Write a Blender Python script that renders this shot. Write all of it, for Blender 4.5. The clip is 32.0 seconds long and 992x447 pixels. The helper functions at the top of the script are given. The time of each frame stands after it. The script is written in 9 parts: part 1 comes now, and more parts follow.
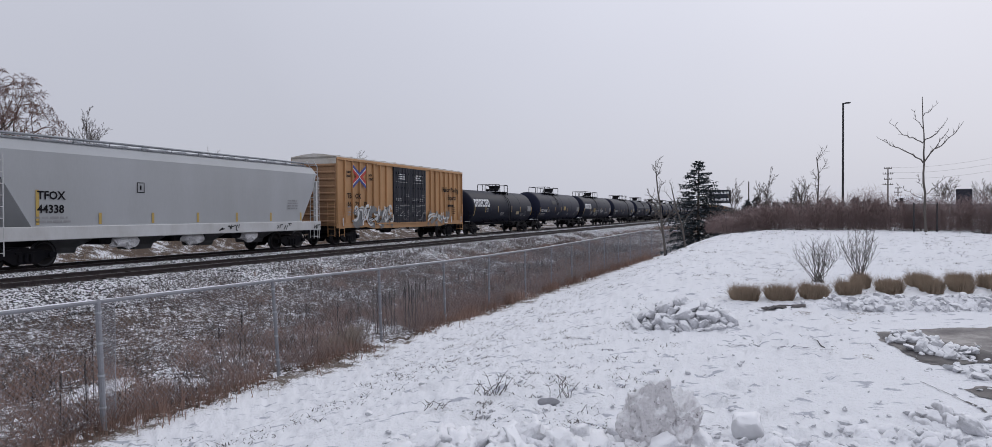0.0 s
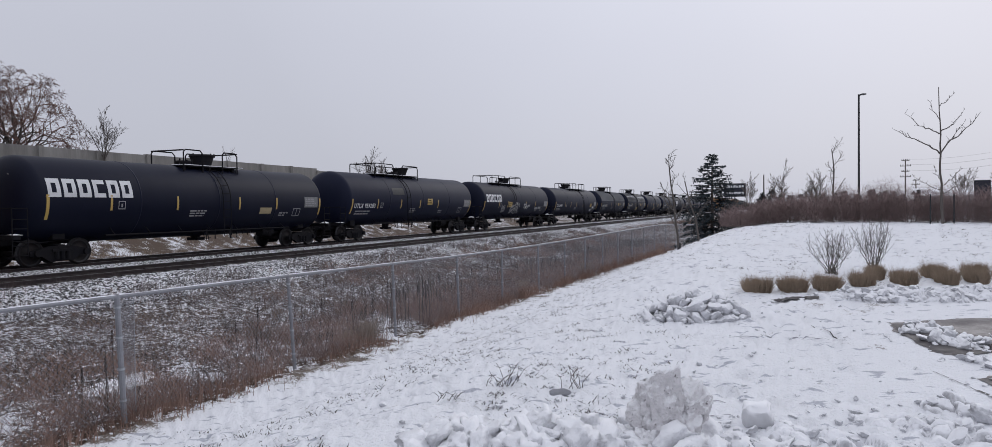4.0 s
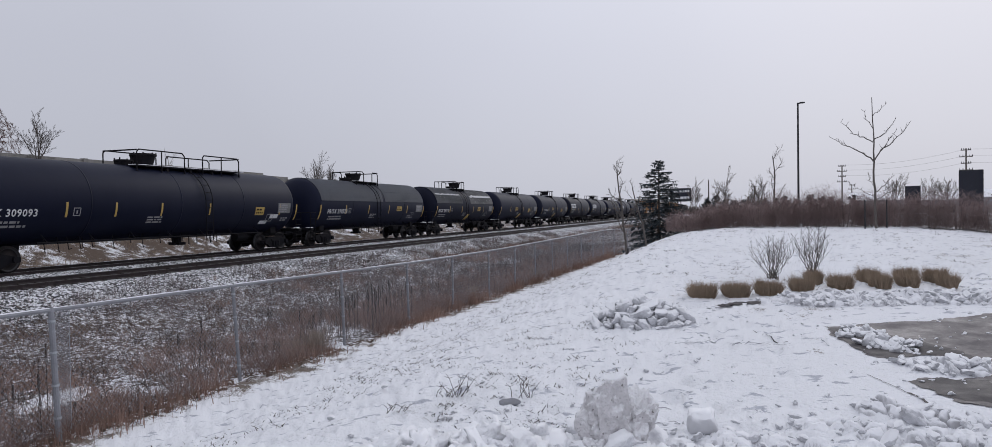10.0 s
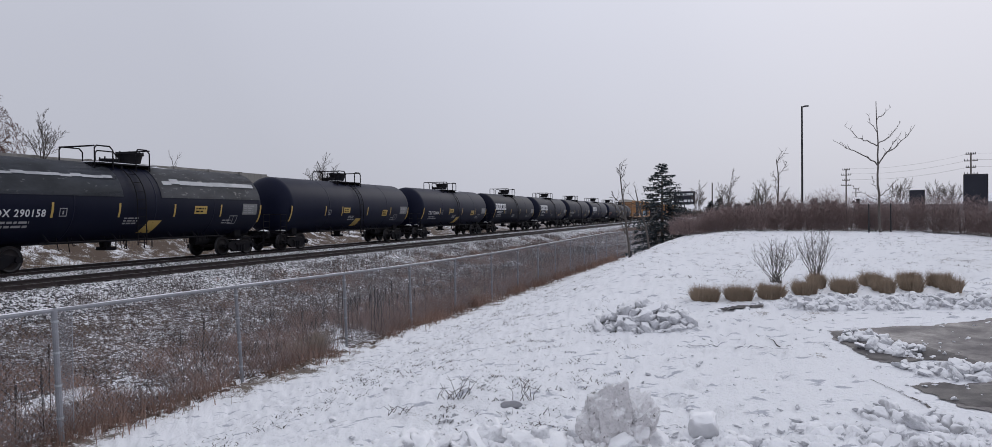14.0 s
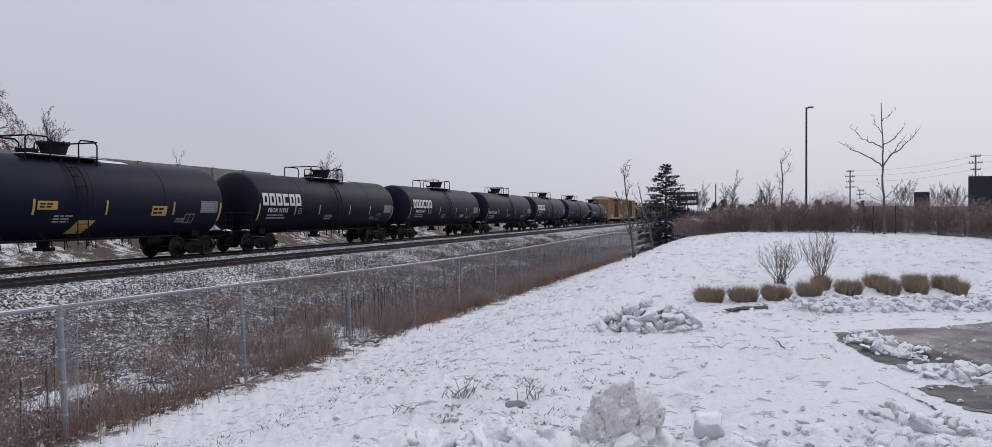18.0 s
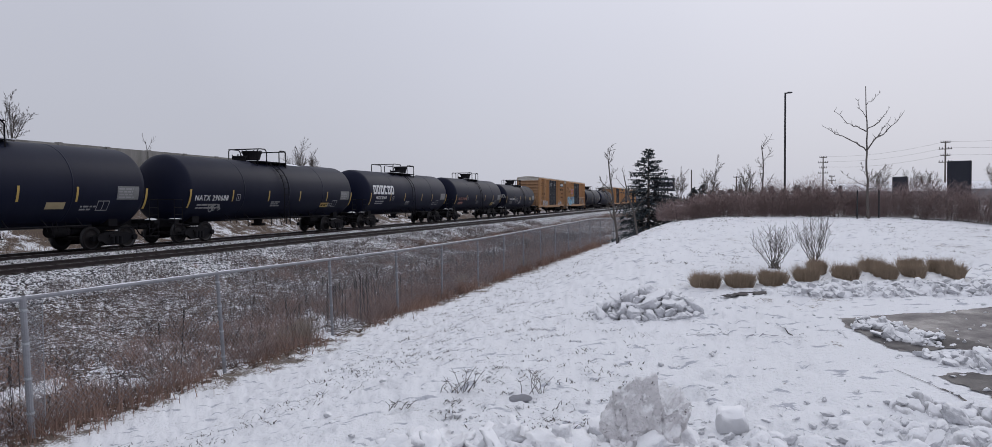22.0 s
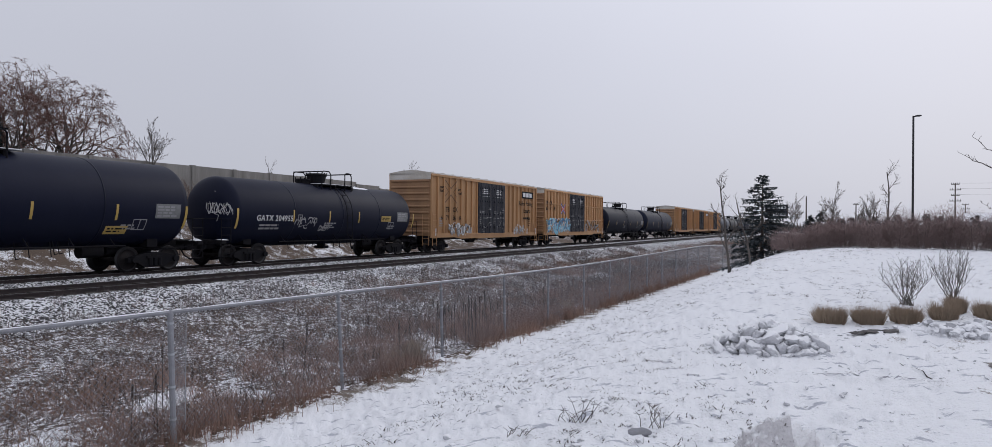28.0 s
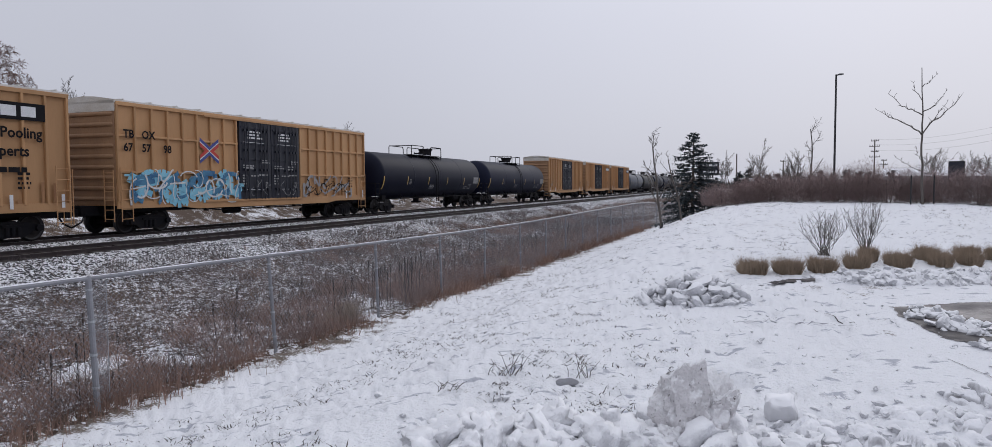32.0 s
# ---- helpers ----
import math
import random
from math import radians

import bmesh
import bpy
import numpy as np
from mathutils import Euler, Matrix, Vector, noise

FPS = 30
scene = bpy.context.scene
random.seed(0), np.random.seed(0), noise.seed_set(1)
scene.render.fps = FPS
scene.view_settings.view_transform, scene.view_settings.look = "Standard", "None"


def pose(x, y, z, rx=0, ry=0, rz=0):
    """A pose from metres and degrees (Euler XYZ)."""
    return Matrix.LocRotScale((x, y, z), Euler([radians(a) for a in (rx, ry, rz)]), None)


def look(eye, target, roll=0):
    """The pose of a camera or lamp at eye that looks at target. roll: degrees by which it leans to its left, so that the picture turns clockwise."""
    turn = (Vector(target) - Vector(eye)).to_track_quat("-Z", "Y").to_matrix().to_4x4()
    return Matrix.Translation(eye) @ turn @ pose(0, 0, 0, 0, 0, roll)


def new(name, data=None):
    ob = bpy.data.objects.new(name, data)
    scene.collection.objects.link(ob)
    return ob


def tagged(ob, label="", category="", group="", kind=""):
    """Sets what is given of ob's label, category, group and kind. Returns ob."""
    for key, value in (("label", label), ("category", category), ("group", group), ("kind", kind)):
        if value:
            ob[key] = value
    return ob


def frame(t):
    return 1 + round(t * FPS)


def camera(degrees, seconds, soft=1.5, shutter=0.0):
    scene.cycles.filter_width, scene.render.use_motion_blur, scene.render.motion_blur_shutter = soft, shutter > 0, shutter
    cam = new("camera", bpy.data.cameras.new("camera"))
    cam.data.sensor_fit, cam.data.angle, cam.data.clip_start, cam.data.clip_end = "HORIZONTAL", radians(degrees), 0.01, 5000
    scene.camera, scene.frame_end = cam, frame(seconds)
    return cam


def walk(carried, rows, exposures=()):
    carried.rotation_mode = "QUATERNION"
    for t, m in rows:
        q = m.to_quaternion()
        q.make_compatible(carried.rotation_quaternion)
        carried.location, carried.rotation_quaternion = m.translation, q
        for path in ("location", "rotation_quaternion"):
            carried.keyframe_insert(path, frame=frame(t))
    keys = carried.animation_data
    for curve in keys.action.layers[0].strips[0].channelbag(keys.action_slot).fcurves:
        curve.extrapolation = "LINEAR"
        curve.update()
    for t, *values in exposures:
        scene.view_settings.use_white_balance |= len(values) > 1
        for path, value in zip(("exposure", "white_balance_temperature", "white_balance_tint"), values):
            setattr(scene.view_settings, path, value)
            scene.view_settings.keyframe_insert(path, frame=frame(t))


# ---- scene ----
# ---- camera ----
cam = camera(69.25, 32.0, soft=0.6)
EYE = 1.6
PATH = [
    (0.0, 0.128, -0.104, 1.594, 89.17, 0.24, 0.53),
    (0.5, 0.18, -0.137, 1.578, 89.37, 1.33, 0.69),
    (1.0, 0.173, -0.152, 1.579, 89.69, 0.67, 1.16),
    (1.5, 0.163, -0.167, 1.573, 89.4, 0.48, 1.66),
    (2.0, 0.171, -0.148, 1.57, 88.95, -0.02, 0.58),
    (2.5, 0.166, -0.148, 1.56, 89.19, -0.03, 0.1),
    (4.5, 0.141, -0.17, 1.573, 88.621, 0.706, 2.775),
    (5.0, 0.051, -0.162, 1.581, 88.483, -0.282, 7.81),
    (5.5, 0.042, -0.232, 1.601, 90.548, -0.837, 21.775),
    (6.0, 0.034, -0.263, 1.61, 89.369, -0.2, 30.091),
    (6.5, 0.088, -0.306, 1.62, 89.303, -0.418, 34.706),
    (7.0, 0.186, -0.234, 1.585, 87.002, -0.904, 19.306),
    (7.5, 0.157, -0.133, 1.602, 87.903, -0.03, 1.935),
    (8.0, 0.159, -0.144, 1.616, 87.919, 0.384, -3.839),
    (8.5, 0.165, -0.155, 1.613, 88.308, -0.021, -3.651),
    (9.0, 0.174, -0.165, 1.614, 87.614, 1.029, -3.055),
    (9.5, 0.175, -0.178, 1.619, 89.309, 0.798, -2.538),
    (10.0, 0.167, -0.177, 1.624, 89.129, 0.802, -2.316),
    (10.5, 0.166, -0.178, 1.621, 88.146, 1.146, -2.145),
    (11.0, 0.174, -0.178, 1.628, 88.174, 1.198, -1.771),
    (11.5, 0.175, -0.175, 1.626, 88.57, 1.66, -1.995),
    (12.0, 0.18, -0.18, 1.632, 88.829, 2.29, -1.979),
    (12.5, 0.179, -0.19, 1.63, 89.809, 1.992, -1.8),
    (13.0, 0.193, -0.179, 1.625, 89.459, 1.546, -1.892),
    (13.5, 0.195, -0.188, 1.637, 89.347, 1.414, -2.706),
    (14.0, 0.177, -0.178, 1.626, 89.312, 0.554, -2.051),
    (14.5, 0.165, -0.167, 1.62, 88.802, 0.806, -1.41),
    (16.5, 0.161, -0.152, 1.625, 88.443, 0.667, -0.877),
    (17.0, 0.158, -0.167, 1.625, 88.936, 0.81, -1.238),
    (17.5, 0.163, -0.172, 1.629, 88.874, 0.716, -1.376),
    (18.0, 0.152, -0.173, 1.622, 89.293, 0.234, -1.818),
    (18.5, 0.144, -0.135, 1.626, 88.843, -1.084, -2.313),
    (19.0, 0.098, 0.004, 1.581, 86.127, -1.896, -0.504),
    (19.5, -0.083, 0.167, 1.57, 85.478, 1.492, -6.208),
    (19.7, -0.133, 0.16, 1.574, 85.414, -1.171, -8.384),
    (20.0, -0.115, 0.222, 1.592, 86.692, -1.874, -7.968),
    (20.5, -0.063, 0.259, 1.577, 87.748, -0.04, -5.212),
    (21.0, -0.054, 0.264, 1.579, 88.162, 0.064, -3.749),
    (21.5, -0.056, 0.271, 1.581, 88.603, 0.252, -3.66),
    (22.0, -0.061, 0.275, 1.578, 88.239, 0.41, -3.774),
    (22.5, -0.084, 0.262, 1.576, 88.71, -0.502, -2.595),
    (23.0, -0.291, 0.23, 1.581, 92.539, -2.948, 8.491),
    (23.5, -0.312, 0.223, 1.575, 89.895, -1.038, 19.11),
    (24.0, -0.275, 0.235, 1.568, 88.392, 0.034, 10.753),
    (24.5, -0.21, 0.232, 1.584, 88.418, -0.21, 1.881),
    (25.0, -0.198, 0.245, 1.583, 88.795, 0.079, -1.153),
    (25.5, -0.205, 0.229, 1.582, 88.897, -0.468, -1.285),
    (27.5, -0.192, 0.195, 1.607, 89.466, 0.066, -0.497),
    (28.0, -0.23, 0.2, 1.631, 90.093, -0.5, 4.3),
    (28.5, -0.248, 0.201, 1.619, 88.858, -2.196, 6.689),
    (29.0, -0.242, 0.211, 1.597, 88.584, -1.84, 7.812),
    (29.5, -0.202, 0.212, 1.611, 88.055, -0.813, 7.588),
    (30.0, -0.154, 0.229, 1.592, 86.728, -0.295, 6.649),
    (30.5, -0.127, 0.225, 1.605, 86.115, 0.046, 1.651),
    (31.0, -0.131, 0.208, 1.607, 87.711, 0.474, 0.237),
    (31.5, -0.108, 0.208, 1.604, 86.46, 0.41, -0.408),
    (32.0, -0.127, 0.211, 1.597, 86.961, 0.259, -0.534),
]

walk(cam, [(t, pose(x, y, z, a, b, c)) for t, x, y, z, a, b, c in PATH],
     [(0.0, 0.0), (4.7, 0.0), (5.5, 0.3), (6.9, 0.3), (7.8, 0.0), (14.0, -0.06), (18.0, 0.0), (21.0, -0.06), (22.7, -0.05), (23.6, 0.12), (24.1, 0.12), (25.0, 0.0), (32.0, 0.0)])

# ---- light: an overcast winter sky ----
world = bpy.data.worlds.new("sky")
scene.world = world
world.use_nodes = True
wn, wl = world.node_tree.nodes, world.node_tree.links
wn.clear()
w_out = wn.new("ShaderNodeOutputWorld")
w_bg = wn.new("ShaderNodeBackground")
w_sky = wn.new("ShaderNodeTexSky")
w_sky.sky_type, w_sky.sun_disc = "NISHITA", False
w_sky.sun_elevation, w_sky.sun_rotation = radians(32), radians(38)
w_sky.dust_density, w_sky.air_density, w_sky.ozone_density = 4.0, 1.0, 1.0
w_co = wn.new("ShaderNodeTexCoord")
w_sep = wn.new("ShaderNodeSeparateXYZ")
w_ramp = wn.new("ShaderNodeValToRGB")
w_ramp.color_ramp.elements[0].position, w_ramp.color_ramp.elements[0].color = 0.0, (0.52, 0.537, 0.618, 1)
w_ramp.color_ramp.elements[1].position, w_ramp.color_ramp.elements[1].color = 0.75, (0.75, 0.773, 0.875, 1)
w_el = w_ramp.color_ramp.elements.new(0.22)
w_el.color = (0.573, 0.59, 0.68, 1)
w_noise = wn.new("ShaderNodeTexNoise")
w_noise.inputs["Scale"].default_value, w_noise.inputs["Detail"].default_value = 1.6, 3.0
w_nr = wn.new("ShaderNodeMapRange")
w_nr.inputs["To Min"].default_value, w_nr.inputs["To Max"].default_value = 0.93, 1.07
w_dot = wn.new("ShaderNodeVectorMath")
w_dot.operation = "DOT_PRODUCT"
w_dot.inputs[1].default_value = (0.521, 0.667, 0.53)
w_glow = wn.new("ShaderNodeMapRange")
w_glow.inputs["From Min"].default_value, w_glow.inputs["From Max"].default_value = 0.55, 1.0
w_glow.inputs["To Min"].default_value, w_glow.inputs["To Max"].default_value = 0.97, 1.22
w_m1 = wn.new("ShaderNodeMath")
w_m1.operation = "MULTIPLY"
w_vm = wn.new("ShaderNodeVectorMath")
w_vm.operation = "SCALE"
w_mix = wn.new("ShaderNodeMix")
w_mix.data_type = "RGBA"
w_mix.inputs[0].default_value = 0.96
w_skys = wn.new("ShaderNodeVectorMath")
w_skys.operation = "SCALE"
w_skys.inputs["Scale"].default_value = 0.1
wl.new(w_co.outputs["Generated"], w_sep.inputs[0])
wl.new(w_sep.outputs["Z"], w_ramp.inputs[0])
wl.new(w_co.outputs["Generated"], w_noise.inputs["Vector"])
wl.new(w_noise.outputs[0], w_nr.inputs["Value"])
wl.new(w_co.outputs["Generated"], w_dot.inputs[0])
wl.new(w_dot.outputs["Value"], w_glow.inputs["Value"])
wl.new(w_nr.outputs[0], w_m1.inputs[0])
wl.new(w_glow.outputs[0], w_m1.inputs[1])
wl.new(w_ramp.outputs[0], w_vm.inputs[0])
wl.new(w_m1.outputs[0], w_vm.inputs["Scale"])
wl.new(w_sky.outputs[0], w_skys.inputs[0])
wl.new(w_skys.outputs[0], w_mix.inputs[6])
wl.new(w_vm.outputs[0], w_mix.inputs[7])
wl.new(w_mix.outputs[2], w_bg.inputs["Color"])
w_bg.inputs["Strength"].default_value = 1.0
wl.new(w_bg.outputs[0], w_out.inputs[0])
sun = new("sun", bpy.data.lights.new("sun", "SUN"))
sun.data.energy, sun.data.angle, sun.data.color = 0.35, radians(25), (1.0, 0.97, 0.93)
sun.matrix_world = look((0, 0, 30), (-0.521 * 9, -0.667 * 9, 30 - 0.53 * 9))
scene.view_settings.exposure = 0.0

# ---- materials ----
MATS = {}


def mat(name, col, rough=0.7, metal=0.0, col2=None, scale=6.0, fine=60.0, bump=0.15, dist=0.01, amount=0.5, stretch=(1, 1, 1), spec=0.4, rand=0.0, col3=None, c3at=0.62, grain=0.2):
    """A surface with two scales of variation: broad patches towards col2 and fine grain, with relief."""
    if name in MATS:
        return MATS[name]
    m = bpy.data.materials.new(name)
    MATS[name] = m
    m.use_nodes = True
    n, l = m.node_tree.nodes, m.node_tree.links
    b = n["Principled BSDF"]
    b.inputs["Roughness"].default_value, b.inputs["Metallic"].default_value = rough, metal
    b.inputs["Specular IOR Level"].default_value = spec
    col2 = col2 or tuple(c * 0.7 for c in col)
    tc = n.new("ShaderNodeTexCoord")
    mp = n.new("ShaderNodeMapping")
    mp.inputs["Scale"].default_value = stretch
    l.new(tc.outputs["Object"], mp.inputs[0])
    a = n.new("ShaderNodeTexNoise")
    a.inputs["Scale"].default_value, a.inputs["Detail"].default_value = scale, 5
    f = n.new("ShaderNodeTexNoise")
    f.inputs["Scale"].default_value, f.inputs["Detail"].default_value = fine, 3
    l.new(mp.outputs[0], a.inputs["Vector"])
    l.new(mp.outputs[0], f.inputs["Vector"])
    r = n.new("ShaderNodeMapRange")
    r.inputs["From Min"].default_value, r.inputs["From Max"].default_value = 0.35, 0.7
    r.inputs["To Max"].default_value = amount
    l.new(a.outputs[0], r.inputs["Value"])
    mx = n.new("ShaderNodeMix")
    mx.data_type = "RGBA"
    mx.inputs[6].default_value, mx.inputs[7].default_value = (*col, 1), (*col2, 1)
    l.new(r.outputs[0], mx.inputs[0])
    last = mx.outputs[2]
    if col3:
        r3 = n.new("ShaderNodeMapRange")
        r3.inputs["From Min"].default_value, r3.inputs["From Max"].default_value = c3at, c3at + 0.06
        l.new(f.outputs[0], r3.inputs["Value"])
        m3 = n.new("ShaderNodeMix")
        m3.data_type = "RGBA"
        m3.inputs[7].default_value = (*col3, 1)
        l.new(r3.outputs[0], m3.inputs[0])
        l.new(last, m3.inputs[6])
        last = m3.outputs[2]
    hs = n.new("ShaderNodeHueSaturation")
    fr = n.new("ShaderNodeMapRange")
    fr.inputs["To Min"].default_value, fr.inputs["To Max"].default_value = 1 - grain, 1 + grain
    l.new(f.outputs[0], fr.inputs["Value"])
    val = fr.outputs[0]
    if rand:
        oi = n.new("ShaderNodeObjectInfo")
        rr = n.new("ShaderNodeMapRange")
        rr.inputs["To Min"].default_value, rr.inputs["To Max"].default_value = 1 - rand, 1 + rand
        l.new(oi.outputs["Random"], rr.inputs["Value"])
        mm = n.new("ShaderNodeMath")
        mm.operation = "MULTIPLY"
        l.new(val, mm.inputs[0])
        l.new(rr.outputs[0], mm.inputs[1])
        val = mm.outputs[0]
    l.new(val, hs.inputs["Value"])
    l.new(last, hs.inputs["Color"])
    l.new(hs.outputs[0], b.inputs["Base Color"])
    if bump:
        bp = n.new("ShaderNodeBump")
        bp.inputs["Strength"].default_value, bp.inputs["Distance"].default_value = bump, dist
        ad = n.new("ShaderNodeMath")
        l.new(a.outputs[0], ad.inputs[0])
        l.new(f.outputs[0], ad.inputs[1])
        l.new(ad.outputs[0], bp.inputs["Height"])
        l.new(bp.outputs[0], b.inputs["Normal"])
    return m


BLACK = mat("black_tank_paint", (0.006, 0.008, 0.0225), 0.5, 0, (0.0105, 0.013, 0.029), 0.6, 14, 0.05, 0.01, 0.8, (1, 1, 0.5), 0.13, 0.2, grain=0.1)
PEELPALE = mat("bared_pale_metal", (0.42, 0.43, 0.46), 0.5, 0.1, (0.26, 0.27, 0.29), 2.5, 25, 0.05, 0.01, 0.9, (0.4, 1, 1))
PEELDARK = mat("peeling_dark_jacket", (0.085, 0.094, 0.115), 0.6, 0, (0.045, 0.05, 0.06), 1.3, 7, 0.1, 0.01, 1.0, (0.5, 1, 1), 0.3, 0, (0.19, 0.2, 0.22), 0.66)
PEELLIGHT = mat("peeling_grey_jacket", (0.14, 0.145, 0.16), 0.6, 0, (0.075, 0.078, 0.085), 1.3, 7, 0.1, 0.01, 1.0, (0.5, 1, 1), 0.3, 0, (0.3, 0.3, 0.3), 0.62)
REDDIM = mat("reddish_stencil", (0.42, 0.2, 0.16), 0.7, 0, (0.3, 0.16, 0.13), 3, 50, 0)
BLUEGRAF = mat("sprayed_deep_blue", (0.03, 0.13, 0.27), 0.55, 0, (0.08, 0.25, 0.38), 3, 30, 0, amount=0.9)
BLACK2 = mat("worn_tank_paint", (0.018, 0.019, 0.022), 0.55, 0, (0.035, 0.034, 0.034), 0.8, 12, 0.05, 0.01, 0.8, (1, 1, 0.4), 0.35, 0.2)
GREYTANK = mat("dusty_grey_tank", (0.1, 0.112, 0.14), 0.6, 0, (0.075, 0.084, 0.105), 0.7, 12, 0.05, 0.01, 0.7, (1, 1, 0.3))
UNDER = mat("underframe_black", (0.010, 0.010, 0.0135), 0.75, 0, (0.018, 0.016, 0.0165), 3, 40, 0.2, 0.01, 0.7, spec=0.1)
WHEEL = mat("wheel_steel", (0.014, 0.013, 0.0155), 0.6, 0.0, (0.027, 0.021, 0.02), 4, 40, 0.1, 0.01, 0.7, spec=0.15)
TREAD = mat("polished_tread", (0.045, 0.045, 0.05), 0.5, 0.5, (0.03, 0.028, 0.028), 8, 60, 0.02)
HOPGREY = mat("hopper_grey_paint", (0.42, 0.434, 0.455), 0.55, 0, (0.36, 0.37, 0.38), 0.7, 20, 0.03, 0.01, 0.7, (1, 1, 0.25), grain=0.04)
# Dirty hopper grey, darkened for shade under the car and inside its ends.
HOPDARK = mat("grimy_shaded_hopper_grey", (0.13, 0.13, 0.135), 0.8, 0, (0.06, 0.06, 0.062), 1.5, 20, 0.1, 0.01, 0.9)
HOPWHITE = mat("hopper_light_sill", (0.62, 0.63, 0.64), 0.6, 0, (0.45, 0.44, 0.43), 1.2, 20, 0.04, 0.01, 0.7, (1, 1, 0.5), grain=0.06)
YELLOW = mat("yellow_boxcar_paint", (0.5, 0.285, 0.14), 0.6, 0, (0.41, 0.23, 0.112), 0.8, 25, 0.05, 0.01, 0.8, (1, 1, 0.2), 0.3, 0.12, grain=0.07)
YELROOF = mat("weathered_roof_end", (0.62, 0.6, 0.57), 0.7, 0, (0.48, 0.43, 0.36), 1.5, 25, 0.05, 0.01, 0.8)
YELEND = mat("grimy_yellow_end", (0.34, 0.2, 0.11), 0.65, 0, (0.24, 0.14, 0.085), 1.2, 25, 0.06, 0.01, 0.8, (1, 1, 0.3), 0.3)
DOORBLACK = mat("door_black_paint", (0.012, 0.014, 0.025), 0.5, 0, (0.022, 0.024, 0.036), 1.5, 25, 0.05, 0.01, 0.6)
WHITEPAINT = mat("white_stencil", (0.72, 0.73, 0.75), 0.7, 0, (0.5, 0.5, 0.52), 3, 50, 0)
DIMPAINT = mat("faded_stencil", (0.33, 0.33, 0.34), 0.7, 0, (0.22, 0.22, 0.23), 4, 50, 0)
PANELGREY = mat("consolidated_stencil_panel", (0.22, 0.225, 0.23), 0.7, 0, (0.12, 0.12, 0.12), 5, 60, 0)
PLATE = mat("dirty_tan_plate", (0.42, 0.34, 0.2), 0.6, 0, (0.3, 0.25, 0.16), 5, 60, 0)
REFLECT = mat("reflective_yellow", (0.52, 0.36, 0.1), 0.4, 0, (0.44, 0.3, 0.1), 5, 60, 0)
BROWNMARK = mat("faded_brown_stencil", (0.13, 0.07, 0.04), 0.7, 0, (0.2, 0.11, 0.06), 6, 50, 0)
REDPAINT = mat("red_paint", (0.5, 0.05, 0.04), 0.6, 0, (0.4, 0.06, 0.05), 5, 50, 0)
BLUEPAINT = mat("blue_paint", (0.05, 0.07, 0.28), 0.6, 0, (0.06, 0.07, 0.2), 5, 50, 0)
CYANPAINT = mat("sprayed_light_blue", (0.16, 0.45, 0.62), 0.55, 0, (0.3, 0.6, 0.72), 3, 40, 0, amount=0.9)
SPRAYWHITE = mat("sprayed_white", (0.66, 0.66, 0.66), 0.6, 0, (0.45, 0.46, 0.45), 4, 40, 0)
SNOW = mat("snow_cap", (0.84, 0.85, 0.88), 0.85, 0, (0.78, 0.79, 0.83), 3, 60, 0.3, 0.02, 0.4)
SNOWLUMP = mat("ploughed_snow", (0.9, 0.91, 0.935), 0.85, 0, (0.83, 0.838, 0.865), 5, 26, 0.5, 0.04, 0.9, rand=0.04, col3=(0.5, 0.49, 0.49), c3at=0.76)
SNOWDIRTY = mat("dirty_frozen_snow", (0.84, 0.835, 0.85), 0.85, 0, (0.66, 0.645, 0.655), 4, 20, 0.7, 0.05, 0.9, rand=0.06, col3=(0.22, 0.205, 0.2), c3at=0.655)


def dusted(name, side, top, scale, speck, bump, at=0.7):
    """Dirty frozen snow, fresh snow on what faces up; shade painted on the sides."""
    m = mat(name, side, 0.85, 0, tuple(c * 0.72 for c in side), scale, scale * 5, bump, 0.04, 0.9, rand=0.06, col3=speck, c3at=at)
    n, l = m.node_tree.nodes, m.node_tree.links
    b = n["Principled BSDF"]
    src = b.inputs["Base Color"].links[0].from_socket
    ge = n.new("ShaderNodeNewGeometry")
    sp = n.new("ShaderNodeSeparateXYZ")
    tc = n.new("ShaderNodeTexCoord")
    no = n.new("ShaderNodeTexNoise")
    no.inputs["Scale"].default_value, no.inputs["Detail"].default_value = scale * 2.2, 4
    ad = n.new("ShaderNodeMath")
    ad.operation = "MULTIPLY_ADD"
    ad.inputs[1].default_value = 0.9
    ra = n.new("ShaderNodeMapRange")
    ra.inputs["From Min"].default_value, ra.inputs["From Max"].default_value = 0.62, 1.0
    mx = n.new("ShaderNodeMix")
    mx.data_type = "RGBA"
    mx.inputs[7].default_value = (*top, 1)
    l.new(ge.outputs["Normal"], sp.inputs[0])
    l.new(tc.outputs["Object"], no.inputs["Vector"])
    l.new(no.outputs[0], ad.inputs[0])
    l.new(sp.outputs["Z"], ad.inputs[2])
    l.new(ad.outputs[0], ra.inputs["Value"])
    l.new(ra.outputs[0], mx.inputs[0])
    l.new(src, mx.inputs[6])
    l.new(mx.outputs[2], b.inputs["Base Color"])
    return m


# Besides dirt, the grey side tones stand in for shade on the lumps.
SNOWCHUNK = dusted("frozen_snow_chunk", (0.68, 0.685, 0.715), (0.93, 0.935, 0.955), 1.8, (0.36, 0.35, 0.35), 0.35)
SNOWMOUND = dusted("dirty_shaded_mound_snow", (0.52, 0.52, 0.54), (0.91, 0.915, 0.94), 5.0, (0.24, 0.23, 0.23), 0.6)
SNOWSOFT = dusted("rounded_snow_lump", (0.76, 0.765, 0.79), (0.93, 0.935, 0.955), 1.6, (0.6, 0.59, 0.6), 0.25)
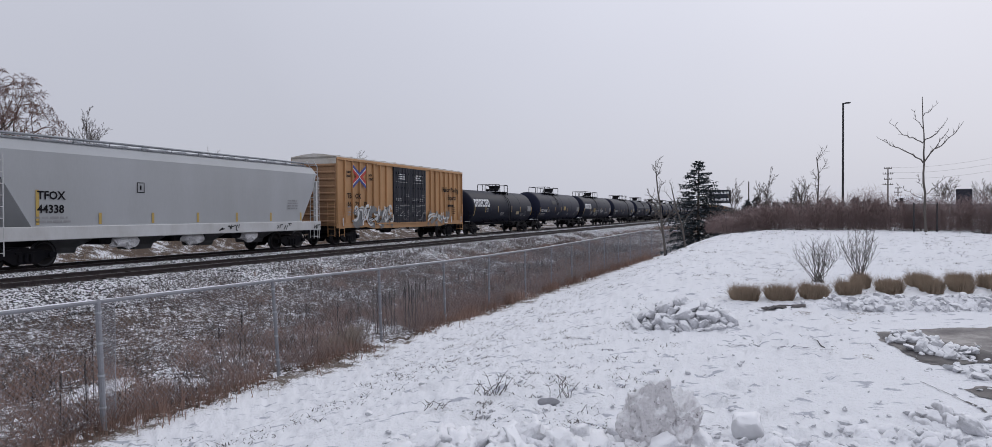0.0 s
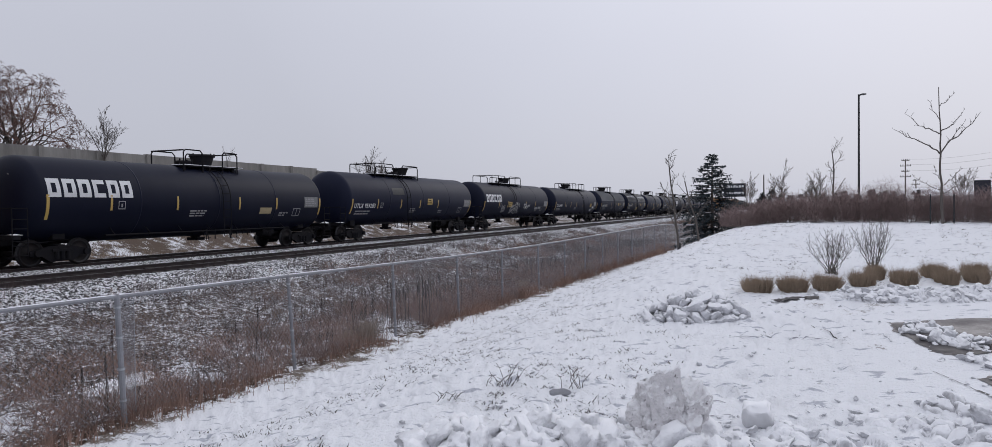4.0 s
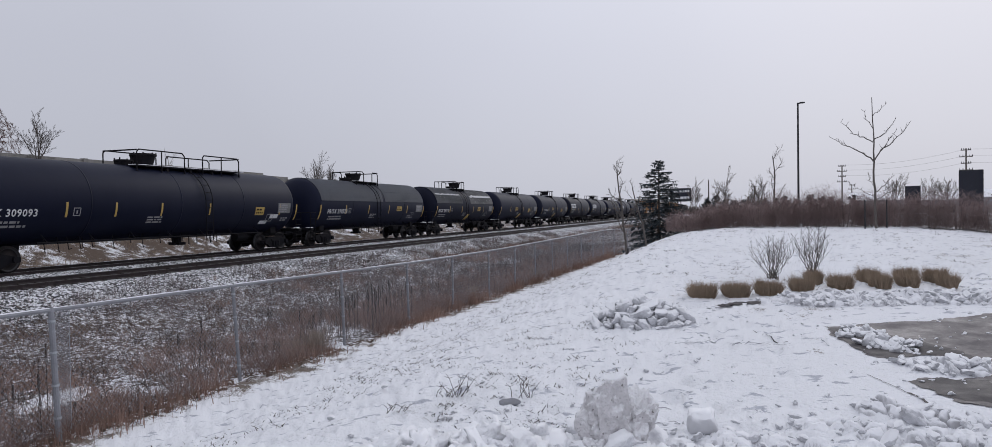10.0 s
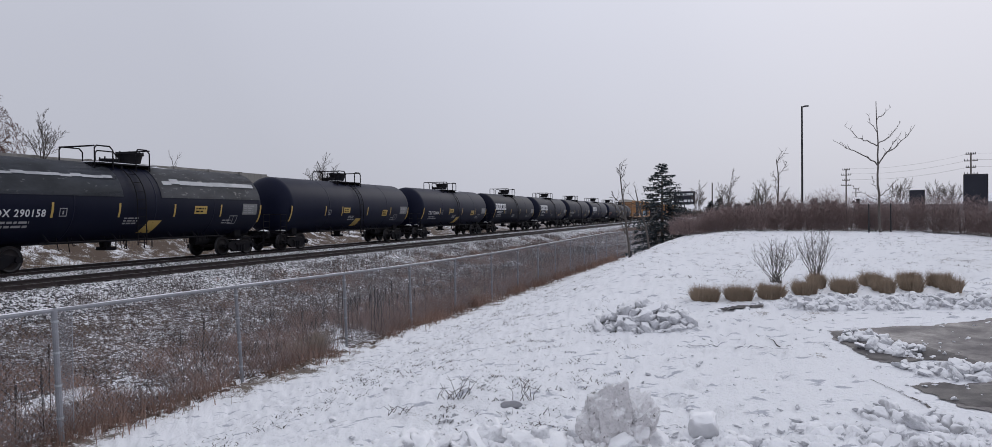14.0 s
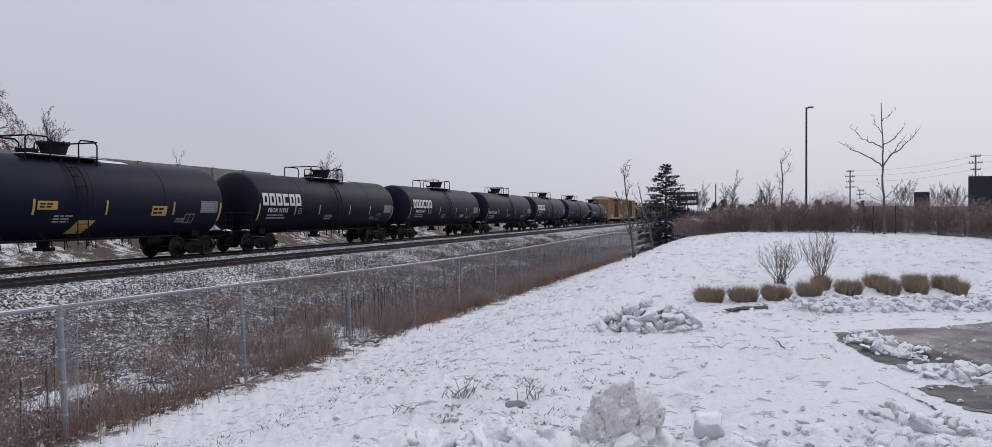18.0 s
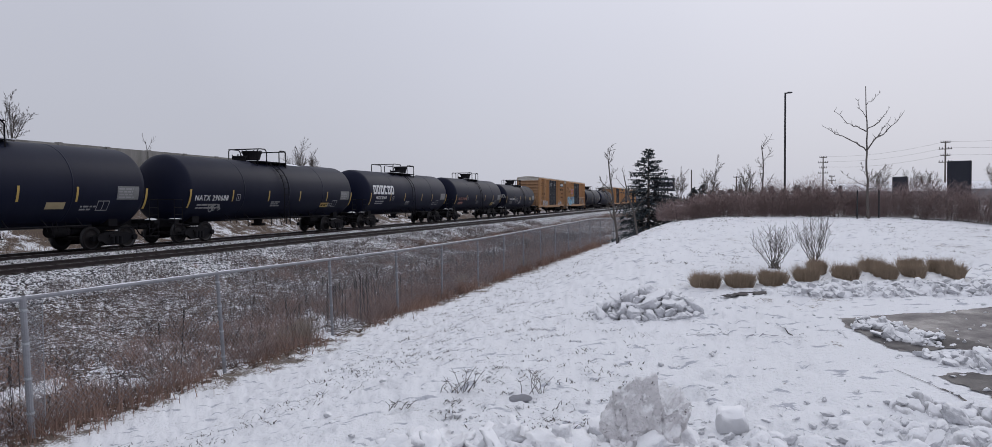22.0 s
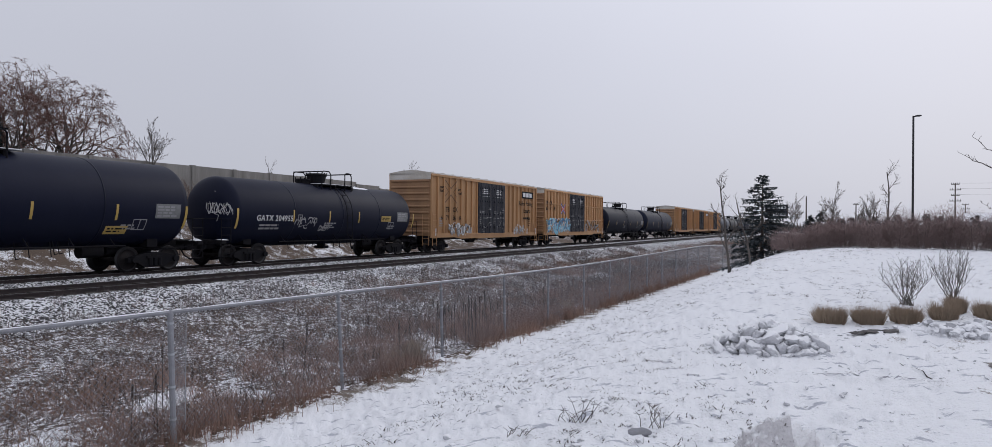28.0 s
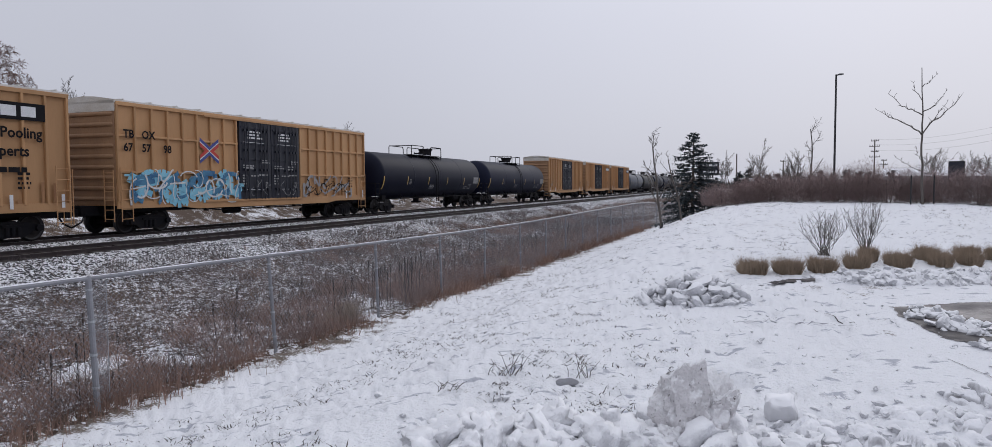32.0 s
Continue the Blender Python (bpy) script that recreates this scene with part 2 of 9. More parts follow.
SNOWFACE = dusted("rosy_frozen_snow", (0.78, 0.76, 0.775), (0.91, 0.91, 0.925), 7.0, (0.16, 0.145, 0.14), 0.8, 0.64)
RAIL = mat("rusty_rail", (0.036, 0.028, 0.03), 0.7, 0.0, (0.06, 0.044, 0.042), 2, 50, 0.1, 0.01, 0.7)
RAILTOP = mat("rail_head_steel", (0.25, 0.25, 0.26), 0.35, 0.9, (0.16, 0.15, 0.14), 3, 50, 0.02)
TIE = mat("creosoted_tie", (0.03, 0.025, 0.022), 0.9, 0, (0.06, 0.05, 0.045), 3, 30, 0.4, 0.02, 0.7, (1, 6, 1))
POSTGREY = mat("weathered_galvanised_post", (0.27, 0.275, 0.3), 0.7, 0.0, (0.19, 0.19, 0.205), 5, 60, 0.05, 0.004, 0.8)
GALV = mat("galvanised_steel", (0.42, 0.44, 0.47), 0.55, 0.15, (0.32, 0.33, 0.36), 6, 60, 0.05, 0.004, 0.7)
MESHWIRE = mat("chain_link_wire", (0.27, 0.275, 0.3), 0.55, 0.3, (0.18, 0.18, 0.2), 6, 40, 0)
CONCRETE = mat("concrete_wall", (0.30, 0.29, 0.275), 0.9, 0, (0.17, 0.165, 0.155), 1.6, 20, 0.15, 0.02, 0.8, (1, 1, 0.12), rand=0.08)
BARK = mat("grey_bark", (0.13, 0.115, 0.105), 0.9, 0, (0.08, 0.07, 0.065), 6, 40, 0.4, 0.01, 0.6)
TWIG = mat("bare_twig", (0.125, 0.105, 0.095), 0.9, 0, (0.085, 0.07, 0.065), 4, 40, 0)
REDTWIG = mat("reddish_twig", (0.2, 0.118, 0.1), 0.9, 0, (0.135, 0.08, 0.07), 4, 40, 0)
HEDGE = mat("russet_hedge_twig", (0.31, 0.235, 0.225), 0.9, 0, (0.25, 0.18, 0.17), 0.5, 30, 0, amount=0.8)
NEEDLE = mat("spruce_needles", (0.058, 0.076, 0.088), 0.8, 0, (0.1, 0.12, 0.13), 2, 30, 0, amount=0.8)
STRAW = mat("dry_straw", (0.37, 0.29, 0.215), 0.9, 0, (0.24, 0.182, 0.135), 3, 30, 0, amount=0.8)
WEED = mat("dead_weeds", (0.255, 0.185, 0.155), 0.9, 0, (0.165, 0.118, 0.1), 0.8, 20, 0, amount=0.9)
WEEDRED = mat("russet_weeds", (0.34, 0.225, 0.18), 0.9, 0, (0.23, 0.15, 0.122), 0.8, 20, 0, amount=0.9)
RUST = mat("rust_streak", (0.3, 0.15, 0.075), 0.8, 0, (0.4, 0.22, 0.1), 4, 40, 0.02)
STEMDARK = mat("dark_woody_stem", (0.05, 0.04, 0.037), 0.9, 0, (0.085, 0.064, 0.056), 0.8, 20, 0, amount=0.9)
WEEDGREY = mat("grey_stalks", (0.19, 0.162, 0.155), 0.9, 0, (0.11, 0.092, 0.09), 0.8, 20, 0, amount=0.9)
DARKMETAL = mat("dark_painted_steel", (0.02, 0.02, 0.023), 0.5, 0, (0.035, 0.035, 0.04), 3, 40, 0.03)
POLEWOOD = mat("weathered_pole_wood", (0.13, 0.115, 0.105), 0.9, 0, (0.09, 0.08, 0.07), 3, 30, 0.2)


def part(name, bm, material, parent, label="", kind=""):
    me = bpy.data.meshes.new(name)
    bm.to_mesh(me)
    bm.free()
    if material:
        me.materials.append(material)
    ob = new(name, me)
    ob.parent = parent
    return tagged(ob, label, "", "", kind)


def again(name, me, parent, m, label=""):
    """One more part on a mesh that is already there."""
    ob = new(name, me)
    ob.parent, ob.matrix_basis = parent, m
    return tagged(ob, label)


def empty(name, m=None, label="", category="", group="", kind=""):
    ob = new(name)
    ob.empty_display_size = 0.3
    if m is not None:
        ob.matrix_basis = m
    return tagged(ob, label, category, group, kind)


def box(bm, x0, x1, y0, y1, z0, z1, bevel=0.0):
    r = bmesh.ops.create_cube(bm, size=1, matrix=Matrix.LocRotScale(((x0 + x1) / 2, (y0 + y1) / 2, (z0 + z1) / 2), None, (x1 - x0, y1 - y0, z1 - z0)))
    if bevel:
        es = list({e for v in r["verts"] for e in v.link_edges})
        bmesh.ops.bevel(bm, geom=es, offset=bevel, segments=1, affect="EDGES")
    return bm


def rod(bm, a, b, r0, r1=None, seg=6, cap=True):
    a, b = Vector(a), Vector(b)
    r1 = r0 if r1 is None else r1
    d = b - a
    q = d.to_track_quat("Z", "Y").to_matrix().to_4x4()
    ring = []
    for p, r in ((a, r0), (b, r1)):
        ring.append([bm.verts.new(p + q @ Vector((r * math.cos(k * math.tau / seg), r * math.sin(k * math.tau / seg), 0))) for k in range(seg)])
    for k in range(seg):
        bm.faces.new((ring[0][k], ring[0][(k + 1) % seg], ring[1][(k + 1) % seg], ring[1][k]))
    if cap:
        bm.faces.new(ring[0][::-1])
        bm.faces.new(ring[1])
    return bm


def path_rod(bm, pts, r, seg=6):
    """One bent tube through the points."""
    ps = [Vector(p) for p in pts]
    d0 = (ps[1] - ps[0]).normalized()
    side = d0.orthogonal().normalized()
    rings = []
    for k, p in enumerate(ps):
        t = ((ps[k] - ps[k - 1]).normalized() if k else d0) + ((ps[k + 1] - ps[k]).normalized() if k + 1 < len(ps) else Vector((0, 0, 0)))
        t = t.normalized()
        side = (side - t * side.dot(t)).normalized()
        up = t.cross(side)
        rings.append([bm.verts.new(p + (side * math.cos(j * math.tau / seg) + up * math.sin(j * math.tau / seg)) * r) for j in range(seg)])
    for a, b in zip(rings, rings[1:]):
        for j in range(seg):
            bm.faces.new((a[j], a[(j + 1) % seg], b[(j + 1) % seg], b[j]))
    bm.faces.new(rings[0][::-1])
    bm.faces.new(rings[-1])
    return bm


def lathe(bm, prof, axis="x", seg=32, smooth=True):
    """prof: (along, radius) pairs, turned round the axis."""
    rings = []
    for u, r in prof:
        ring = []
        for k in range(seg):
            a = k * math.tau / seg
            c, s = r * math.cos(a), r * math.sin(a)
            ring.append(bm.verts.new((u, c, s) if axis == "x" else (c, u, s) if axis == "y" else (c, s, u)))
        rings.append(ring)
    for p, q in zip(rings, rings[1:]):
        for k in range(seg):
            f = bm.faces.new((p[k], p[(k + 1) % seg], q[(k + 1) % seg], q[k]))
            f.smooth = smooth
    bm.faces.new(rings[0][::-1])
    bm.faces.new(rings[-1])
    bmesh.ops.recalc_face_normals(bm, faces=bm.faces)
    return bm


# ---- plan: track frame (s along, d to the far side) and fence frame ----
AZ = radians(20.3)
TD = Vector((math.sin(AZ), math.cos(AZ), 0))
TN = Vector((-math.cos(AZ), math.sin(AZ), 0))
RAILZ = EYE - 1.786
FAR_D, NEAR_D = 23.62, 19.22
FA = radians(21.9)
FD = Vector((math.sin(FA), math.cos(FA), 0))
FN = Vector((-math.cos(FA), math.sin(FA), 0))
FENCE_P = 7.70


def at_track(s, d, z=0.0):
    v = TD * s + TN * d
    return (v.x, v.y, z)


def polar(az, r, z=0.0):
    return (r * math.sin(radians(az)), r * math.cos(radians(az)), z)


def ss(a, b, v):
    t = min(1.0, max(0.0, (v - a) / (b - a)))
    return t * t * (3 - 2 * t)


def lerp_list(pts, v):
    if v <= pts[0][0]:
        return pts[0][1]
    for (a, p), (b, q) in zip(pts, pts[1:]):
        if v <= b:
            return p + (q - p) * (v - a) / (b - a)
    return pts[-1][1]


BANK = [(7.4, -2.7), (11.0, -2.85), (13.5, -2.55), (16.0, -2.13), (16.9, -2.02), (25.9, -2.02), (26.8, -2.1), (28.5, -2.3), (31.0, -2.1), (34.5, 0.0), (37.6, 1.95), (60.0, 2.2), (160, 2.2)]


# rise of the lawn towards its crest, by distance
RISE = [(4.5, 0.05), (7.0, 0.2), (9.0, 0.3), (11.3, 0.37), (13.0, 0.5), (19.5, 0.88), (25.6, 1.17)]


def ground_z(x, y):
    """Height of the ground at a place."""
    v = Vector((x, y, 0))
    p, d, r, a = v.dot(FN), v.dot(TN), math.hypot(x, y), math.degrees(math.atan2(x, y))
    lawn = -1.8 - 0.88 * ss(2.0, 7.0, p)
    if y > 0:
        lawn += lerp_list(RISE, r) * ss(7.6, 0.3, p) * (1 - 0.3 * ss(32, 44, a) * ss(11, 16, r)) * ss(75, 50, a)
    bank = lerp_list(BANK, d)
    s = v.dot(TD)
    if d > 26:
        bank += (-2.0 - bank) * ss(62, 130, s)
    else:
        bank += (-2.2 - bank) * ss(45, 110, s) if d < 16 else 0
    k = ss(7.2, 8.6, p)
    return EYE + lawn * (1 - k) + bank * k

# ---- ground: one sheet to the horizon ----
def zone_mat(name, snow, dirt, cover, scale, fine, bump=0.4, dark=None, detail=8, sharp=0.06, marks=None, speck=0.0, edge=False):
    """Snow broken by what lies under it; cover is the share of snow."""
    m = bpy.data.materials.new(name)
    m.use_nodes = True
    n, l = m.node_tree.nodes, m.node_tree.links
    b = n["Principled BSDF"]
    b.inputs["Roughness"].default_value, b.inputs["Specular IOR Level"].default_value = 0.9, 0.2
    tc = n.new("ShaderNodeTexCoord")
    a = n.new("ShaderNodeTexNoise")
    a.inputs["Scale"].default_value, a.inputs["Detail"].default_value, a.inputs["Roughness"].default_value = scale, detail, 0.65
    f = n.new("ShaderNodeTexNoise")
    f.inputs["Scale"].default_value, f.inputs["Detail"].default_value = fine, 6
    big = n.new("ShaderNodeTexNoise")
    big.inputs["Scale"].default_value, big.inputs["Detail"].default_value = scale * 0.12, 3
    if speck:
        # single stones or tussocks, each with or without its own snow
        vo = n.new("ShaderNodeTexVoronoi")
        vo.inputs["Scale"].default_value = speck
        vs = n.new("ShaderNodeSeparateColor")
        l.new(tc.outputs["Object"], vo.inputs["Vector"])
        l.new(vo.outputs["Color"], vs.inputs[0])
    for q in (a, f, big):
        l.new(tc.outputs["Object"], q.inputs["Vector"])
    s1 = n.new("ShaderNodeMath")
    s1.operation = "MULTIPLY_ADD"
    s1.inputs[1].default_value = 0.5
    l.new(vs.outputs[0] if speck else f.outputs[0], s1.inputs[0])
    l.new(a.outputs[0], s1.inputs[2])
    s2 = n.new("ShaderNodeMath")
    s2.operation = "MULTIPLY_ADD"
    s2.inputs[1].default_value = 0.5
    l.new(big.outputs[0], s2.inputs[0])
    l.new(s1.outputs[0], s2.inputs[2])
    if edge:
        # the snow thins out ragged towards the fence
        dp = n.new("ShaderNodeVectorMath")
        dp.operation = "DOT_PRODUCT"
        dp.inputs[1].default_value = FN
        l.new(tc.outputs["Object"], dp.inputs[0])
        er = n.new("ShaderNodeMapRange")
        er.inputs["From Min"].default_value, er.inputs["From Max"].default_value = 6.7, 7.6
        er.inputs["To Max"].default_value = 0.3
        l.new(dp.outputs["Value"], er.inputs["Value"])
        ea = n.new("ShaderNodeMath")
        l.new(s2.outputs[0], ea.inputs[0])
        l.new(er.outputs[0], ea.inputs[1])
        s2 = ea
    r = n.new("ShaderNodeMapRange")
    r.inputs["From Min"].default_value, r.inputs["From Max"].default_value = 1.0 + cover - sharp, 1.0 + cover + sharp
    l.new(s2.outputs[0], r.inputs["Value"])
    d = n.new("ShaderNodeMix")
    d.data_type = "RGBA"
    d.inputs[6].default_value, d.inputs[7].default_value = (*dirt, 1), (*(dark or tuple(c * 0.45 for c in dirt)), 1)
    l.new(f.outputs[0], d.inputs[0])
    sn = n.new("ShaderNodeMix")
    sn.data_type = "RGBA"
    sn.inputs[6].default_value, sn.inputs[7].default_value = (*snow, 1), (*(c * 0.9 for c in snow), 1)
    l.new(big.outputs[0], sn.inputs[0])
    cover_col = sn.outputs[2]
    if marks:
        # small icy dents and scuffs, drawn out crosswise, their shade painted grey-blue
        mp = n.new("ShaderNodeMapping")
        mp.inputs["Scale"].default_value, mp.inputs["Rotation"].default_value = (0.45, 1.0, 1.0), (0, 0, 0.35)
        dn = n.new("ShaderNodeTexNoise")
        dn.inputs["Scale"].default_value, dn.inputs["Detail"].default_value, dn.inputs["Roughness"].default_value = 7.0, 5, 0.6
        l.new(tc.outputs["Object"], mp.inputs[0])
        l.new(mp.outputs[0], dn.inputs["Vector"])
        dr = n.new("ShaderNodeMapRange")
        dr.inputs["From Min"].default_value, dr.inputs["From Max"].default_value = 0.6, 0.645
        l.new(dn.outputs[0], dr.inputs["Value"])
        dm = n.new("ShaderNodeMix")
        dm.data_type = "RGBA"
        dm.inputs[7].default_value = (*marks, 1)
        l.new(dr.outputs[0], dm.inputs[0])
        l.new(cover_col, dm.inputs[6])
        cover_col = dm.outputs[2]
    mx = n.new("ShaderNodeMix")
    mx.data_type = "RGBA"
    l.new(r.outputs[0], mx.inputs[0])
    l.new(cover_col, mx.inputs[6])
    l.new(d.outputs[2], mx.inputs[7])
    l.new(mx.outputs[2], b.inputs["Base Color"])
    bp = n.new("ShaderNodeBump")
    bp.inputs["Strength"].default_value, bp.inputs["Distance"].default_value = bump, 0.05
    l.new(s1.outputs[0], bp.inputs["Height"])
    l.new(bp.outputs[0], b.inputs["Normal"])
    return m


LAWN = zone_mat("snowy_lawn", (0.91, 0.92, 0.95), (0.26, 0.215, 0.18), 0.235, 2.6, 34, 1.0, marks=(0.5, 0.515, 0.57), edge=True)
BANKMAT = zone_mat("weedy_snowy_bank", (0.84, 0.85, 0.88), (0.14, 0.1, 0.078), -0.115, 3.5, 36, 1.0, None, 8, 0.03, speck=17.0)
FARBANK = zone_mat("grassy_snowy_slope", (0.82, 0.83, 0.86), (0.15, 0.11, 0.085), -0.08, 1.4, 16, 0.8)
BALLAST = zone_mat("snow_dusted_ballast", (0.86, 0.87, 0.9), (0.07, 0.066, 0.068), 0.0, 13.0, 55, 1.0, (0.02, 0.02, 0.023), 4, 0.03, speck=24.0)
PANMAT = zone_mat("dark_ballast_between_rails", (0.5, 0.5, 0.52), (0.032, 0.027, 0.03), -0.2, 5.0, 30, 1.0, (0.012, 0.012, 0.012), 4, 0.05)


# edge of the bared asphalt, azimuth and distance
LOT = [(28.02, 9.82), (29.68, 10.02), (32.24, 10.45), (34.67, 10.78), (36.4, 11.2), (37.6, 11.51), (39.31, 11.72), (44.8, 11.71), (52.77, 11.96), (62.8, 10.92), (65.11, 7.71), (56.31, 6.8), (47.27, 7.1), (42.91, 6.95), (39.87, 7.0), (38.18, 7.01), (36.93, 7.07), (35.42, 7.23), (33.85, 7.46), (35.34, 7.72), (36.82, 7.75), (38.3, 7.9), (38.9, 8.4), (36.5, 8.65), (34.3, 8.56), (32.79, 8.28), (31.17, 8.4), (30.32, 8.73), (29.1, 9.16), (28.38, 9.59)]


def in_lot(x, y):
    r, a = math.hypot(x, y), math.degrees(math.atan2(x, y))
    if not (27 < a < 66 and 6.6 < r < 12.2):
        return False
    inside = False
    for (a0, r0), (a1, r1) in zip(LOT, LOT[1:] + LOT[:1]):
        if (r0 > r) != (r1 > r) and a < a0 + (a1 - a0) * (r - r0) / (r1 - r0):
            inside = not inside
    return inside


def ground_top(x, y):
    """Height of the snow surface, with its swells, dents and crumbs."""
    if in_lot(x, y):
        return ground_z(x, y) - 0.004
    z = ground_z(x, y) + 0.035 * noise.noise(Vector((x * 1.1, y * 1.1, 0))) + 0.02 * noise.noise(Vector((x * 3.3, y * 3.3, 4)))
    if 2.0 < x * x + y * y < 900 and y > 0:
        n = noise.noise(Vector((x * 4.5 + 0.6 * y, y * 7.0, 7)))
        z -= 0.17 * max(0.0, n - 0.18)
        z += 0.02 * noise.noise(Vector((x * 13, y * 13, 2))) + 0.09 * max(0.0, noise.noise(Vector((x * 9, y * 9, 11))) - 0.33)
        z -= 0.07 * max(0.0, noise.noise(Vector((x * 11 - 4 * y, y * 19, 21))) - 0.3)
    # the snow lies flat on the parking lot
    r, a, g = math.hypot(x, y), math.degrees(math.atan2(x, y)), ground_z(x, y)
    return g + (z - g) * (1 - 0.85 * ss(24.5, 28, a) * ss(6.2, 7.0, r) * ss(13.0, 12.2, r))


def make_ground():
    azs = [-46 + 0.13 * k for k in range(800)]
    azs += [azs[-1] + 2.0 * (k + 1) for k in range(int((313.9 - azs[-1]) / 2.0))]
    NA, radii = len(azs), [0.0]
    r = 0.35
    while r < 2200:
        radii.append(r)
        r *= 1.018 if 3.4 < r < 30 else 1.055 if r < 60 else 1.2
        r += 0.03 if r < 3.4 or r > 30 else 0.004
    verts, faces, mats = [], [], []
    for j, r in enumerate(radii):
        for a in azs:
            x, y = r * math.sin(radians(a)), r * math.cos(radians(a))
            verts.append((x, y, ground_top(x, y) if 1.5 < r < 45 else ground_z(x, y)))
    for j in range(len(radii) - 1):
        rm = (radii[j] + radii[j + 1]) / 2
        for k in range(NA):
            k2 = (k + 1) % NA
            faces.append((j * NA + k, (j + 1) * NA + k, (j + 1) * NA + k2, j * NA + k2) if j else (k, NA + k, NA + k2))
            a = radians(azs[k])
            v = Vector((rm * math.sin(a), rm * math.cos(a), 0))
            d, p = v.dot(TN), v.dot(FN)
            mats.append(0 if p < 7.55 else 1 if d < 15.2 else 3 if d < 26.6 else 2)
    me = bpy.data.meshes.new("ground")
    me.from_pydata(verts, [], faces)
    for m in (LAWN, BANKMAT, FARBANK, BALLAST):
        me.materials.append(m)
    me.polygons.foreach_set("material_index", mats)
    me.polygons.foreach_set("use_smooth", [True] * len(mats))
    me.update()
    return tagged(new("ground", me), "snow-dusted lawn, weedy ditch and railway bank", "ground", "", "structure")


make_ground()


# ---- two railway tracks ----
def rail_section(bm, s0, s1, d, step=None):
    """A flat-bottomed rail from s0 to s1: foot, web and head."""
    prof = [(-0.075, -0.17), (0.075, -0.17), (0.07, -0.15), (0.012, -0.135), (0.012, -0.045), (0.036, -0.035), (0.036, 0.0), (-0.036, 0.0), (-0.036, -0.035), (-0.012, -0.045), (-0.012, -0.135), (-0.07, -0.15)]
    rings = [[bm.verts.new(at_track(s, d + o, RAILZ + z)) for o, z in prof] for s in (s0, s1)]
    for k in range(len(prof)):
        f = bm.faces.new((rings[0][k], rings[0][(k + 1) % len(prof)], rings[1][(k + 1) % len(prof)], rings[1][k]))
        if k == 6:
            f.material_index = 1
    bmesh.ops.recalc_face_normals(bm, faces=bm.faces)


def make_track(name, dc, label):
    tr = empty(name, None, label, "railway track", "", "structure")
    for o in (-0.755, 0.755):
        bm = bmesh.new()
        rail_section(bm, -60, 520, dc + o)
        ob = part("rail", bm, RAIL, tr)
        ob.data.materials.append(RAILTOP)
    bm = bmesh.new()
    vs = [bm.verts.new(at_track(s, dc + o, RAILZ - 0.135 - (0.04 if abs(o) > 1 else 0))) for s in (-60, 520) for o in (-1.32, -0.7, 0.7, 1.32)]
    for k in range(3):
        bm.faces.new((vs[k], vs[k + 1], vs[k + 5], vs[k + 4]))
    bmesh.ops.recalc_face_normals(bm, faces=bm.faces)
    part("trackbed", bm, PANMAT, tr, "dark stone ballast between the rails")
    return tr


near_track = make_track("near_track", NEAR_D, "empty railway track with dark steel rails in snowy ballast")
far_track = make_track("far_track", FAR_D, "railway track carrying the freight train")


# ---- freight cars; x runs along the train, -y faces the lawn, z = 0 on the rail head ----
def wheel_mesh():
    bm = bmesh.new()
    lathe(bm, [(-0.07, 0.30), (-0.07, 0.46), (-0.03, 0.475), (-0.025, 0.46), (0.06, 0.455), (0.07, 0.40), (0.02, 0.36), (0.0, 0.14), (0.09, 0.12), (0.09, 0.05)], "y", 24)
    me = bpy.data.meshes.new("wheel")
    bm.to_mesh(me)
    bm.free()
    me.materials.append(WHEEL)
    me.materials.append(TREAD)
    me.materials.append(UNDER)
    for p in me.polygons:
        q = (p.center.x ** 2 + p.center.z ** 2) ** 0.5
        if q > 0.44 or 0.37 < q < 0.40:
            p.material_index = 1
    return me


def frame_mesh():
    """Side frame of a bogie: an arched beam with pedestals, spring nest and bearing caps."""
    bm = bmesh.new()
    top = [(-1.1, 0.52), (-0.75, 0.60), (-0.35, 0.68), (0.35, 0.68), (0.75, 0.60), (1.1, 0.52)]
    bot = [(-1.1, 0.36), (-0.72, 0.36), (-0.42, 0.17), (0.42, 0.17), (0.72, 0.36), (1.1, 0.36)]
    a = [[bm.verts.new((x, y, z)) for x, z in top + bot[::-1]] for y in (-0.09, 0.09)]
    n = len(a[0])
    bm.faces.new(a[0])
    bm.faces.new(a[1][::-1])
    for k in range(n):
        bm.faces.new((a[0][k], a[1][k], a[1][(k + 1) % n], a[0][(k + 1) % n]))
    for x in (-0.88, 0.88):
        rod(bm, (x, -0.19, 0.45), (x, 0.1, 0.45), 0.11, 0.11, 12)
    for x in (-0.2, 0, 0.2):
        rod(bm, (x, -0.11, 0.24), (x, -0.11, 0.5), 0.075, 0.075, 8)
    box(bm, -0.36, 0.36, -0.15, -0.05, 0.5, 0.58)
    bmesh.ops.recalc_face_normals(bm, faces=bm.faces)
    me = bpy.data.meshes.new("side_frame")
    bm.to_mesh(me)
    bm.free()
    me.materials.append(UNDER)
    return me


WHEEL_ME, FRAME_ME = wheel_mesh(), frame_mesh()
WHEELSETS = []


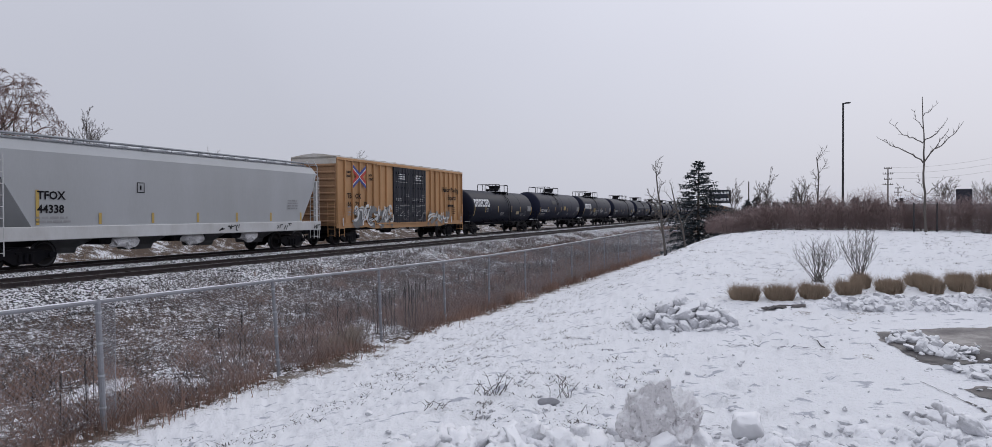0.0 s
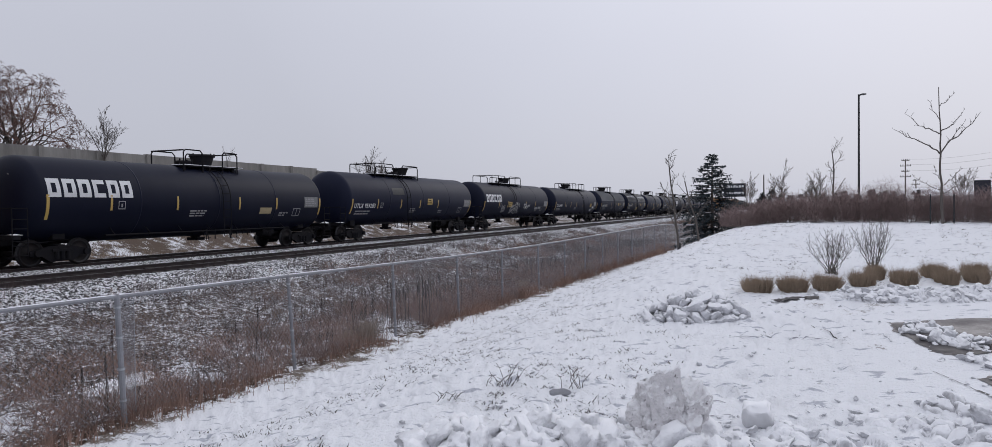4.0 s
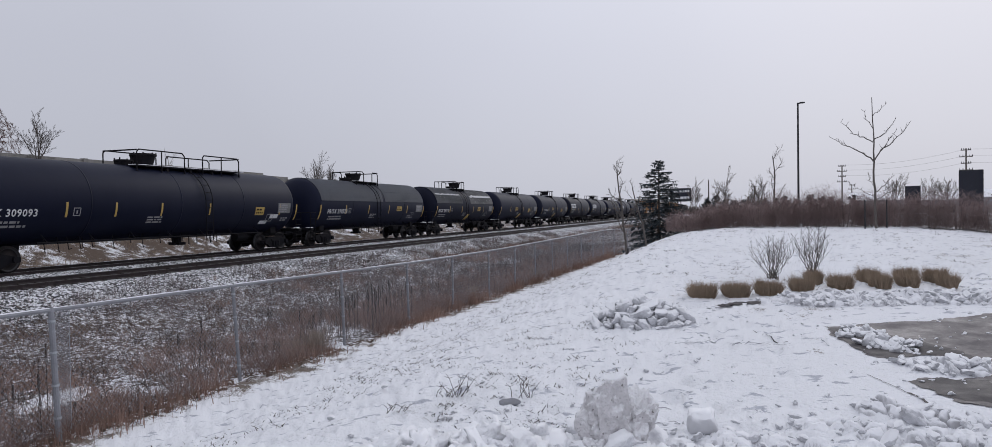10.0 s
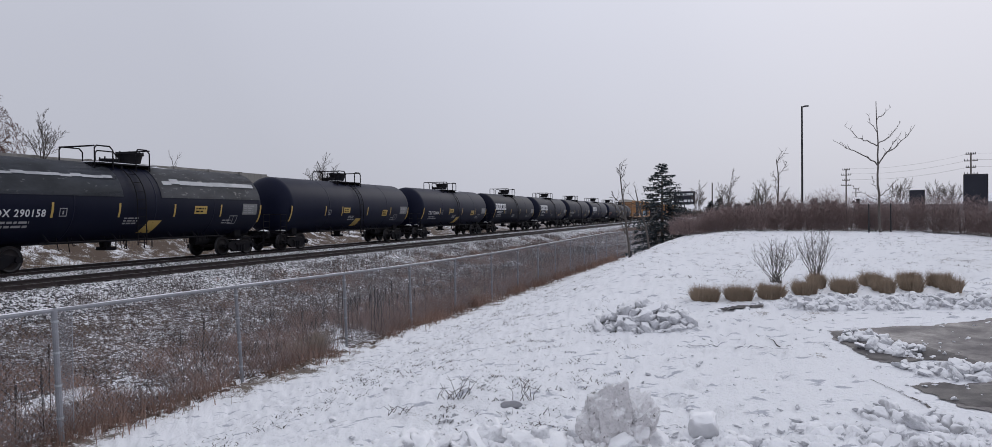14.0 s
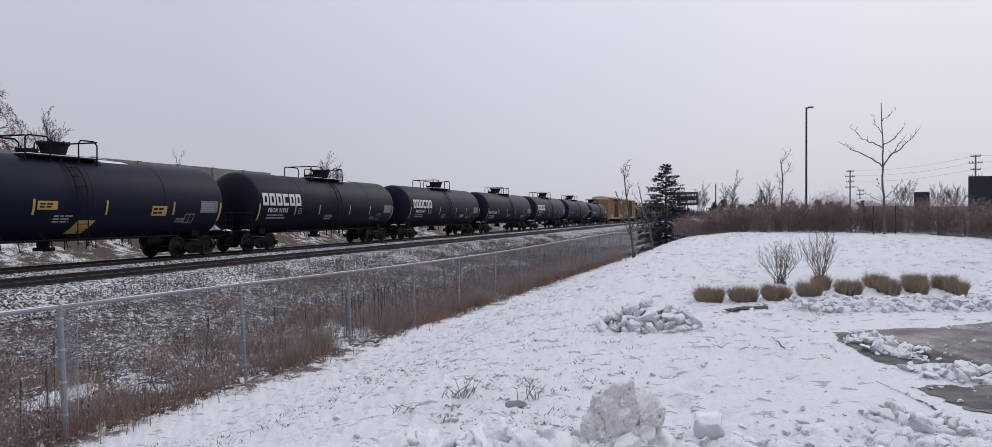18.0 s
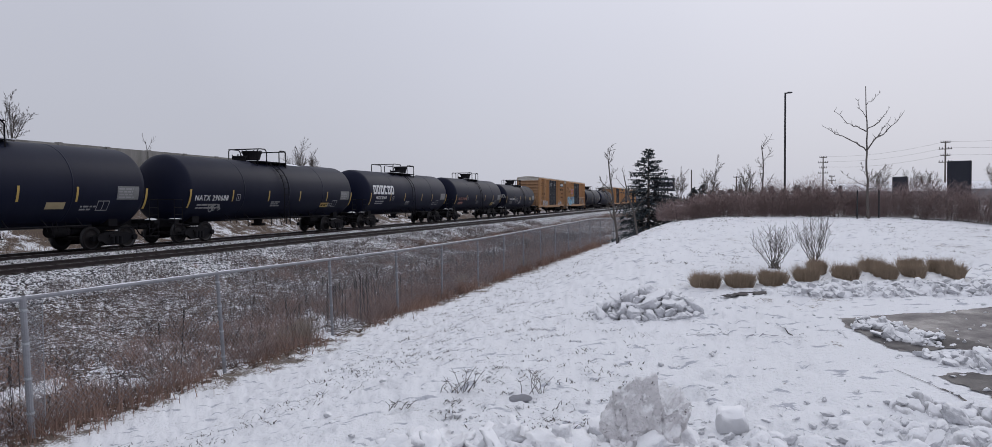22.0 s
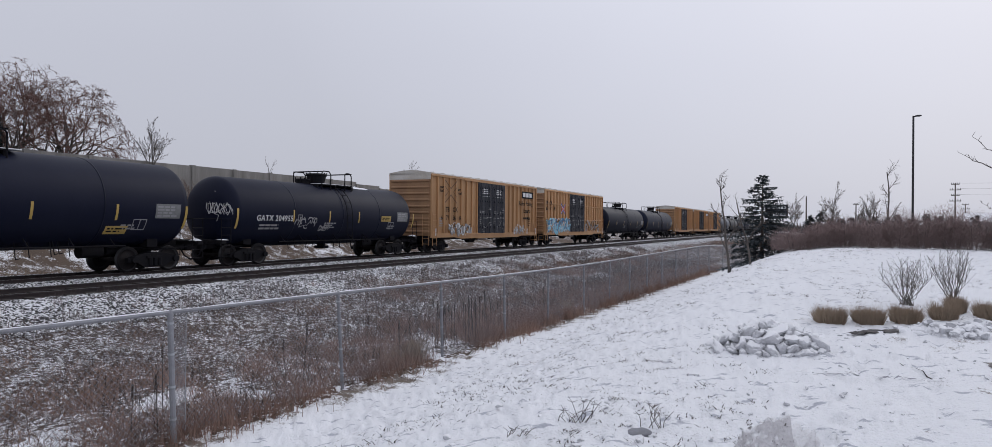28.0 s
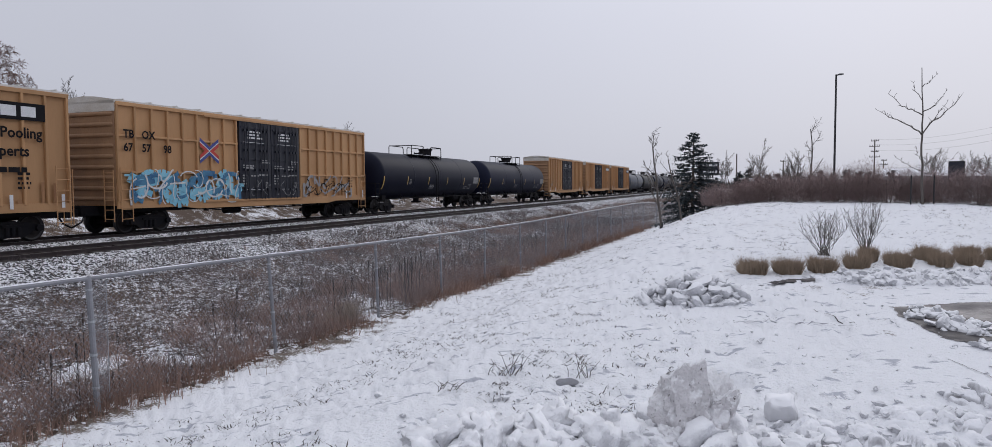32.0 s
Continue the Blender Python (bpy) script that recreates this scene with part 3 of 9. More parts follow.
def bogie(car, x):
    bm = bmesh.new()
    box(bm, -0.16, 0.16, -1.1, 1.1, 0.42, 0.72, 0.03)
    rod(bm, (0, 0, 0.6), (0, 0, 0.95), 0.22, 0.22, 12)
    b = part("bogie", bm, UNDER, car)
    b.matrix_basis = pose(x, 0, 0)
    for y, rz in ((-1.0, 0), (1.0, 180)):
        again("side_frame", FRAME_ME, b, pose(0, y, 0, 0, 0, rz))
    for wx in (-0.88, 0.88):
        bm = bmesh.new()
        rod(bm, (0, -1.0, 0), (0, 1.0, 0), 0.08, 0.08, 10)
        for y in (-0.74, 0.74):
            t = bmesh.new()
            t.from_mesh(WHEEL_ME)
            if y > 0:
                bmesh.ops.rotate(t, verts=t.verts, matrix=Matrix.Rotation(math.pi, 3, "Z"))
            bmesh.ops.rotate(t, verts=t.verts, matrix=Matrix.Rotation(math.pi, 3, "Z"))
            bmesh.ops.translate(t, verts=t.verts, vec=(0, y, 0))
            tmp = bpy.data.meshes.new("tmp")
            t.to_mesh(tmp)
            t.free()
            bm.from_mesh(tmp)
            bpy.data.meshes.remove(tmp)
        ws = part("wheelset", bm, WHEEL, b)
        ws.data.materials.append(TREAD)
        ws.matrix_basis = pose(wx, 0, 0.457)
        WHEELSETS.append(ws)


def coupler(car, x, sgn):
    bm = bmesh.new()
    box(bm, min(x, x - sgn * 0.75), max(x, x - sgn * 0.75), -0.12, 0.12, 0.72, 0.98, 0.02)
    box(bm, x - 0.16, x + 0.16, -0.2, 0.2, 0.68, 1.02, 0.05)
    part("coupler", bm, UNDER, car)
    bm = bmesh.new()
    pts = [(x - sgn * 0.55, -0.32, 0.82), (x - sgn * 0.35, -0.34, 0.5), (x, -0.3, 0.33), (x + sgn * 0.05, -0.28, 0.33)]
    path_rod(bm, pts, 0.03, 6)
    part("brake_hose", bm, UNDER, car)


TEXTS = {}


def letters(txt, size, spacing=1.0, bold=0.0):
    key = (txt, size, spacing, bold)
    if key not in TEXTS:
        cu = bpy.data.curves.new("lettering", "FONT")
        cu.body, cu.size, cu.space_character, cu.offset = txt, size, spacing, bold
        cu.align_x = "LEFT"
        cu.resolution_u = 2
        ob = new("lettering", cu)
        me = bpy.data.meshes.new_from_object(ob.evaluated_get(bpy.context.evaluated_depsgraph_get()))
        bpy.data.objects.remove(ob)
        bpy.data.curves.remove(cu)
        TEXTS[key] = me
    return TEXTS[key].copy()


def stencil(car, txt, x, z, size, material, R=None, zc=0.0, y=-1.5, name="lettering", spacing=1.0, bold=0.004, lift=0.012, label=""):
    """Lettering on the lawn side; with R it follows the round of the tank."""
    me = letters(txt, size, spacing, bold)
    for v in me.vertices:
        px, pz = v.co.x + x, v.co.y + z
        py = -math.sqrt(max(0.01, R * R - (pz - zc) ** 2)) - lift if R else y - lift
        v.co = (px, py, pz)
    me.materials.clear()
    me.materials.append(material)
    ob = new(name, me)
    ob.parent = car
    return tagged(ob, label)


def decal(car, x0, x1, z0, z1, material, R=None, zc=0.0, y=-1.5, name="marking", lift=0.008, slant=0.0, label="", bm=None, done=True):
    """A thin painted patch on the lawn side, curved with the tank."""
    own = bm is None
    bm = bm or bmesh.new()
    n = max(2, int((z1 - z0) / 0.12) + 1) if R else 2
    rows = []
    for k in range(n):
        z = z0 + (z1 - z0) * k / (n - 1)
        py = -math.sqrt(max(0.01, R * R - (z - zc) ** 2)) - lift if R else y - lift
        dx = slant * (z - z0)
        rows.append((bm.verts.new((x0 + dx, py, z)), bm.verts.new((x1 + dx, py, z))))
    for a, b in zip(rows, rows[1:]):
        bm.faces.new((a[0], a[1], b[1], b[0]))
    if own:
        return part(name, bm, material, car, label)
    return bm


def bars(car, x, z, w, h, rows, material, R=None, zc=0.0, y=-1.5, seed=0, name="small_print"):
    """Small print too fine to read: rows of short bars."""
    rnd = random.Random(seed)
    bm = bmesh.new()
    rh = h / rows
    for k in range(rows):
        zz = z + h - (k + 1) * rh
        px = x
        end = x + w * rnd.uniform(0.7, 1.0)
        while px < end:
            q = min(end, px + rnd.uniform(0.12, 0.4) * min(1, w))
            decal(car, px, q, zz + rh * 0.2, zz + rh * 0.75, None, R, zc, y, bm=bm)
            px = q + 0.05
    return part(name, bm, material, car)


def scrawl(car, x, z, w, h, material, R=None, zc=0.0, y=-1.5, seed=0, n=14, thick=0.05, name="sprayed_scrawl", label=""):
    """A sprayed tag: crossing strokes of paint with no letters to read."""
    rnd = random.Random(seed)
    bm = bmesh.new()
    for k in range(n):
        cx, cz = x + w * (k + rnd.random()) / n, z + h * rnd.uniform(0.2, 0.8)
        pts = []
        m = 7
        if rnd.random() < 0.55:
            a0, sweep = rnd.uniform(0, math.tau), rnd.uniform(1.4, 4.4) * rnd.choice((-1, 1))
            rx, rz = h * rnd.uniform(0.15, 0.42), h * rnd.uniform(0.15, 0.45)
            for j in range(m + 1):
                g = a0 + sweep * j / m
                pts.append((cx + rx * math.cos(g), cz + rz * math.sin(g)))
        else:
            g, ln = rnd.uniform(0, math.pi), h * rnd.uniform(0.4, 0.9)
            for j in range(m + 1):
                f = j / m - 0.5
                pts.append((cx + ln * f * math.cos(g) + 0.1 * h * math.sin(f * 4), cz + ln * f * math.sin(g)))
        pts = [(min(x + w, max(x, u)), min(z + h, max(z, v))) for u, v in pts]
        th = thick * rnd.uniform(0.6, 1.3)
        for (ax, az), (bx, bz) in zip(pts, pts[1:]):
            d = Vector((bx - ax, bz - az))
            if d.length < 1e-4:
                continue
            q = Vector((-d.y, d.x)).normalized() * th / 2
            quad = []
            for ux, uz in ((ax - q.x, az - q.y), (bx - q.x, bz - q.y), (bx + q.x, bz + q.y), (ax + q.x, az + q.y)):
                lift = 0.009 + 0.0012 * (k % 5)
                py = -math.sqrt(max(0.01, R * R - (uz - zc) ** 2)) - lift if R else y - lift
                quad.append(bm.verts.new((ux, py, uz)))
            bm.faces.new(quad)
    bmesh.ops.recalc_face_normals(bm, faces=bm.faces)
    return part(name, bm, material, car, label, "stuff")


def block_logo(car, x, z, w, h, material, R=None, zc=0.0, y=-1.5):
    """A bold maker's mark drawn as six plain blocky shapes."""
    for k in range(6):
        bm = bmesh.new()
        x0 = x + k * w / 6
        x1 = x0 + w / 6 * 0.82
        t = h * 0.24
        decal(car, x0, x1, z + h - t, z + h, None, R, zc, y, bm=bm)
        decal(car, x0, x1, z, z + t, None, R, zc, y, bm=bm)
        decal(car, x0, x0 + t, z + t, z + h - t, None, R, zc, y, bm=bm)
        if k != 3:
            decal(car, x1 - t, x1, z + t, z + h - t, None, R, zc, y, bm=bm)
        part("mark_block", bm, material, car)


RUNG = []


def tank_car(q, length, paint, label, marks=None, logo=False, spots=(), seam=None, plat=0.0, radius=1.56, low=0.87, scr=None, seed=0, plen=4.0, tops=(), ink=None, mark_at=None, logo_at=None, strips=None, house=None, tag=False):
    L = length
    car = empty("tank_car", None, label, "tank car", "cars of the freight train")
    R, zc, zm = radius, low + radius, 2.52
    tl = L / 2 - 0.85
    prof = [(-tl + 0.62 * (1 - math.cos(math.pi / 2 * k / 8)), max(0.05, R * math.sin(math.pi / 2 * k / 8) ** 0.75)) for k in range(9)]
    full = prof + [(-p, r) for p, r in prof[::-1]]
    bm = bmesh.new()
    lathe(bm, [(u, r) for u, r in full], "x", 48)
    bmesh.ops.translate(bm, verts=bm.verts, vec=(0, 0, zc))
    part("tank", bm, paint, car)
    # weld seams round the shell
    for sx in (seam or (-tl * 0.45, tl * 0.05, tl * 0.5)):
        bm = bmesh.new()
        lathe(bm, [(sx - 0.035, R - 0.05), (sx - 0.03, R + 0.006), (sx + 0.03, R + 0.006), (sx + 0.035, R - 0.05)], "x", 48)
        bmesh.ops.translate(bm, verts=bm.verts, vec=(0, 0, zc))
        part("weld_seam", bm, paint, car)
    # grey jacket over the upper half
    for x0, x1, m in tops:
        bm = bmesh.new()
        rows = []
        n = 20
        for k in range(n + 1):
            g = math.asin(0.14) + (math.pi - 2 * math.asin(0.14)) * k / n
            y, z = -(R + 0.02) * math.cos(g), zc + (R + 0.02) * math.sin(g)
            rows.append([bm.verts.new((x, y, z)) for x in (x0, (x0 + x1) / 2, x1)])
        for p, q2 in zip(rows, rows[1:]):
            for k in range(2):
                f = bm.faces.new((p[k], p[k + 1], q2[k + 1], q2[k]))
                f.smooth = True
        r = bmesh.ops.solidify(bm, geom=list(bm.faces), thickness=0.02)
        bmesh.ops.recalc_face_normals(bm, faces=bm.faces)
        part("jacket", bm, m, car, "grey jacket sheet over the tank")
        if m in (PEELDARK, PEELLIGHT):
            lo, hi = (0.92, 1.02) if m is PEELDARK else (0.8, 0.98)
            n = 12
            for k in range(n):
                u = x0 + 0.25 + (x1 - x0 - 0.5) * k / n
                j = 0.05 * noise.noise(Vector((u * 1.7, seed, 2)))
                decal(car, u, u + (x1 - x0 - 0.5) / n, zc + lo + j, zc + hi + 1.6 * j, PEELPALE, R, zc, name="bared_band", lift=0.05)
    # top fittings: platform, housing, rails
    zt = zc + R
    bm = bmesh.new()
    hp = plen / 2
    box(bm, plat - hp, plat + hp, -0.85, 0.85, zt - 0.06, zt - 0.01)
    for x in (-1.4, 0, 1.4):
        box(bm, plat + x - 0.05, plat + x + 0.05, -0.8, 0.8, zt - 0.35, zt - 0.05)
    part("platform", bm, UNDER, car)
    bm = bmesh.new()
    box(bm, plat - hp + 0.1, plat + hp + 0.5, -0.8, -0.1, zt - 0.012, zt + 0.022, 0.012)
    part("platform_snow", bm, SNOW, car, "thin snow lying along the platform")
    hx = plat + 0.25 if house is None else house
    bm = bmesh.new()
    rod(bm, (hx, 0, zt - 0.1), (hx, 0, zt + 0.1), 0.34, 0.36, 20)
    rod(bm, (hx, 0, zt + 0.1), (hx, 0, zt + 0.46), 0.40, 0.50, 20)
    rod(bm, (hx, 0, zt + 0.46), (hx, 0, zt + 0.54), 0.55, 0.52, 20)
    for k in range(8):
        a = k * math.tau / 8
        rod(bm, (hx + 0.5 * math.cos(a), 0.5 * math.sin(a), zt + 0.42), (hx + 0.5 * math.cos(a), 0.5 * math.sin(a), zt + 0.58), 0.03, 0.03, 6)
    part("valve_housing", bm, UNDER, car)
    bm = bmesh.new()
    rod(bm, (hx - 1.05, 0, zt - 0.1), (hx - 1.05, 0, zt + 0.16), 0.33, 0.33, 16)
    rod(bm, (hx - 1.05, 0, zt + 0.16), (hx - 1.05, 0, zt + 0.22), 0.38, 0.36, 16)
    for k in range(4):
        a = k * math.tau / 4 + 0.4
        rod(bm, (hx - 1.05 + 0.36 * math.cos(a), 0.36 * math.sin(a), zt + 0.05), (hx - 1.05 + 0.36 * math.cos(a), 0.36 * math.sin(a), zt + 0.3), 0.03, 0.03, 6)
    part("manway", bm, UNDER, car)
    for y in (-0.88, 0.88):
        for x0, x1 in (((-hp, -0.5), (0.65, hp)) if y < 0 else ((-hp, -0.3), (0.3, hp))):
            bm = bmesh.new()
            x0, x1 = x0 + plat, x1 + plat
            path_rod(bm, [(x0, y, zt - 0.35), (x0, y, zt + 0.52), (x0 + 0.1, y, zt + 0.62), (x1 - 0.15, y, zt + 0.62), (x1, y, zt + 0.48), (x1, y, zt - 0.35)], 0.03, 6)
            if x1 - x0 > 2.4:
                rod(bm, ((x0 + x1) / 2, y, zt - 0.3), ((x0 + x1) / 2, y, zt + 0.62), 0.026, 0.026, 6)
            part("guard_rail", bm, UNDER, car)
    for x in (-hp, hp):
        bm = bmesh.new()
        path_rod(bm, [(plat + x, -0.88, zt + 0.6), (plat + x, 0.88, zt + 0.6)], 0.03, 6)
        part("end_rail", bm, UNDER, car)
    # ladder up the side
    lx = plat + 0.1
    for x in (lx - 0.22, lx + 0.22):
        pts = []
        for k in range(12):
            z = 0.75 + (zt - 0.75) * k / 11
            y = -math.sqrt(max(0.1, R * R - (z - zc) ** 2)) - 0.12 if z > zc else -R - 0.12
            pts.append((x, max(y, -R - 0.12), z))
        bm = bmesh.new()
        path_rod(bm, pts, 0.02, 5)
        part("ladder_rail", bm, UNDER, car)
    if not RUNG:
        bm = bmesh.new()
        rod(bm, (-0.22, 0, 0), (0.22, 0, 0), 0.014, 0.014, 5)
        me = bpy.data.meshes.new("rung")
        bm.to_mesh(me)
        bm.free()
        me.materials.append(UNDER)
        RUNG.append(me)
    for k in range(10):
        z = 0.85 + k * 0.34
        if z < zt - 0.15:
            y = -math.sqrt(max(0.1, R * R - (z - zc) ** 2)) - 0.12 if z > zc else -R - 0.12
            again("rung", RUNG[0], car, pose(lx, y, z))
    # sills, saddles, bogies, brake gear
    for sg in (-1, 1):
        e = sg * (L / 2 - 0.45)
        bm = bmesh.new()
        a, b = sorted((e, e - sg * 3.6))
        box(bm, a, b, -0.28, 0.28, 0.72, 1.12, 0.02)
        box(bm, *sorted((e, e - sg * 0.25)), -1.45, 1.45, 0.95, 1.1, 0.01)
        part("end_sill", bm, UNDER, car)
        bm = bmesh.new()
        bx = sg * (L / 2 - 2.35)
        vs = []
        for x in (bx - 0.22, bx + 0.22):
            vs.append([bm.verts.new((x, y, z)) for y, z in ((-0.95, 0.9), (0.95, 0.9), (0.95, 1.3), (0.6, 1.1), (-0.6, 1.1), (-0.95, 1.3))])
        bm.faces.new(vs[0])
        bm.faces.new(vs[1][::-1])
        for k in range(6):
            bm.faces.new((vs[0][k], vs[1][k], vs[1][(k + 1) % 6], vs[0][(k + 1) % 6]))
        bmesh.ops.recalc_face_normals(bm, faces=bm.faces)
        part("saddle", bm, UNDER, car)
        bogie(car, bx)
        coupler(car, sg * L / 2, sg)
        bm = bmesh.new()
        for y in (-1.42, 1.42):
            path_rod(bm, [(e, y, 1.0), (e, y, 1.95), (e - sg * 0.5, y, 1.95), (e - sg * 0.5, y, 1.05)], 0.02, 5)
            for z in (0.45, 0.75, 1.3, 1.6):
                rod(bm, (e, y, z), (e - sg * 0.5, y, z), 0.015, 0.015, 5)
            for x in (e, e - sg * 0.5):
                rod(bm, (x, y, 0.42), (x, y, 1.0), 0.018, 0.018, 5)
        path_rod(bm, [(e, -1.42, 1.95), (e, 1.42, 1.95)], 0.02, 5)
        part("grab_rail", bm, UNDER, car)
        # snow left on the end sill, heaped against the saddle
        bm = bmesh.new()
        a, b = sorted((e - sg * 0.02, e - sg * (0.3 + 0.05 * (seed % 4))))
        rows = []
        for i in range(9):
            u = a + (b - a) * i / 8
            hgt = (0.02 + (0.09 if sg > 0 else 0.03) * math.sin(math.pi * i / 8)) * (0.8 + 0.4 * noise.noise(Vector((u * 4, seed, sg))))
            rows.append([bm.verts.new((u, y, 1.1 + (hgt if j in (1, 2, 3) else -0.01) * (1 if j == 2 else 0.75))) for j, y in enumerate((-1.42, -1.36, -1.25, -1.1, -1.0))])
        for p, q2 in zip(rows, rows[1:]):
            for j in range(4):
                bm.faces.new((p[j], q2[j], q2[j + 1], p[j + 1]))
        bmesh.ops.recalc_face_normals(bm, faces=bm.faces)
        part("sill_snow", bm, SNOW, car, "snow left on the end sill")
        # brake rigging and air hoses under the end
        bm = bmesh.new()
        path_rod(bm, [(e, -1.2, 0.92), (e - sg * 1.2, -0.9, 0.8), (e - sg * 2.2, -0.7, 0.86), (e - sg * 3.4, -0.5, 0.9)], 0.022, 5)
        path_rod(bm, [(e + sg * 0.05, -0.7, 1.05), (e + sg * 0.2, -0.75, 0.75), (e + sg * 0.36, -0.55, 0.6)], 0.022, 5)
        box(bm, *sorted((e - sg * 0.1, e - sg * 0.16)), -1.4, -0.9, 0.38, 0.42)
        part("brake_rigging", bm, UNDER, car)
    bm = bmesh.new()
    for y in (-1.38,):
        path_rod(bm, [(-L / 2 + 3.8, y, 0.98), (L / 2 - 3.8, y, 0.98)], 0.03, 6)
        for k in range(7):
            x = -L / 2 + 4.2 + (L - 8.4) * k / 6
            rod(bm, (x, y, 0.98), (x, y * 0.8, 1.25), 0.02, 0.02, 5)
        for x in (plat - 0.9, plat - 0.4, plat + 0.5, plat + 0.9):
            rod(bm, (x, y, 1.05), (x, y, 0.62), 0.022, 0.022, 5)
    part("side_pipe", bm, UNDER, car)
    bm = bmesh.new()
    rod(bm, (plat - 0.1, 0, 0.62), (plat - 0.1, 0, 1.1), 0.2, 0.25, 12)
    box(bm, plat - 0.3, plat + 0.15, -0.3, 0.3, 0.55, 0.68, 0.02)
    part("bottom_outlet", bm, UNDER, car)
    bm = bmesh.new()
    bx = L / 2 - 4.3
    rod(bm, (bx - 0.6, -0.5, 0.78), (bx + 0.2, -0.5, 0.78), 0.22, 0.22, 12)
    rod(bm, (bx + 0.5, -0.3, 0.75), (bx + 1.1, -0.3, 0.75), 0.15, 0.15, 10)
    part("brake_cylinder", bm, UNDER, car)
    # markings on the lawn side
    xs = strips or [-tl + 0.5 + (2 * tl - 1.0) * k / 5 for k in range(6)]
    for k, x in enumerate(xs):
        if any(a - 0.1 < x < a + w + 0.1 and b < -0.1 and b + h > -0.6 for a, b, w, h, m in spots):
            continue
        big = k in (0, len(xs) - 1)
        decal(car, x - (0.055 if big else 0.045), x + (0.055 if big else 0.045), zm - (0.95 if big else 0.66), zm - 0.12, REFLECT, R, zc, name="reflector_strip")
    decal(car, tl - 1.85, tl - 0.77, zm - 0.58, zm - 0.06, PANELGREY, R, zc, name="stencil_panel", label="grey panel of small print")
    bars(car, tl - 1.78, zm - 0.54, 0.92, 0.43, 4, DIMPAINT if paint is not GREYTANK else UNDER, R, zc, seed=seed + 3, name="panel_print").location.y = -0.004
    bm = bmesh.new()
    x, z = tl - 2.7, zm - 1.0
    for a, b, c, d in ((0, 0.55, 0, 0.03), (0, 0.55, 0.35, 0.38), (0, 0.03, 0, 0.38), (0.52, 0.55, 0, 0.38), (0.26, 0.29, 0, 0.38)):
        decal(car, x + a, x + b, z + c, z + d, None, R, zc, bm=bm)
    part("test_stencil_box", bm, DIMPAINT, car)
    if marks:
        small = logo
        mx = mark_at if mark_at is not None else (logo_at or -tl + 0.65) + 0.45 if small else -tl + 0.85
        stencil(car, marks, mx, zm - (0.54 if small else 0.62), 0.3 if small else 0.35, ink or WHITEPAINT, R, zc, name="reporting_mark", spacing=1.04 if small else 1.12, bold=0.007)
        bars(car, mx + (0.0 if small else 0.25), zm - (0.9 if small else 1.02), 1.6, 0.28, 2, ink or DIMPAINT, R, zc, seed=seed)
    bars(car, -tl * 0.15, zm - 0.95, 0.9, 0.3, 3, DIMPAINT, R, zc, seed=seed + 1)
    bars(car, xs[-2] + 0.25, zm - 1.0, 0.7, 0.22, 2, DIMPAINT, R, zc, seed=seed + 5)
    bm = bmesh.new()
    x, z = xs[1] + 0.28, zm - 0.62
    for a, b, c, d in ((0, 0.3, 0, 0.03), (0, 0.3, 0.27, 0.3), (0, 0.03, 0, 0.3), (0.27, 0.3, 0, 0.3), (0.12, 0.18, 0.08, 0.2)):
        decal(car, x + a, x + b, z + c, z + d, None, R, zc, bm=bm)
    part("stencil_box", bm, DIMPAINT, car)
    if logo:
        block_logo(car, logo_at or -tl + 0.65, zm - 0.2, 3.4, 0.62, WHITEPAINT, R, zc)
    for sx, sz, w, h, m in spots:
        decal(car, sx, sx + w, zm + sz, zm + sz + h, m, R, zc, name="placard", slant=0.55 if sz < -1.2 else 0.0)
        if m is REFLECT and sz > -1.2:
            bars(car, sx + 0.08, zm + sz + 0.05, w - 0.16, h - 0.1, 2, UNDER, R, zc, seed=seed + 9, name="placard_print").location.y = -0.004
    # hooks and hangers under the shell
    rh = random.Random(seed + 400)
    bm = bmesh.new()
    for k in range(14):
        x = rh.uniform(-L / 2 + 4.4, L / 2 - 4.4)
        z = rh.uniform(0.58, 0.85)
        rod(bm, (x, -0.9, 1.15), (x, -1.0, z), 0.016, 0.016, 5)
        if k % 3 == 0:
            rod(bm, (x, -1.0, z), (x + 0.12, -1.0, z + 0.03), 0.016, 0.016, 5)
    part("hanger", bm, UNDER, car)
    if tag:
        def head(y, z):
            q = min(0.98, math.hypot(y, z) / R) ** (4 / 3)
            return Vector((-tl + 0.62 * (1 - math.sqrt(1 - q * q)) - 0.012, y, zc + z))
        bm, pts = bmesh.new(), []
        for k in range(9):
            for j in range(7):
                pts.append(head(-0.2 - 0.12 * k - 0.03 * j + 0.07 * math.sin(j * 2.1 + k), 0.12 + 0.24 * math.cos(j * 1.4 + k * 1.9) + rh.uniform(-0.04, 0.04)))
        pts += [head(-1.12, 0.3), head(-0.95, 0.1), head(-0.6, -0.1), head(-0.8, -0.15), head(-0.7, -0.4)]
        path_rod(bm, pts, 0.014, 4)
        part("sprayed_scrawl", bm, SPRAYWHITE, car, "white sprayed tag on the tank end")
    # end print on the head
    bm = bmesh.new()
    for k in range(3):
        for j in range(3 - k % 2):
            a = -0.55 + j * 0.3
            box(bm, -tl - 0.001 + 0.11, -tl + 0.12, a, a + 0.22, zc + 0.75 - 0.22 * k, zc + 0.85 - 0.22 * k)
    part("end_print", bm, DIMPAINT, car)
    if scr:
        for k, (sx, sz, w, h, m) in enumerate(scr):
            scrawl(car, sx, zm + sz, w, h, m, R, zc, seed=seed + 7 + k)
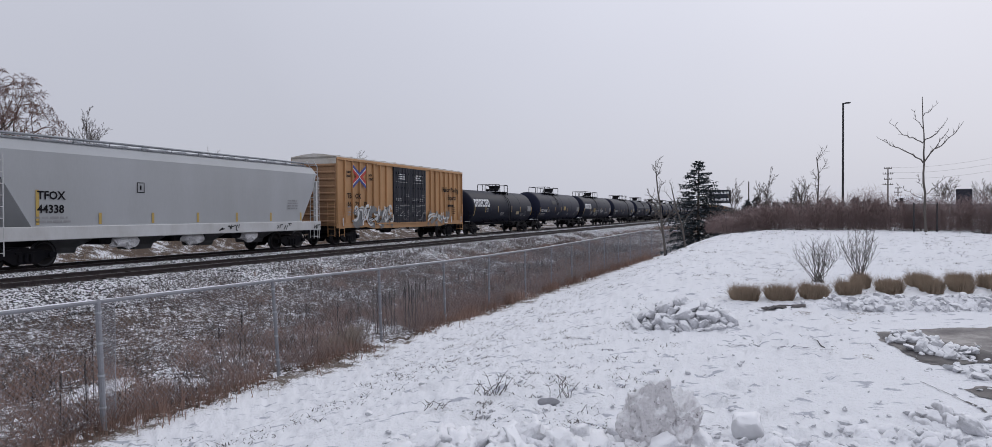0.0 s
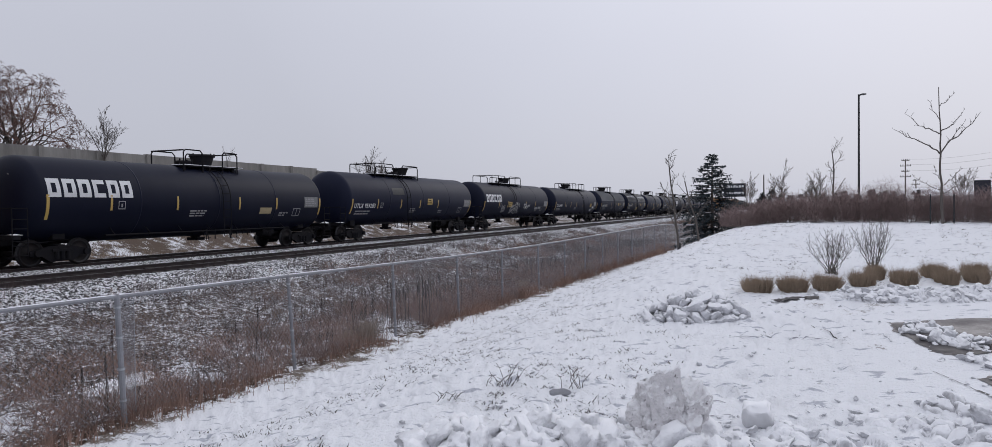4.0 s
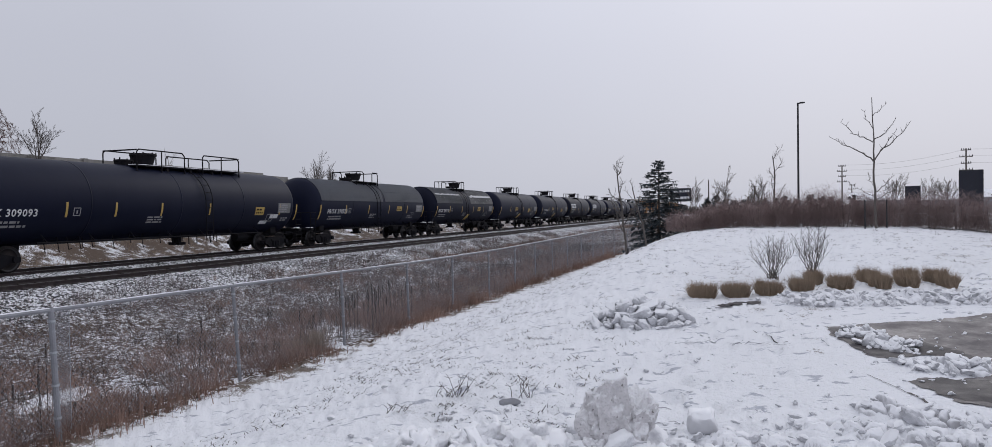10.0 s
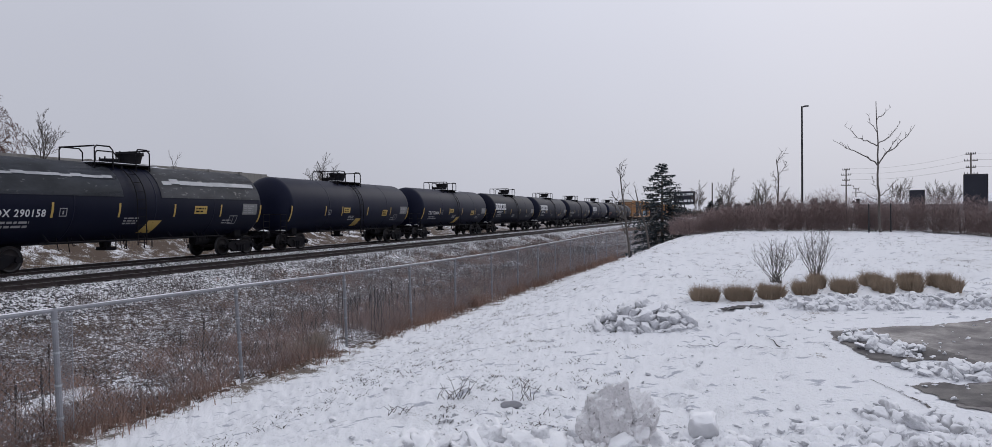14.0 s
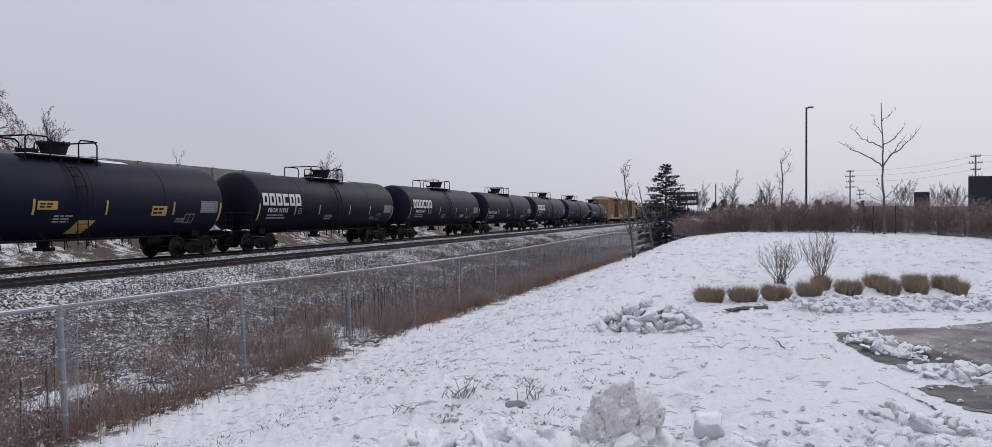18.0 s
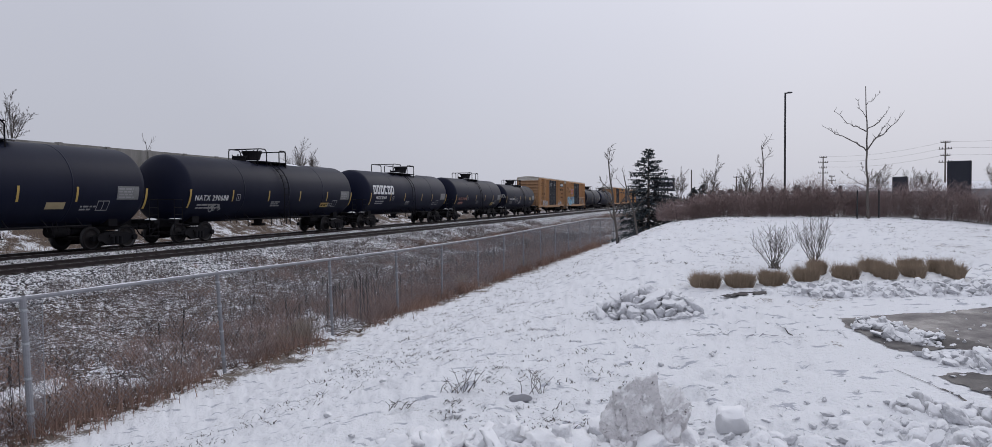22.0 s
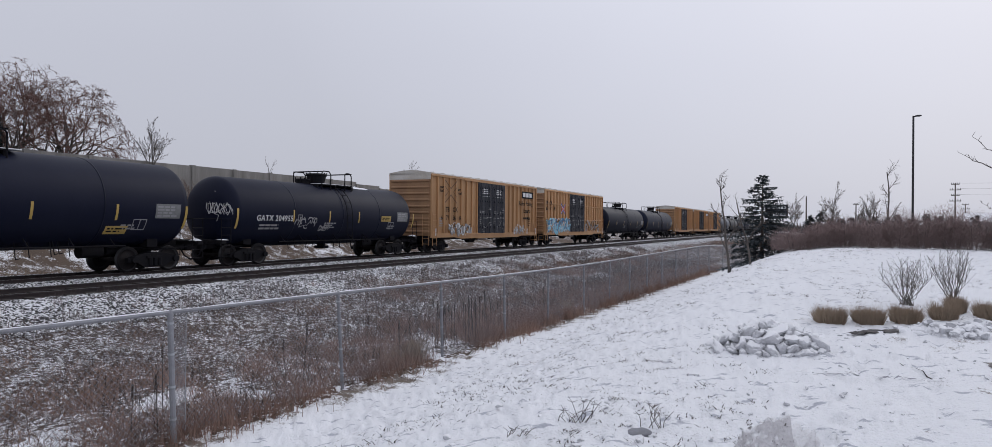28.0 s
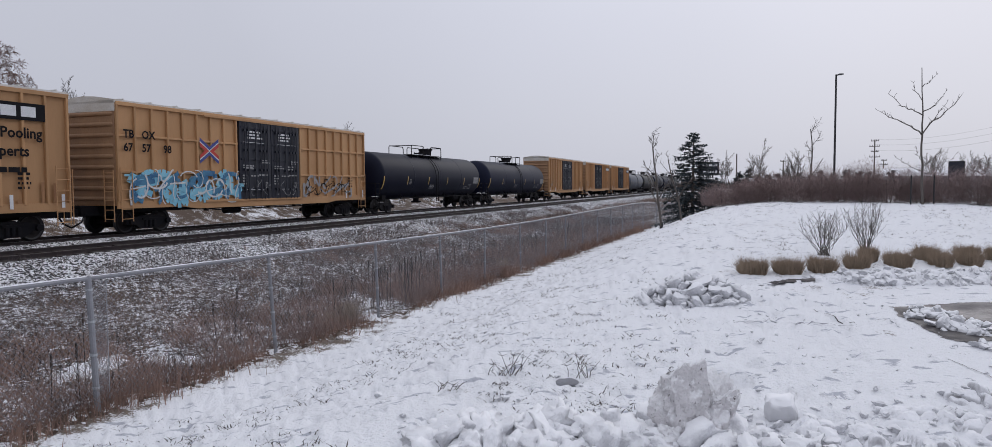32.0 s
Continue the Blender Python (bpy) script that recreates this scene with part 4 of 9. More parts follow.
    if seed % 3 != 1:
        bm = bmesh.new()
        for k in range(2):
            x0 = plat + 1.9 + k * 0.1
            rows = [[bm.verts.new((x0 + 1.3 * i / 6, y, zc + math.sqrt(R * R - y * y) + 0.012 + 0.025 * math.sin(math.pi * i / 6) * (1 - abs(y) / 0.6))) for y in (-0.6, -0.3, 0, 0.3, 0.6)] for i in range(7)] if k == 0 else []
            for a, b in zip(rows, rows[1:]):
                for j in range(4):
                    bm.faces.new((a[j], b[j], b[j + 1], a[j + 1]))
        bmesh.ops.recalc_face_normals(bm, faces=bm.faces)
        part("snow_patch", bm, SNOW, car)
    return car


def boxcar(q, length, label, logo="", scr=None, seed=0, mark=(), at=(-4.6, 3.15), wide=1.0, ribs=False):
    L = length
    car = empty("boxcar", None, label, "boxcar", "cars of the freight train")
    hl, W, z0, z1 = L / 2 - 0.93, 1.48, 1.1, 4.98
    bm = bmesh.new()
    box(bm, -hl, hl, -W + 0.06, W - 0.06, z0, z1)
    part("body", bm, YELLOW, car)
    bm = bmesh.new()
    prof = [(-W - 0.02, z1 - 0.12), (-W - 0.02, z1), (-0.6, z1 + 0.13), (0, z1 + 0.17), (0.6, z1 + 0.13), (W + 0.02, z1), (W + 0.02, z1 - 0.12)]
    rings = [[bm.verts.new((x, y, z)) for y, z in prof] for x in (-hl - 0.03, hl + 0.03)]
    for k in range(len(prof) - 1):
        bm.faces.new((rings[0][k], rings[0][k + 1], rings[1][k + 1], rings[1][k]))
    bm.faces.new(rings[0])
    bm.faces.new(rings[1][::-1])
    for k in range(14):
        x = -hl + 0.4 + (2 * hl - 0.8) * k / 13
        box(bm, x - 0.03, x + 0.03, -W, W, z1 + 0.02, z1 + 0.06)
    bmesh.ops.recalc_face_normals(bm, faces=bm.faces)
    part("roof", bm, YELROOF, car, "weathered pale roof")
    d0, d1 = -2.25, 2.3
    # side posts, top chord, side sill
    for y in (-W, W):
        n = 23
        for k in range(n):
            x = -hl + 0.06 + (2 * hl - 0.12) * k / (n - 1)
            if y < 0 and d0 - 0.1 < x < d1 + 0.1:
                continue
            bm = bmesh.new()
            s = -1 if y < 0 else 1
            box(bm, x - 0.045, x + 0.045, *sorted((y - s * 0.06, y + s * 0.05)), z0 + 0.1, z1 - 0.15, 0.015)
            part("side_post", bm, YELLOW, car)
        bm = bmesh.new()
        s = -1 if y < 0 else 1
        box(bm, -hl, hl, *sorted((y - s * 0.06, y + s * 0.05)), z1 - 0.2, z1 - 0.06, 0.01)
        part("top_chord", bm, YELLOW, car)
        bm = bmesh.new()
        vs = [[bm.verts.new((x, y + o, z)) for x, z in ((-hl, z0 + 0.16), (hl, z0 + 0.16), (hl, z0 - 0.12), (hl - 3.2, z0 - 0.12), (hl - 4.0, z0 - 0.22), (-hl + 4.0, z0 - 0.22), (-hl + 3.2, z0 - 0.12), (-hl, z0 - 0.12))] for o in (-0.03, 0.05)]
        bm.faces.new(vs[0])
        bm.faces.new(vs[1][::-1])
        for k in range(8):
            bm.faces.new((vs[0][k], vs[1][k], vs[1][(k + 1) % 8], vs[0][(k + 1) % 8]))
        bmesh.ops.recalc_face_normals(bm, faces=bm.faces)
        part("side_sill", bm, YELLOW, car)
    if ribs:
        for zz in (2.3, 3.65):
            for x0, x1 in ((-hl, d0), (d1, hl)):
                bm = bmesh.new()
                box(bm, x0 + 0.05, x1 - 0.05, -W - 0.03, -W + 0.06, zz, zz + 0.09, 0.015)
                part("side_rail", bm, YELLOW, car)
    # corrugated ends
    for sg in (-1, 1):
        bm = bmesh.new()
        box(bm, *sorted((sg * (hl - 0.01), sg * (hl + 0.012))), -W + 0.05, W - 0.05, z0 + 0.02, z1 - 0.43)
        part("end_sheet", bm, YELEND, car, "grimy brownish end wall")
        for k in range(9):
            z = z0 + 0.25 + k * 0.39
            bm = bmesh.new()
            lathe(bm, [(-W + 0.1, 0.02), (-W + 0.18, 0.085), (W - 0.18, 0.085), (W - 0.1, 0.02)], "y", 10)
            bmesh.ops.translate(bm, verts=bm.verts, vec=(sg * hl, 0, z))
            part("end_rib", bm, YELEND, car)
        bm = bmesh.new()
        box(bm, *sorted((sg * hl, sg * (hl + 0.03))), -W + 0.02, W - 0.02, z1 - 0.42, z1 - 0.02)
        part("end_panel", bm, YELROOF, car, "pale top panel of the end")
        bm = bmesh.new()
        e = sg * (hl + 0.12)
        for y in (-W + 0.05, -W + 0.5):
            rod(bm, (e, y, 0.5), (e, y, 2.4), 0.018, 0.018, 5)
        for k in range(6):
            rod(bm, (e, -W + 0.05, 0.6 + 0.34 * k), (e, -W + 0.5, 0.6 + 0.34 * k), 0.014, 0.014, 5)
        part("end_ladder", bm, YELLOW, car)
        bm = bmesh.new()
        e2 = sg * (hl - 0.1)
        for x in (e2, e2 - sg * 0.5):
            rod(bm, (x, -W - 0.09, 0.5), (x, -W - 0.09, 2.5), 0.018, 0.018, 5)
        for k in range(6):
            rod(bm, (e2, -W - 0.09, 0.6 + 0.36 * k), (e2 - sg * 0.5, -W - 0.09, 0.6 + 0.36 * k), 0.014, 0.014, 5)
        part("side_ladder", bm, YELLOW, car)
        bm = bmesh.new()
        a, b = sorted((sg * (L / 2 - 0.4), sg * (L / 2 - 4.4)))
        box(bm, a, b, -0.3, 0.3, 0.7, 1.1, 0.02)
        part("draft_sill", bm, UNDER, car)
        bogie(car, sg * (L / 2 - 2.75))
        coupler(car, sg * L / 2, sg)
    bm = bmesh.new()
    box(bm, -hl + 0.2, hl - 0.2, -0.9, 0.9, 0.82, 1.1)
    rod(bm, (-2.2, -0.6, 0.75), (-1.3, -0.6, 0.75), 0.2, 0.2, 10)
    part("underframe", bm, UNDER, car)
    bm = bmesh.new()
    path_rod(bm, [(-hl + 4.6, -1.25, 0.88), (-3.4, -1.25, 0.78), (3.4, -1.25, 0.78), (hl - 4.6, -1.25, 0.88)], 0.03, 6)
    part("brake_rod", bm, UNDER, car)
    for k in range(9):
        bm = bmesh.new()
        x = -hl + 4.7 + k * (2 * hl - 9.4) / 8
        box(bm, x - 0.06, x + 0.06, -1.4, -1.2, 0.76 + 0.08 * (k % 2), 1.1, 0.01)
        part("sill_bracket", bm, UNDER, car)
    # two plug doors with bars and locking rods
    for k in range(2):
        a = d0 + k * (d1 - d0) / 2 + 0.02
        b = d0 + (k + 1) * (d1 - d0) / 2 - 0.02
        bm = bmesh.new()
        box(bm, a, b, -W - 0.05, -W + 0.08, z0 + 0.12, z1 - 0.22, 0.015)
        door = part("door", bm, DOORBLACK, car, "black plug door")
        for j in range(5):
            z = z0 + 0.45 + j * 0.72
            bm = bmesh.new()
            box(bm, a + 0.1, b - 0.1, -W - 0.085, -W - 0.04, z, z + 0.09, 0.01)
            part("door_rib", bm, DOORBLACK, door)
            if j in (0, 3):
                bm = bmesh.new()
                box(bm, a + 0.25 + 0.2 * k, b - 0.5 + 0.15 * k, -W - 0.083, -W - 0.042, z + 0.09, z + 0.105)
                part("ledge_snow", bm, SNOW, door)
        for bx, bz, bw, bh, n in ((0.15, 1.5, 0.75, 0.2, 2), (b - a - 0.8, 1.75, 0.65, 0.2, 2), (0.12, 0.75, 0.35, 0.5, 4), (b - a - 0.95, 1.15, 0.8, 0.14, 1), (0.7, 1.12, 0.7, 0.12, 1), (b - a - 0.55, 0.6, 0.4, 0.3, 3)):
            bars(door, a + bx, z0 + bz, bw, bh, n, DIMPAINT, None, y=-W - 0.09, seed=seed + 61 + k + int(bz * 9), name="door_print")
        bm = bmesh.new()
        for x in (a + 0.3, a + 0.55, a + 1.05, b - 0.8, b - 0.55, b - 0.3):
            rod(bm, (x, -W - 0.11, z0 + 0.1), (x, -W - 0.11, z1 - 0.25), 0.024, 0.024, 6)
            for zz in (0.5, 1.4, 2.3, 3.2):
                box(bm, x - 0.06, x + 0.06, -W - 0.14, -W - 0.05, z0 + zz, z0 + zz + 0.1)
        part("locking_rod", bm, DOORBLACK, door)
        bars(door, a + 0.5, z0 + 2.85, 1.1, 0.42, 3, WHITEPAINT, None, y=-W - 0.09, seed=seed + 11 + k, name="door_print")
        bars(door, a + 0.3 + 0.9 * k, z0 + 1.45, 0.7, 0.25, 2, DIMPAINT, None, y=-W - 0.09, seed=seed + 13 + k, name="door_print")
        scrawl(door, a + 0.3, z0 + 0.25, 1.6, 0.75, DIMPAINT, None, y=-W - 0.12, seed=seed + 15 + k, n=6, thick=0.022)
    for z in (z0 + 0.08, z1 - 0.2):
        bm = bmesh.new()
        box(bm, d0 - 2.2, d1 + 0.1, -W - 0.09, -W - 0.03, z - 0.04, z + 0.04)
        part("door_track", bm, YELLOW, car)
    # markings
    if "x" in logo:
        lx, lz = at
        # four arms, each a blue band outside and a red band inside
        for cx in (-1, 1):
            for cz in (-1, 1):
                for m, quad in (((BROWNMARK, ((0, 0.15), (0.7, 0.6), (0.7, 0.68), (0, 0.22))), (BROWNMARK, ((0.27, 0), (0.7, 0.3), (0.7, 0.24), (0.34, 0)))) if "faded" in logo else ((BLUEPAINT, ((0, 0.04), (0.7, 0.5), (0.7, 0.68), (0, 0.22))), (WHITEPAINT, ((0, 0), (0.7, 0.44), (0.7, 0.5), (0, 0.04))), (REDPAINT, ((0.03, 0), (0.7, 0.43), (0.7, 0.24), (0.34, 0))))):
                    bm = bmesh.new()
                    vs = [bm.verts.new((lx + cx * u * wide, -W - 0.056, lz + cz * v * wide)) for u, v in quad]
                    bm.faces.new(vs if cx * cz > 0 else vs[::-1])
                    part("crossed_band", bm, m, car)
    if "panel" in logo:
        decal(car, 5.5, 7.9, 3.92, 4.47, UNDER, None, y=-W - 0.055, name="owner_panel")
        for k in range(3):
            decal(car, 5.75 + 0.66 * k, 6.25 + 0.66 * k, 4.03, 4.36, WHITEPAINT, None, y=-W - 0.061, name="panel_block")
    if "slogan" in logo:
        stencil(car, "Railcar Pooling", 4.95, 3.36, 0.47, UNDER, None, y=-W - 0.055, name="slogan", bold=0.012)
        stencil(car, "Experts", 5.85, 2.78, 0.47, UNDER, None, y=-W - 0.055, name="slogan", bold=0.012)
        bars(car, 5.85, 2.2, 1.4, 0.3, 1, UNDER, None, y=-W - 0.055, seed=seed + 5)
        for txt, x, z in (("next", -7.75, 4.08), ("load", -7.75, 3.85), ("any", -5.35, 4.0), ("road", -5.35, 3.77)):
            stencil(car, txt, x, z, 0.26, UNDER, None, y=-W - 0.055, name="slogan", bold=0.01)
    for k, (txt, x, z, size) in enumerate(mark):
        stencil(car, txt, x, z, size, UNDER, None, y=-W - 0.055, name="reporting_mark", bold=0.012)
    bars(car, -hl + 1.0, 1.65, 0.45, 0.6, 4, DIMPAINT, None, y=-W - 0.055, seed=seed)
    bars(car, hl - 1.9, 1.7, 0.5, 0.6, 4, UNDER, None, y=-W - 0.04, seed=seed + 2)
    rnd = random.Random(seed + 7)
    for k in range(10):
        x = rnd.choice((rnd.uniform(-hl + 0.3, d0 - 0.4), rnd.uniform(d1 + 0.3, hl - 0.4)))
        decal(car, x, x + rnd.uniform(0.05, 0.16), z0 + 0.05, z0 + rnd.uniform(0.25, 0.9), RUST, None, y=-W - 0.004, name="rust_streak")
    for x in (-hl + 0.5, -hl + 2.6, hl - 2.2, hl - 0.4):
        decal(car, x, x + 0.12, z0 + 0.0, z0 + 0.45, WHITEPAINT, None, y=-W - 0.055, name="reflector_strip")
    for k, (sx, sz, w, h, m, n, th) in enumerate(scr or ()):
        scrawl(car, sx, z0 + sz, w, h, m, None, y=-W - 0.056 - 0.006 * k, seed=seed + 20 + k, n=n, thick=th)
    return car


def hopper_car(q, length, label):
    L = length
    car = empty("hopper_car", None, label, "hopper car", "cars of the freight train")
    hl, W = L / 2 - 0.9, 1.56
    # rounded body, sloped at its ends
    prof = [(-0.95, 4.28), (-1.3, 4.18), (-W, 3.86), (-W - 0.02, 3.0), (-W - 0.02, 1.35), (W + 0.02, 1.35), (W + 0.02, 3.0), (W, 3.86), (1.3, 4.18), (0.95, 4.28)]
    bm = bmesh.new()
    n = len(prof)
    rings = []
    for sg in (-1, 1):
        ring = []
        for y, z in prof:
            x = hl - 0.15 if z > 3.5 else hl - 0.15 - (3.5 - z) * 0.62
            ring.append(bm.verts.new((sg * x, y, z)))
        rings.append(ring)
    for k in range(n):
        bm.faces.new((rings[0][k], rings[0][(k + 1) % n], rings[1][(k + 1) % n], rings[1][k]))
    bm.faces.new(rings[0])
    bm.faces.new(rings[1][::-1])
    bmesh.ops.recalc_face_normals(bm, faces=bm.faces)
    part("body", bm, HOPGREY, car)
    bm = bmesh.new()
    box(bm, -hl + 0.1, hl - 0.1, -0.93, 0.93, 4.275, 4.34, 0.02)
    part("roof_snow", bm, SNOW, car, "thin snow lying on the roof")
    # slope sheets at the ends
    for sg in (-1, 1):
        bm = bmesh.new()
        vs = [bm.verts.new(v) for v in ((sg * (hl - 0.2), -W + 0.1, 3.4), (sg * (hl - 0.2), W - 0.1, 3.4), (sg * (hl - 2.6), W - 0.3, 1.3), (sg * (hl - 2.6), -W + 0.3, 1.3))]
        f = bm.faces.new(vs)
        bmesh.ops.solidify(bm, geom=[f], thickness=0.03)
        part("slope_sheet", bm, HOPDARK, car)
        for y in (-W + 0.12, W - 0.12):
            bm = bmesh.new()
            box(bm, *sorted((sg * (hl + 0.05), sg * (hl - 0.1))), y - 0.06, y + 0.06, 1.1, 3.5, 0.01)
            part("corner_post", bm, HOPWHITE, car)
        bm = bmesh.new()
        e = sg * (hl + 0.1)
        for y in (-W + 0.1, -W + 0.55):
            path_rod(bm, [(e, y, 0.5), (e, y, 4.25), (e - sg * 0.3, y, 4.55)], 0.022, 5)
        for k in range(12):
            rod(bm, (e, -W + 0.1, 0.6 + 0.34 * k), (e, -W + 0.55, 0.6 + 0.34 * k), 0.016, 0.016, 5)
        part("end_ladder", bm, HOPWHITE, car)
        bm = bmesh.new()
        for x in (e - sg * 0.15, e - sg * 0.6):
            rod(bm, (x, -W - 0.1, 0.5), (x, -W - 0.1, 3.7), 0.02, 0.02, 5)
        for k in range(9):
            rod(bm, (e - sg * 0.15, -W - 0.1, 0.6 + 0.36 * k), (e - sg * 0.6, -W - 0.1, 0.6 + 0.36 * k), 0.015, 0.015, 5)
        part("side_ladder", bm, HOPWHITE, car)
        bogie(car, sg * (L / 2 - 2.5))
        coupler(car, sg * L / 2, sg)
        bm = bmesh.new()
        box(bm, *sorted((sg * (L / 2 - 0.4), sg * (L / 2 - 3.8))), -0.3, 0.3, 0.7, 1.1, 0.02)
        part("draft_sill", bm, UNDER, car)
    for y in (-W - 0.05, W + 0.05):
        bm = bmesh.new()
        box(bm, -hl - 0.1, hl + 0.1, y - 0.06, y + 0.06, 0.95, 1.4, 0.02)
        part("side_sill", bm, HOPWHITE, car)
    bm = bmesh.new()
    for s in (-1, 1):
        box(bm, -hl, hl, s * 1.5 - 0.05, s * 1.5 + 0.06, 3.8, 3.88, 0.01)
    part("side_rib", bm, HOPGREY, car)
    # running boards on the roof
    for y in (-1.05, 1.05):
        bm = bmesh.new()
        box(bm, -hl + 0.1, hl + 0.1, y - 0.22, y + 0.22, 4.4, 4.44)
        for k in range(12):
            x = -hl + 0.5 + (2 * hl - 1) * k / 11
            rod(bm, (x, y * 0.92, 4.2), (x, y, 4.42), 0.02, 0.02, 5)
        part("running_board", bm, GALV, car)
    bm = bmesh.new()
    for k in range(16):
        x = -hl + 1.2 + (2 * hl - 2.4) * k / 15
        box(bm, x - 0.04, x + 0.04, -0.55, 0.55, 4.35, 4.44)
    box(bm, -hl + 0.8, hl - 0.8, -0.3, 0.3, 4.3, 4.38, 0.02)
    part("roof_hatch", bm, HOPGREY, car)
    # discharge hoppers with snow on them
    for k in range(4):
        x = -5.1 + k * 3.4
        bm = bmesh.new()
        vs = []
        for z, a, b in ((1.4, 1.65, 1.35), (0.62, 0.45, 0.5), (0.42, 0.4, 0.45)):
            vs.append([bm.verts.new((x + u * a, v * b, z)) for u, v in ((-1, -1), (1, -1), (1, 1), (-1, 1))])
        for p, q2 in zip(vs, vs[1:]):
            for j in range(4):
                bm.faces.new((p[j], p[(j + 1) % 4], q2[(j + 1) % 4], q2[j]))
        bm.faces.new(vs[-1])
        bmesh.ops.recalc_face_normals(bm, faces=bm.faces)
        part("discharge_hopper", bm, HOPDARK, car, "dirty discharge hopper, darkened for the shade under the car")
        if k:
            bm = bmesh.new()
            bmesh.ops.create_icosphere(bm, subdivisions=3, radius=1, matrix=Matrix.LocRotScale((x - 1.5, -1.15, 0.8), None, (0.66, 0.3, 0.27)))
            for v in bm.verts:
                v.co += Vector((0.2, 0.12, 0.14)) * noise.noise(v.co * 3.1) + Vector((0.04, 0.05, 0.05)) * noise.noise(v.co * 9)
                if v.co.z < 0.45:
                    v.co.z = 0.45
            part("packed_snow", bm, SNOWDIRTY, car, "snow packed against the hopper")
    bm = bmesh.new()
    box(bm, -hl + 2, hl - 2, -0.25, 0.25, 0.8, 1.1)
    for x in (-3.4, 0.0, 3.4):
        box(bm, x - 0.9, x + 0.9, -1.2, 1.2, 0.7, 1.3, 0.05)
    part("underframe", bm, UNDER, car)
    stencil(car, "TFOX", -hl + 1.65, 2.3, 0.38, UNDER, None, y=-W - 0.03, name="reporting_mark", bold=0.01)
    stencil(car, "44338", -hl + 1.65, 1.85, 0.38, UNDER, None, y=-W - 0.03, name="reporting_mark", bold=0.01)
    bars(car, -hl + 1.6, 1.5, 1.6, 0.26, 2, DIMPAINT, None, y=-W - 0.03, seed=31)
    bars(car, hl - 2.6, 2.0, 0.9, 0.5, 4, DIMPAINT, None, y=-W - 0.03, seed=33)
    for k in range(7):
        x = -hl + 1.6 + (2 * hl - 3.2) * k / 6
        decal(car, x, x + 0.12, 1.45, 2.6 if k == 0 else 1.85, REFLECT, None, y=-W - 0.03, name="reflector_strip")
    for k, (x, w) in enumerate(((1.2, 1.4), (5.0, 1.2), (8.0, 0.7))):
        scrawl(car, x, 1.02, w, 0.3, UNDER, None, y=-W - 0.115, seed=50 + k, n=7, thick=0.045)
    bm = bmesh.new()
    for a, b, c, d in ((0, 0.34, 0, 0.03), (0, 0.34, 0.36, 0.39), (0, 0.03, 0, 0.39), (0.31, 0.34, 0, 0.39), (0.13, 0.2, 0.1, 0.28)):
        decal(car, -hl + 5.6 + a, -hl + 5.6 + b, 2.6 + c, 2.6 + d, None, None, y=-W - 0.03, bm=bm)
    part("test_stencil_box", bm, UNDER, car)
    return car


SPEED = 9.38
CARS = []


def put(car, a, b):
    CARS.append((car, (a + b) / 2))


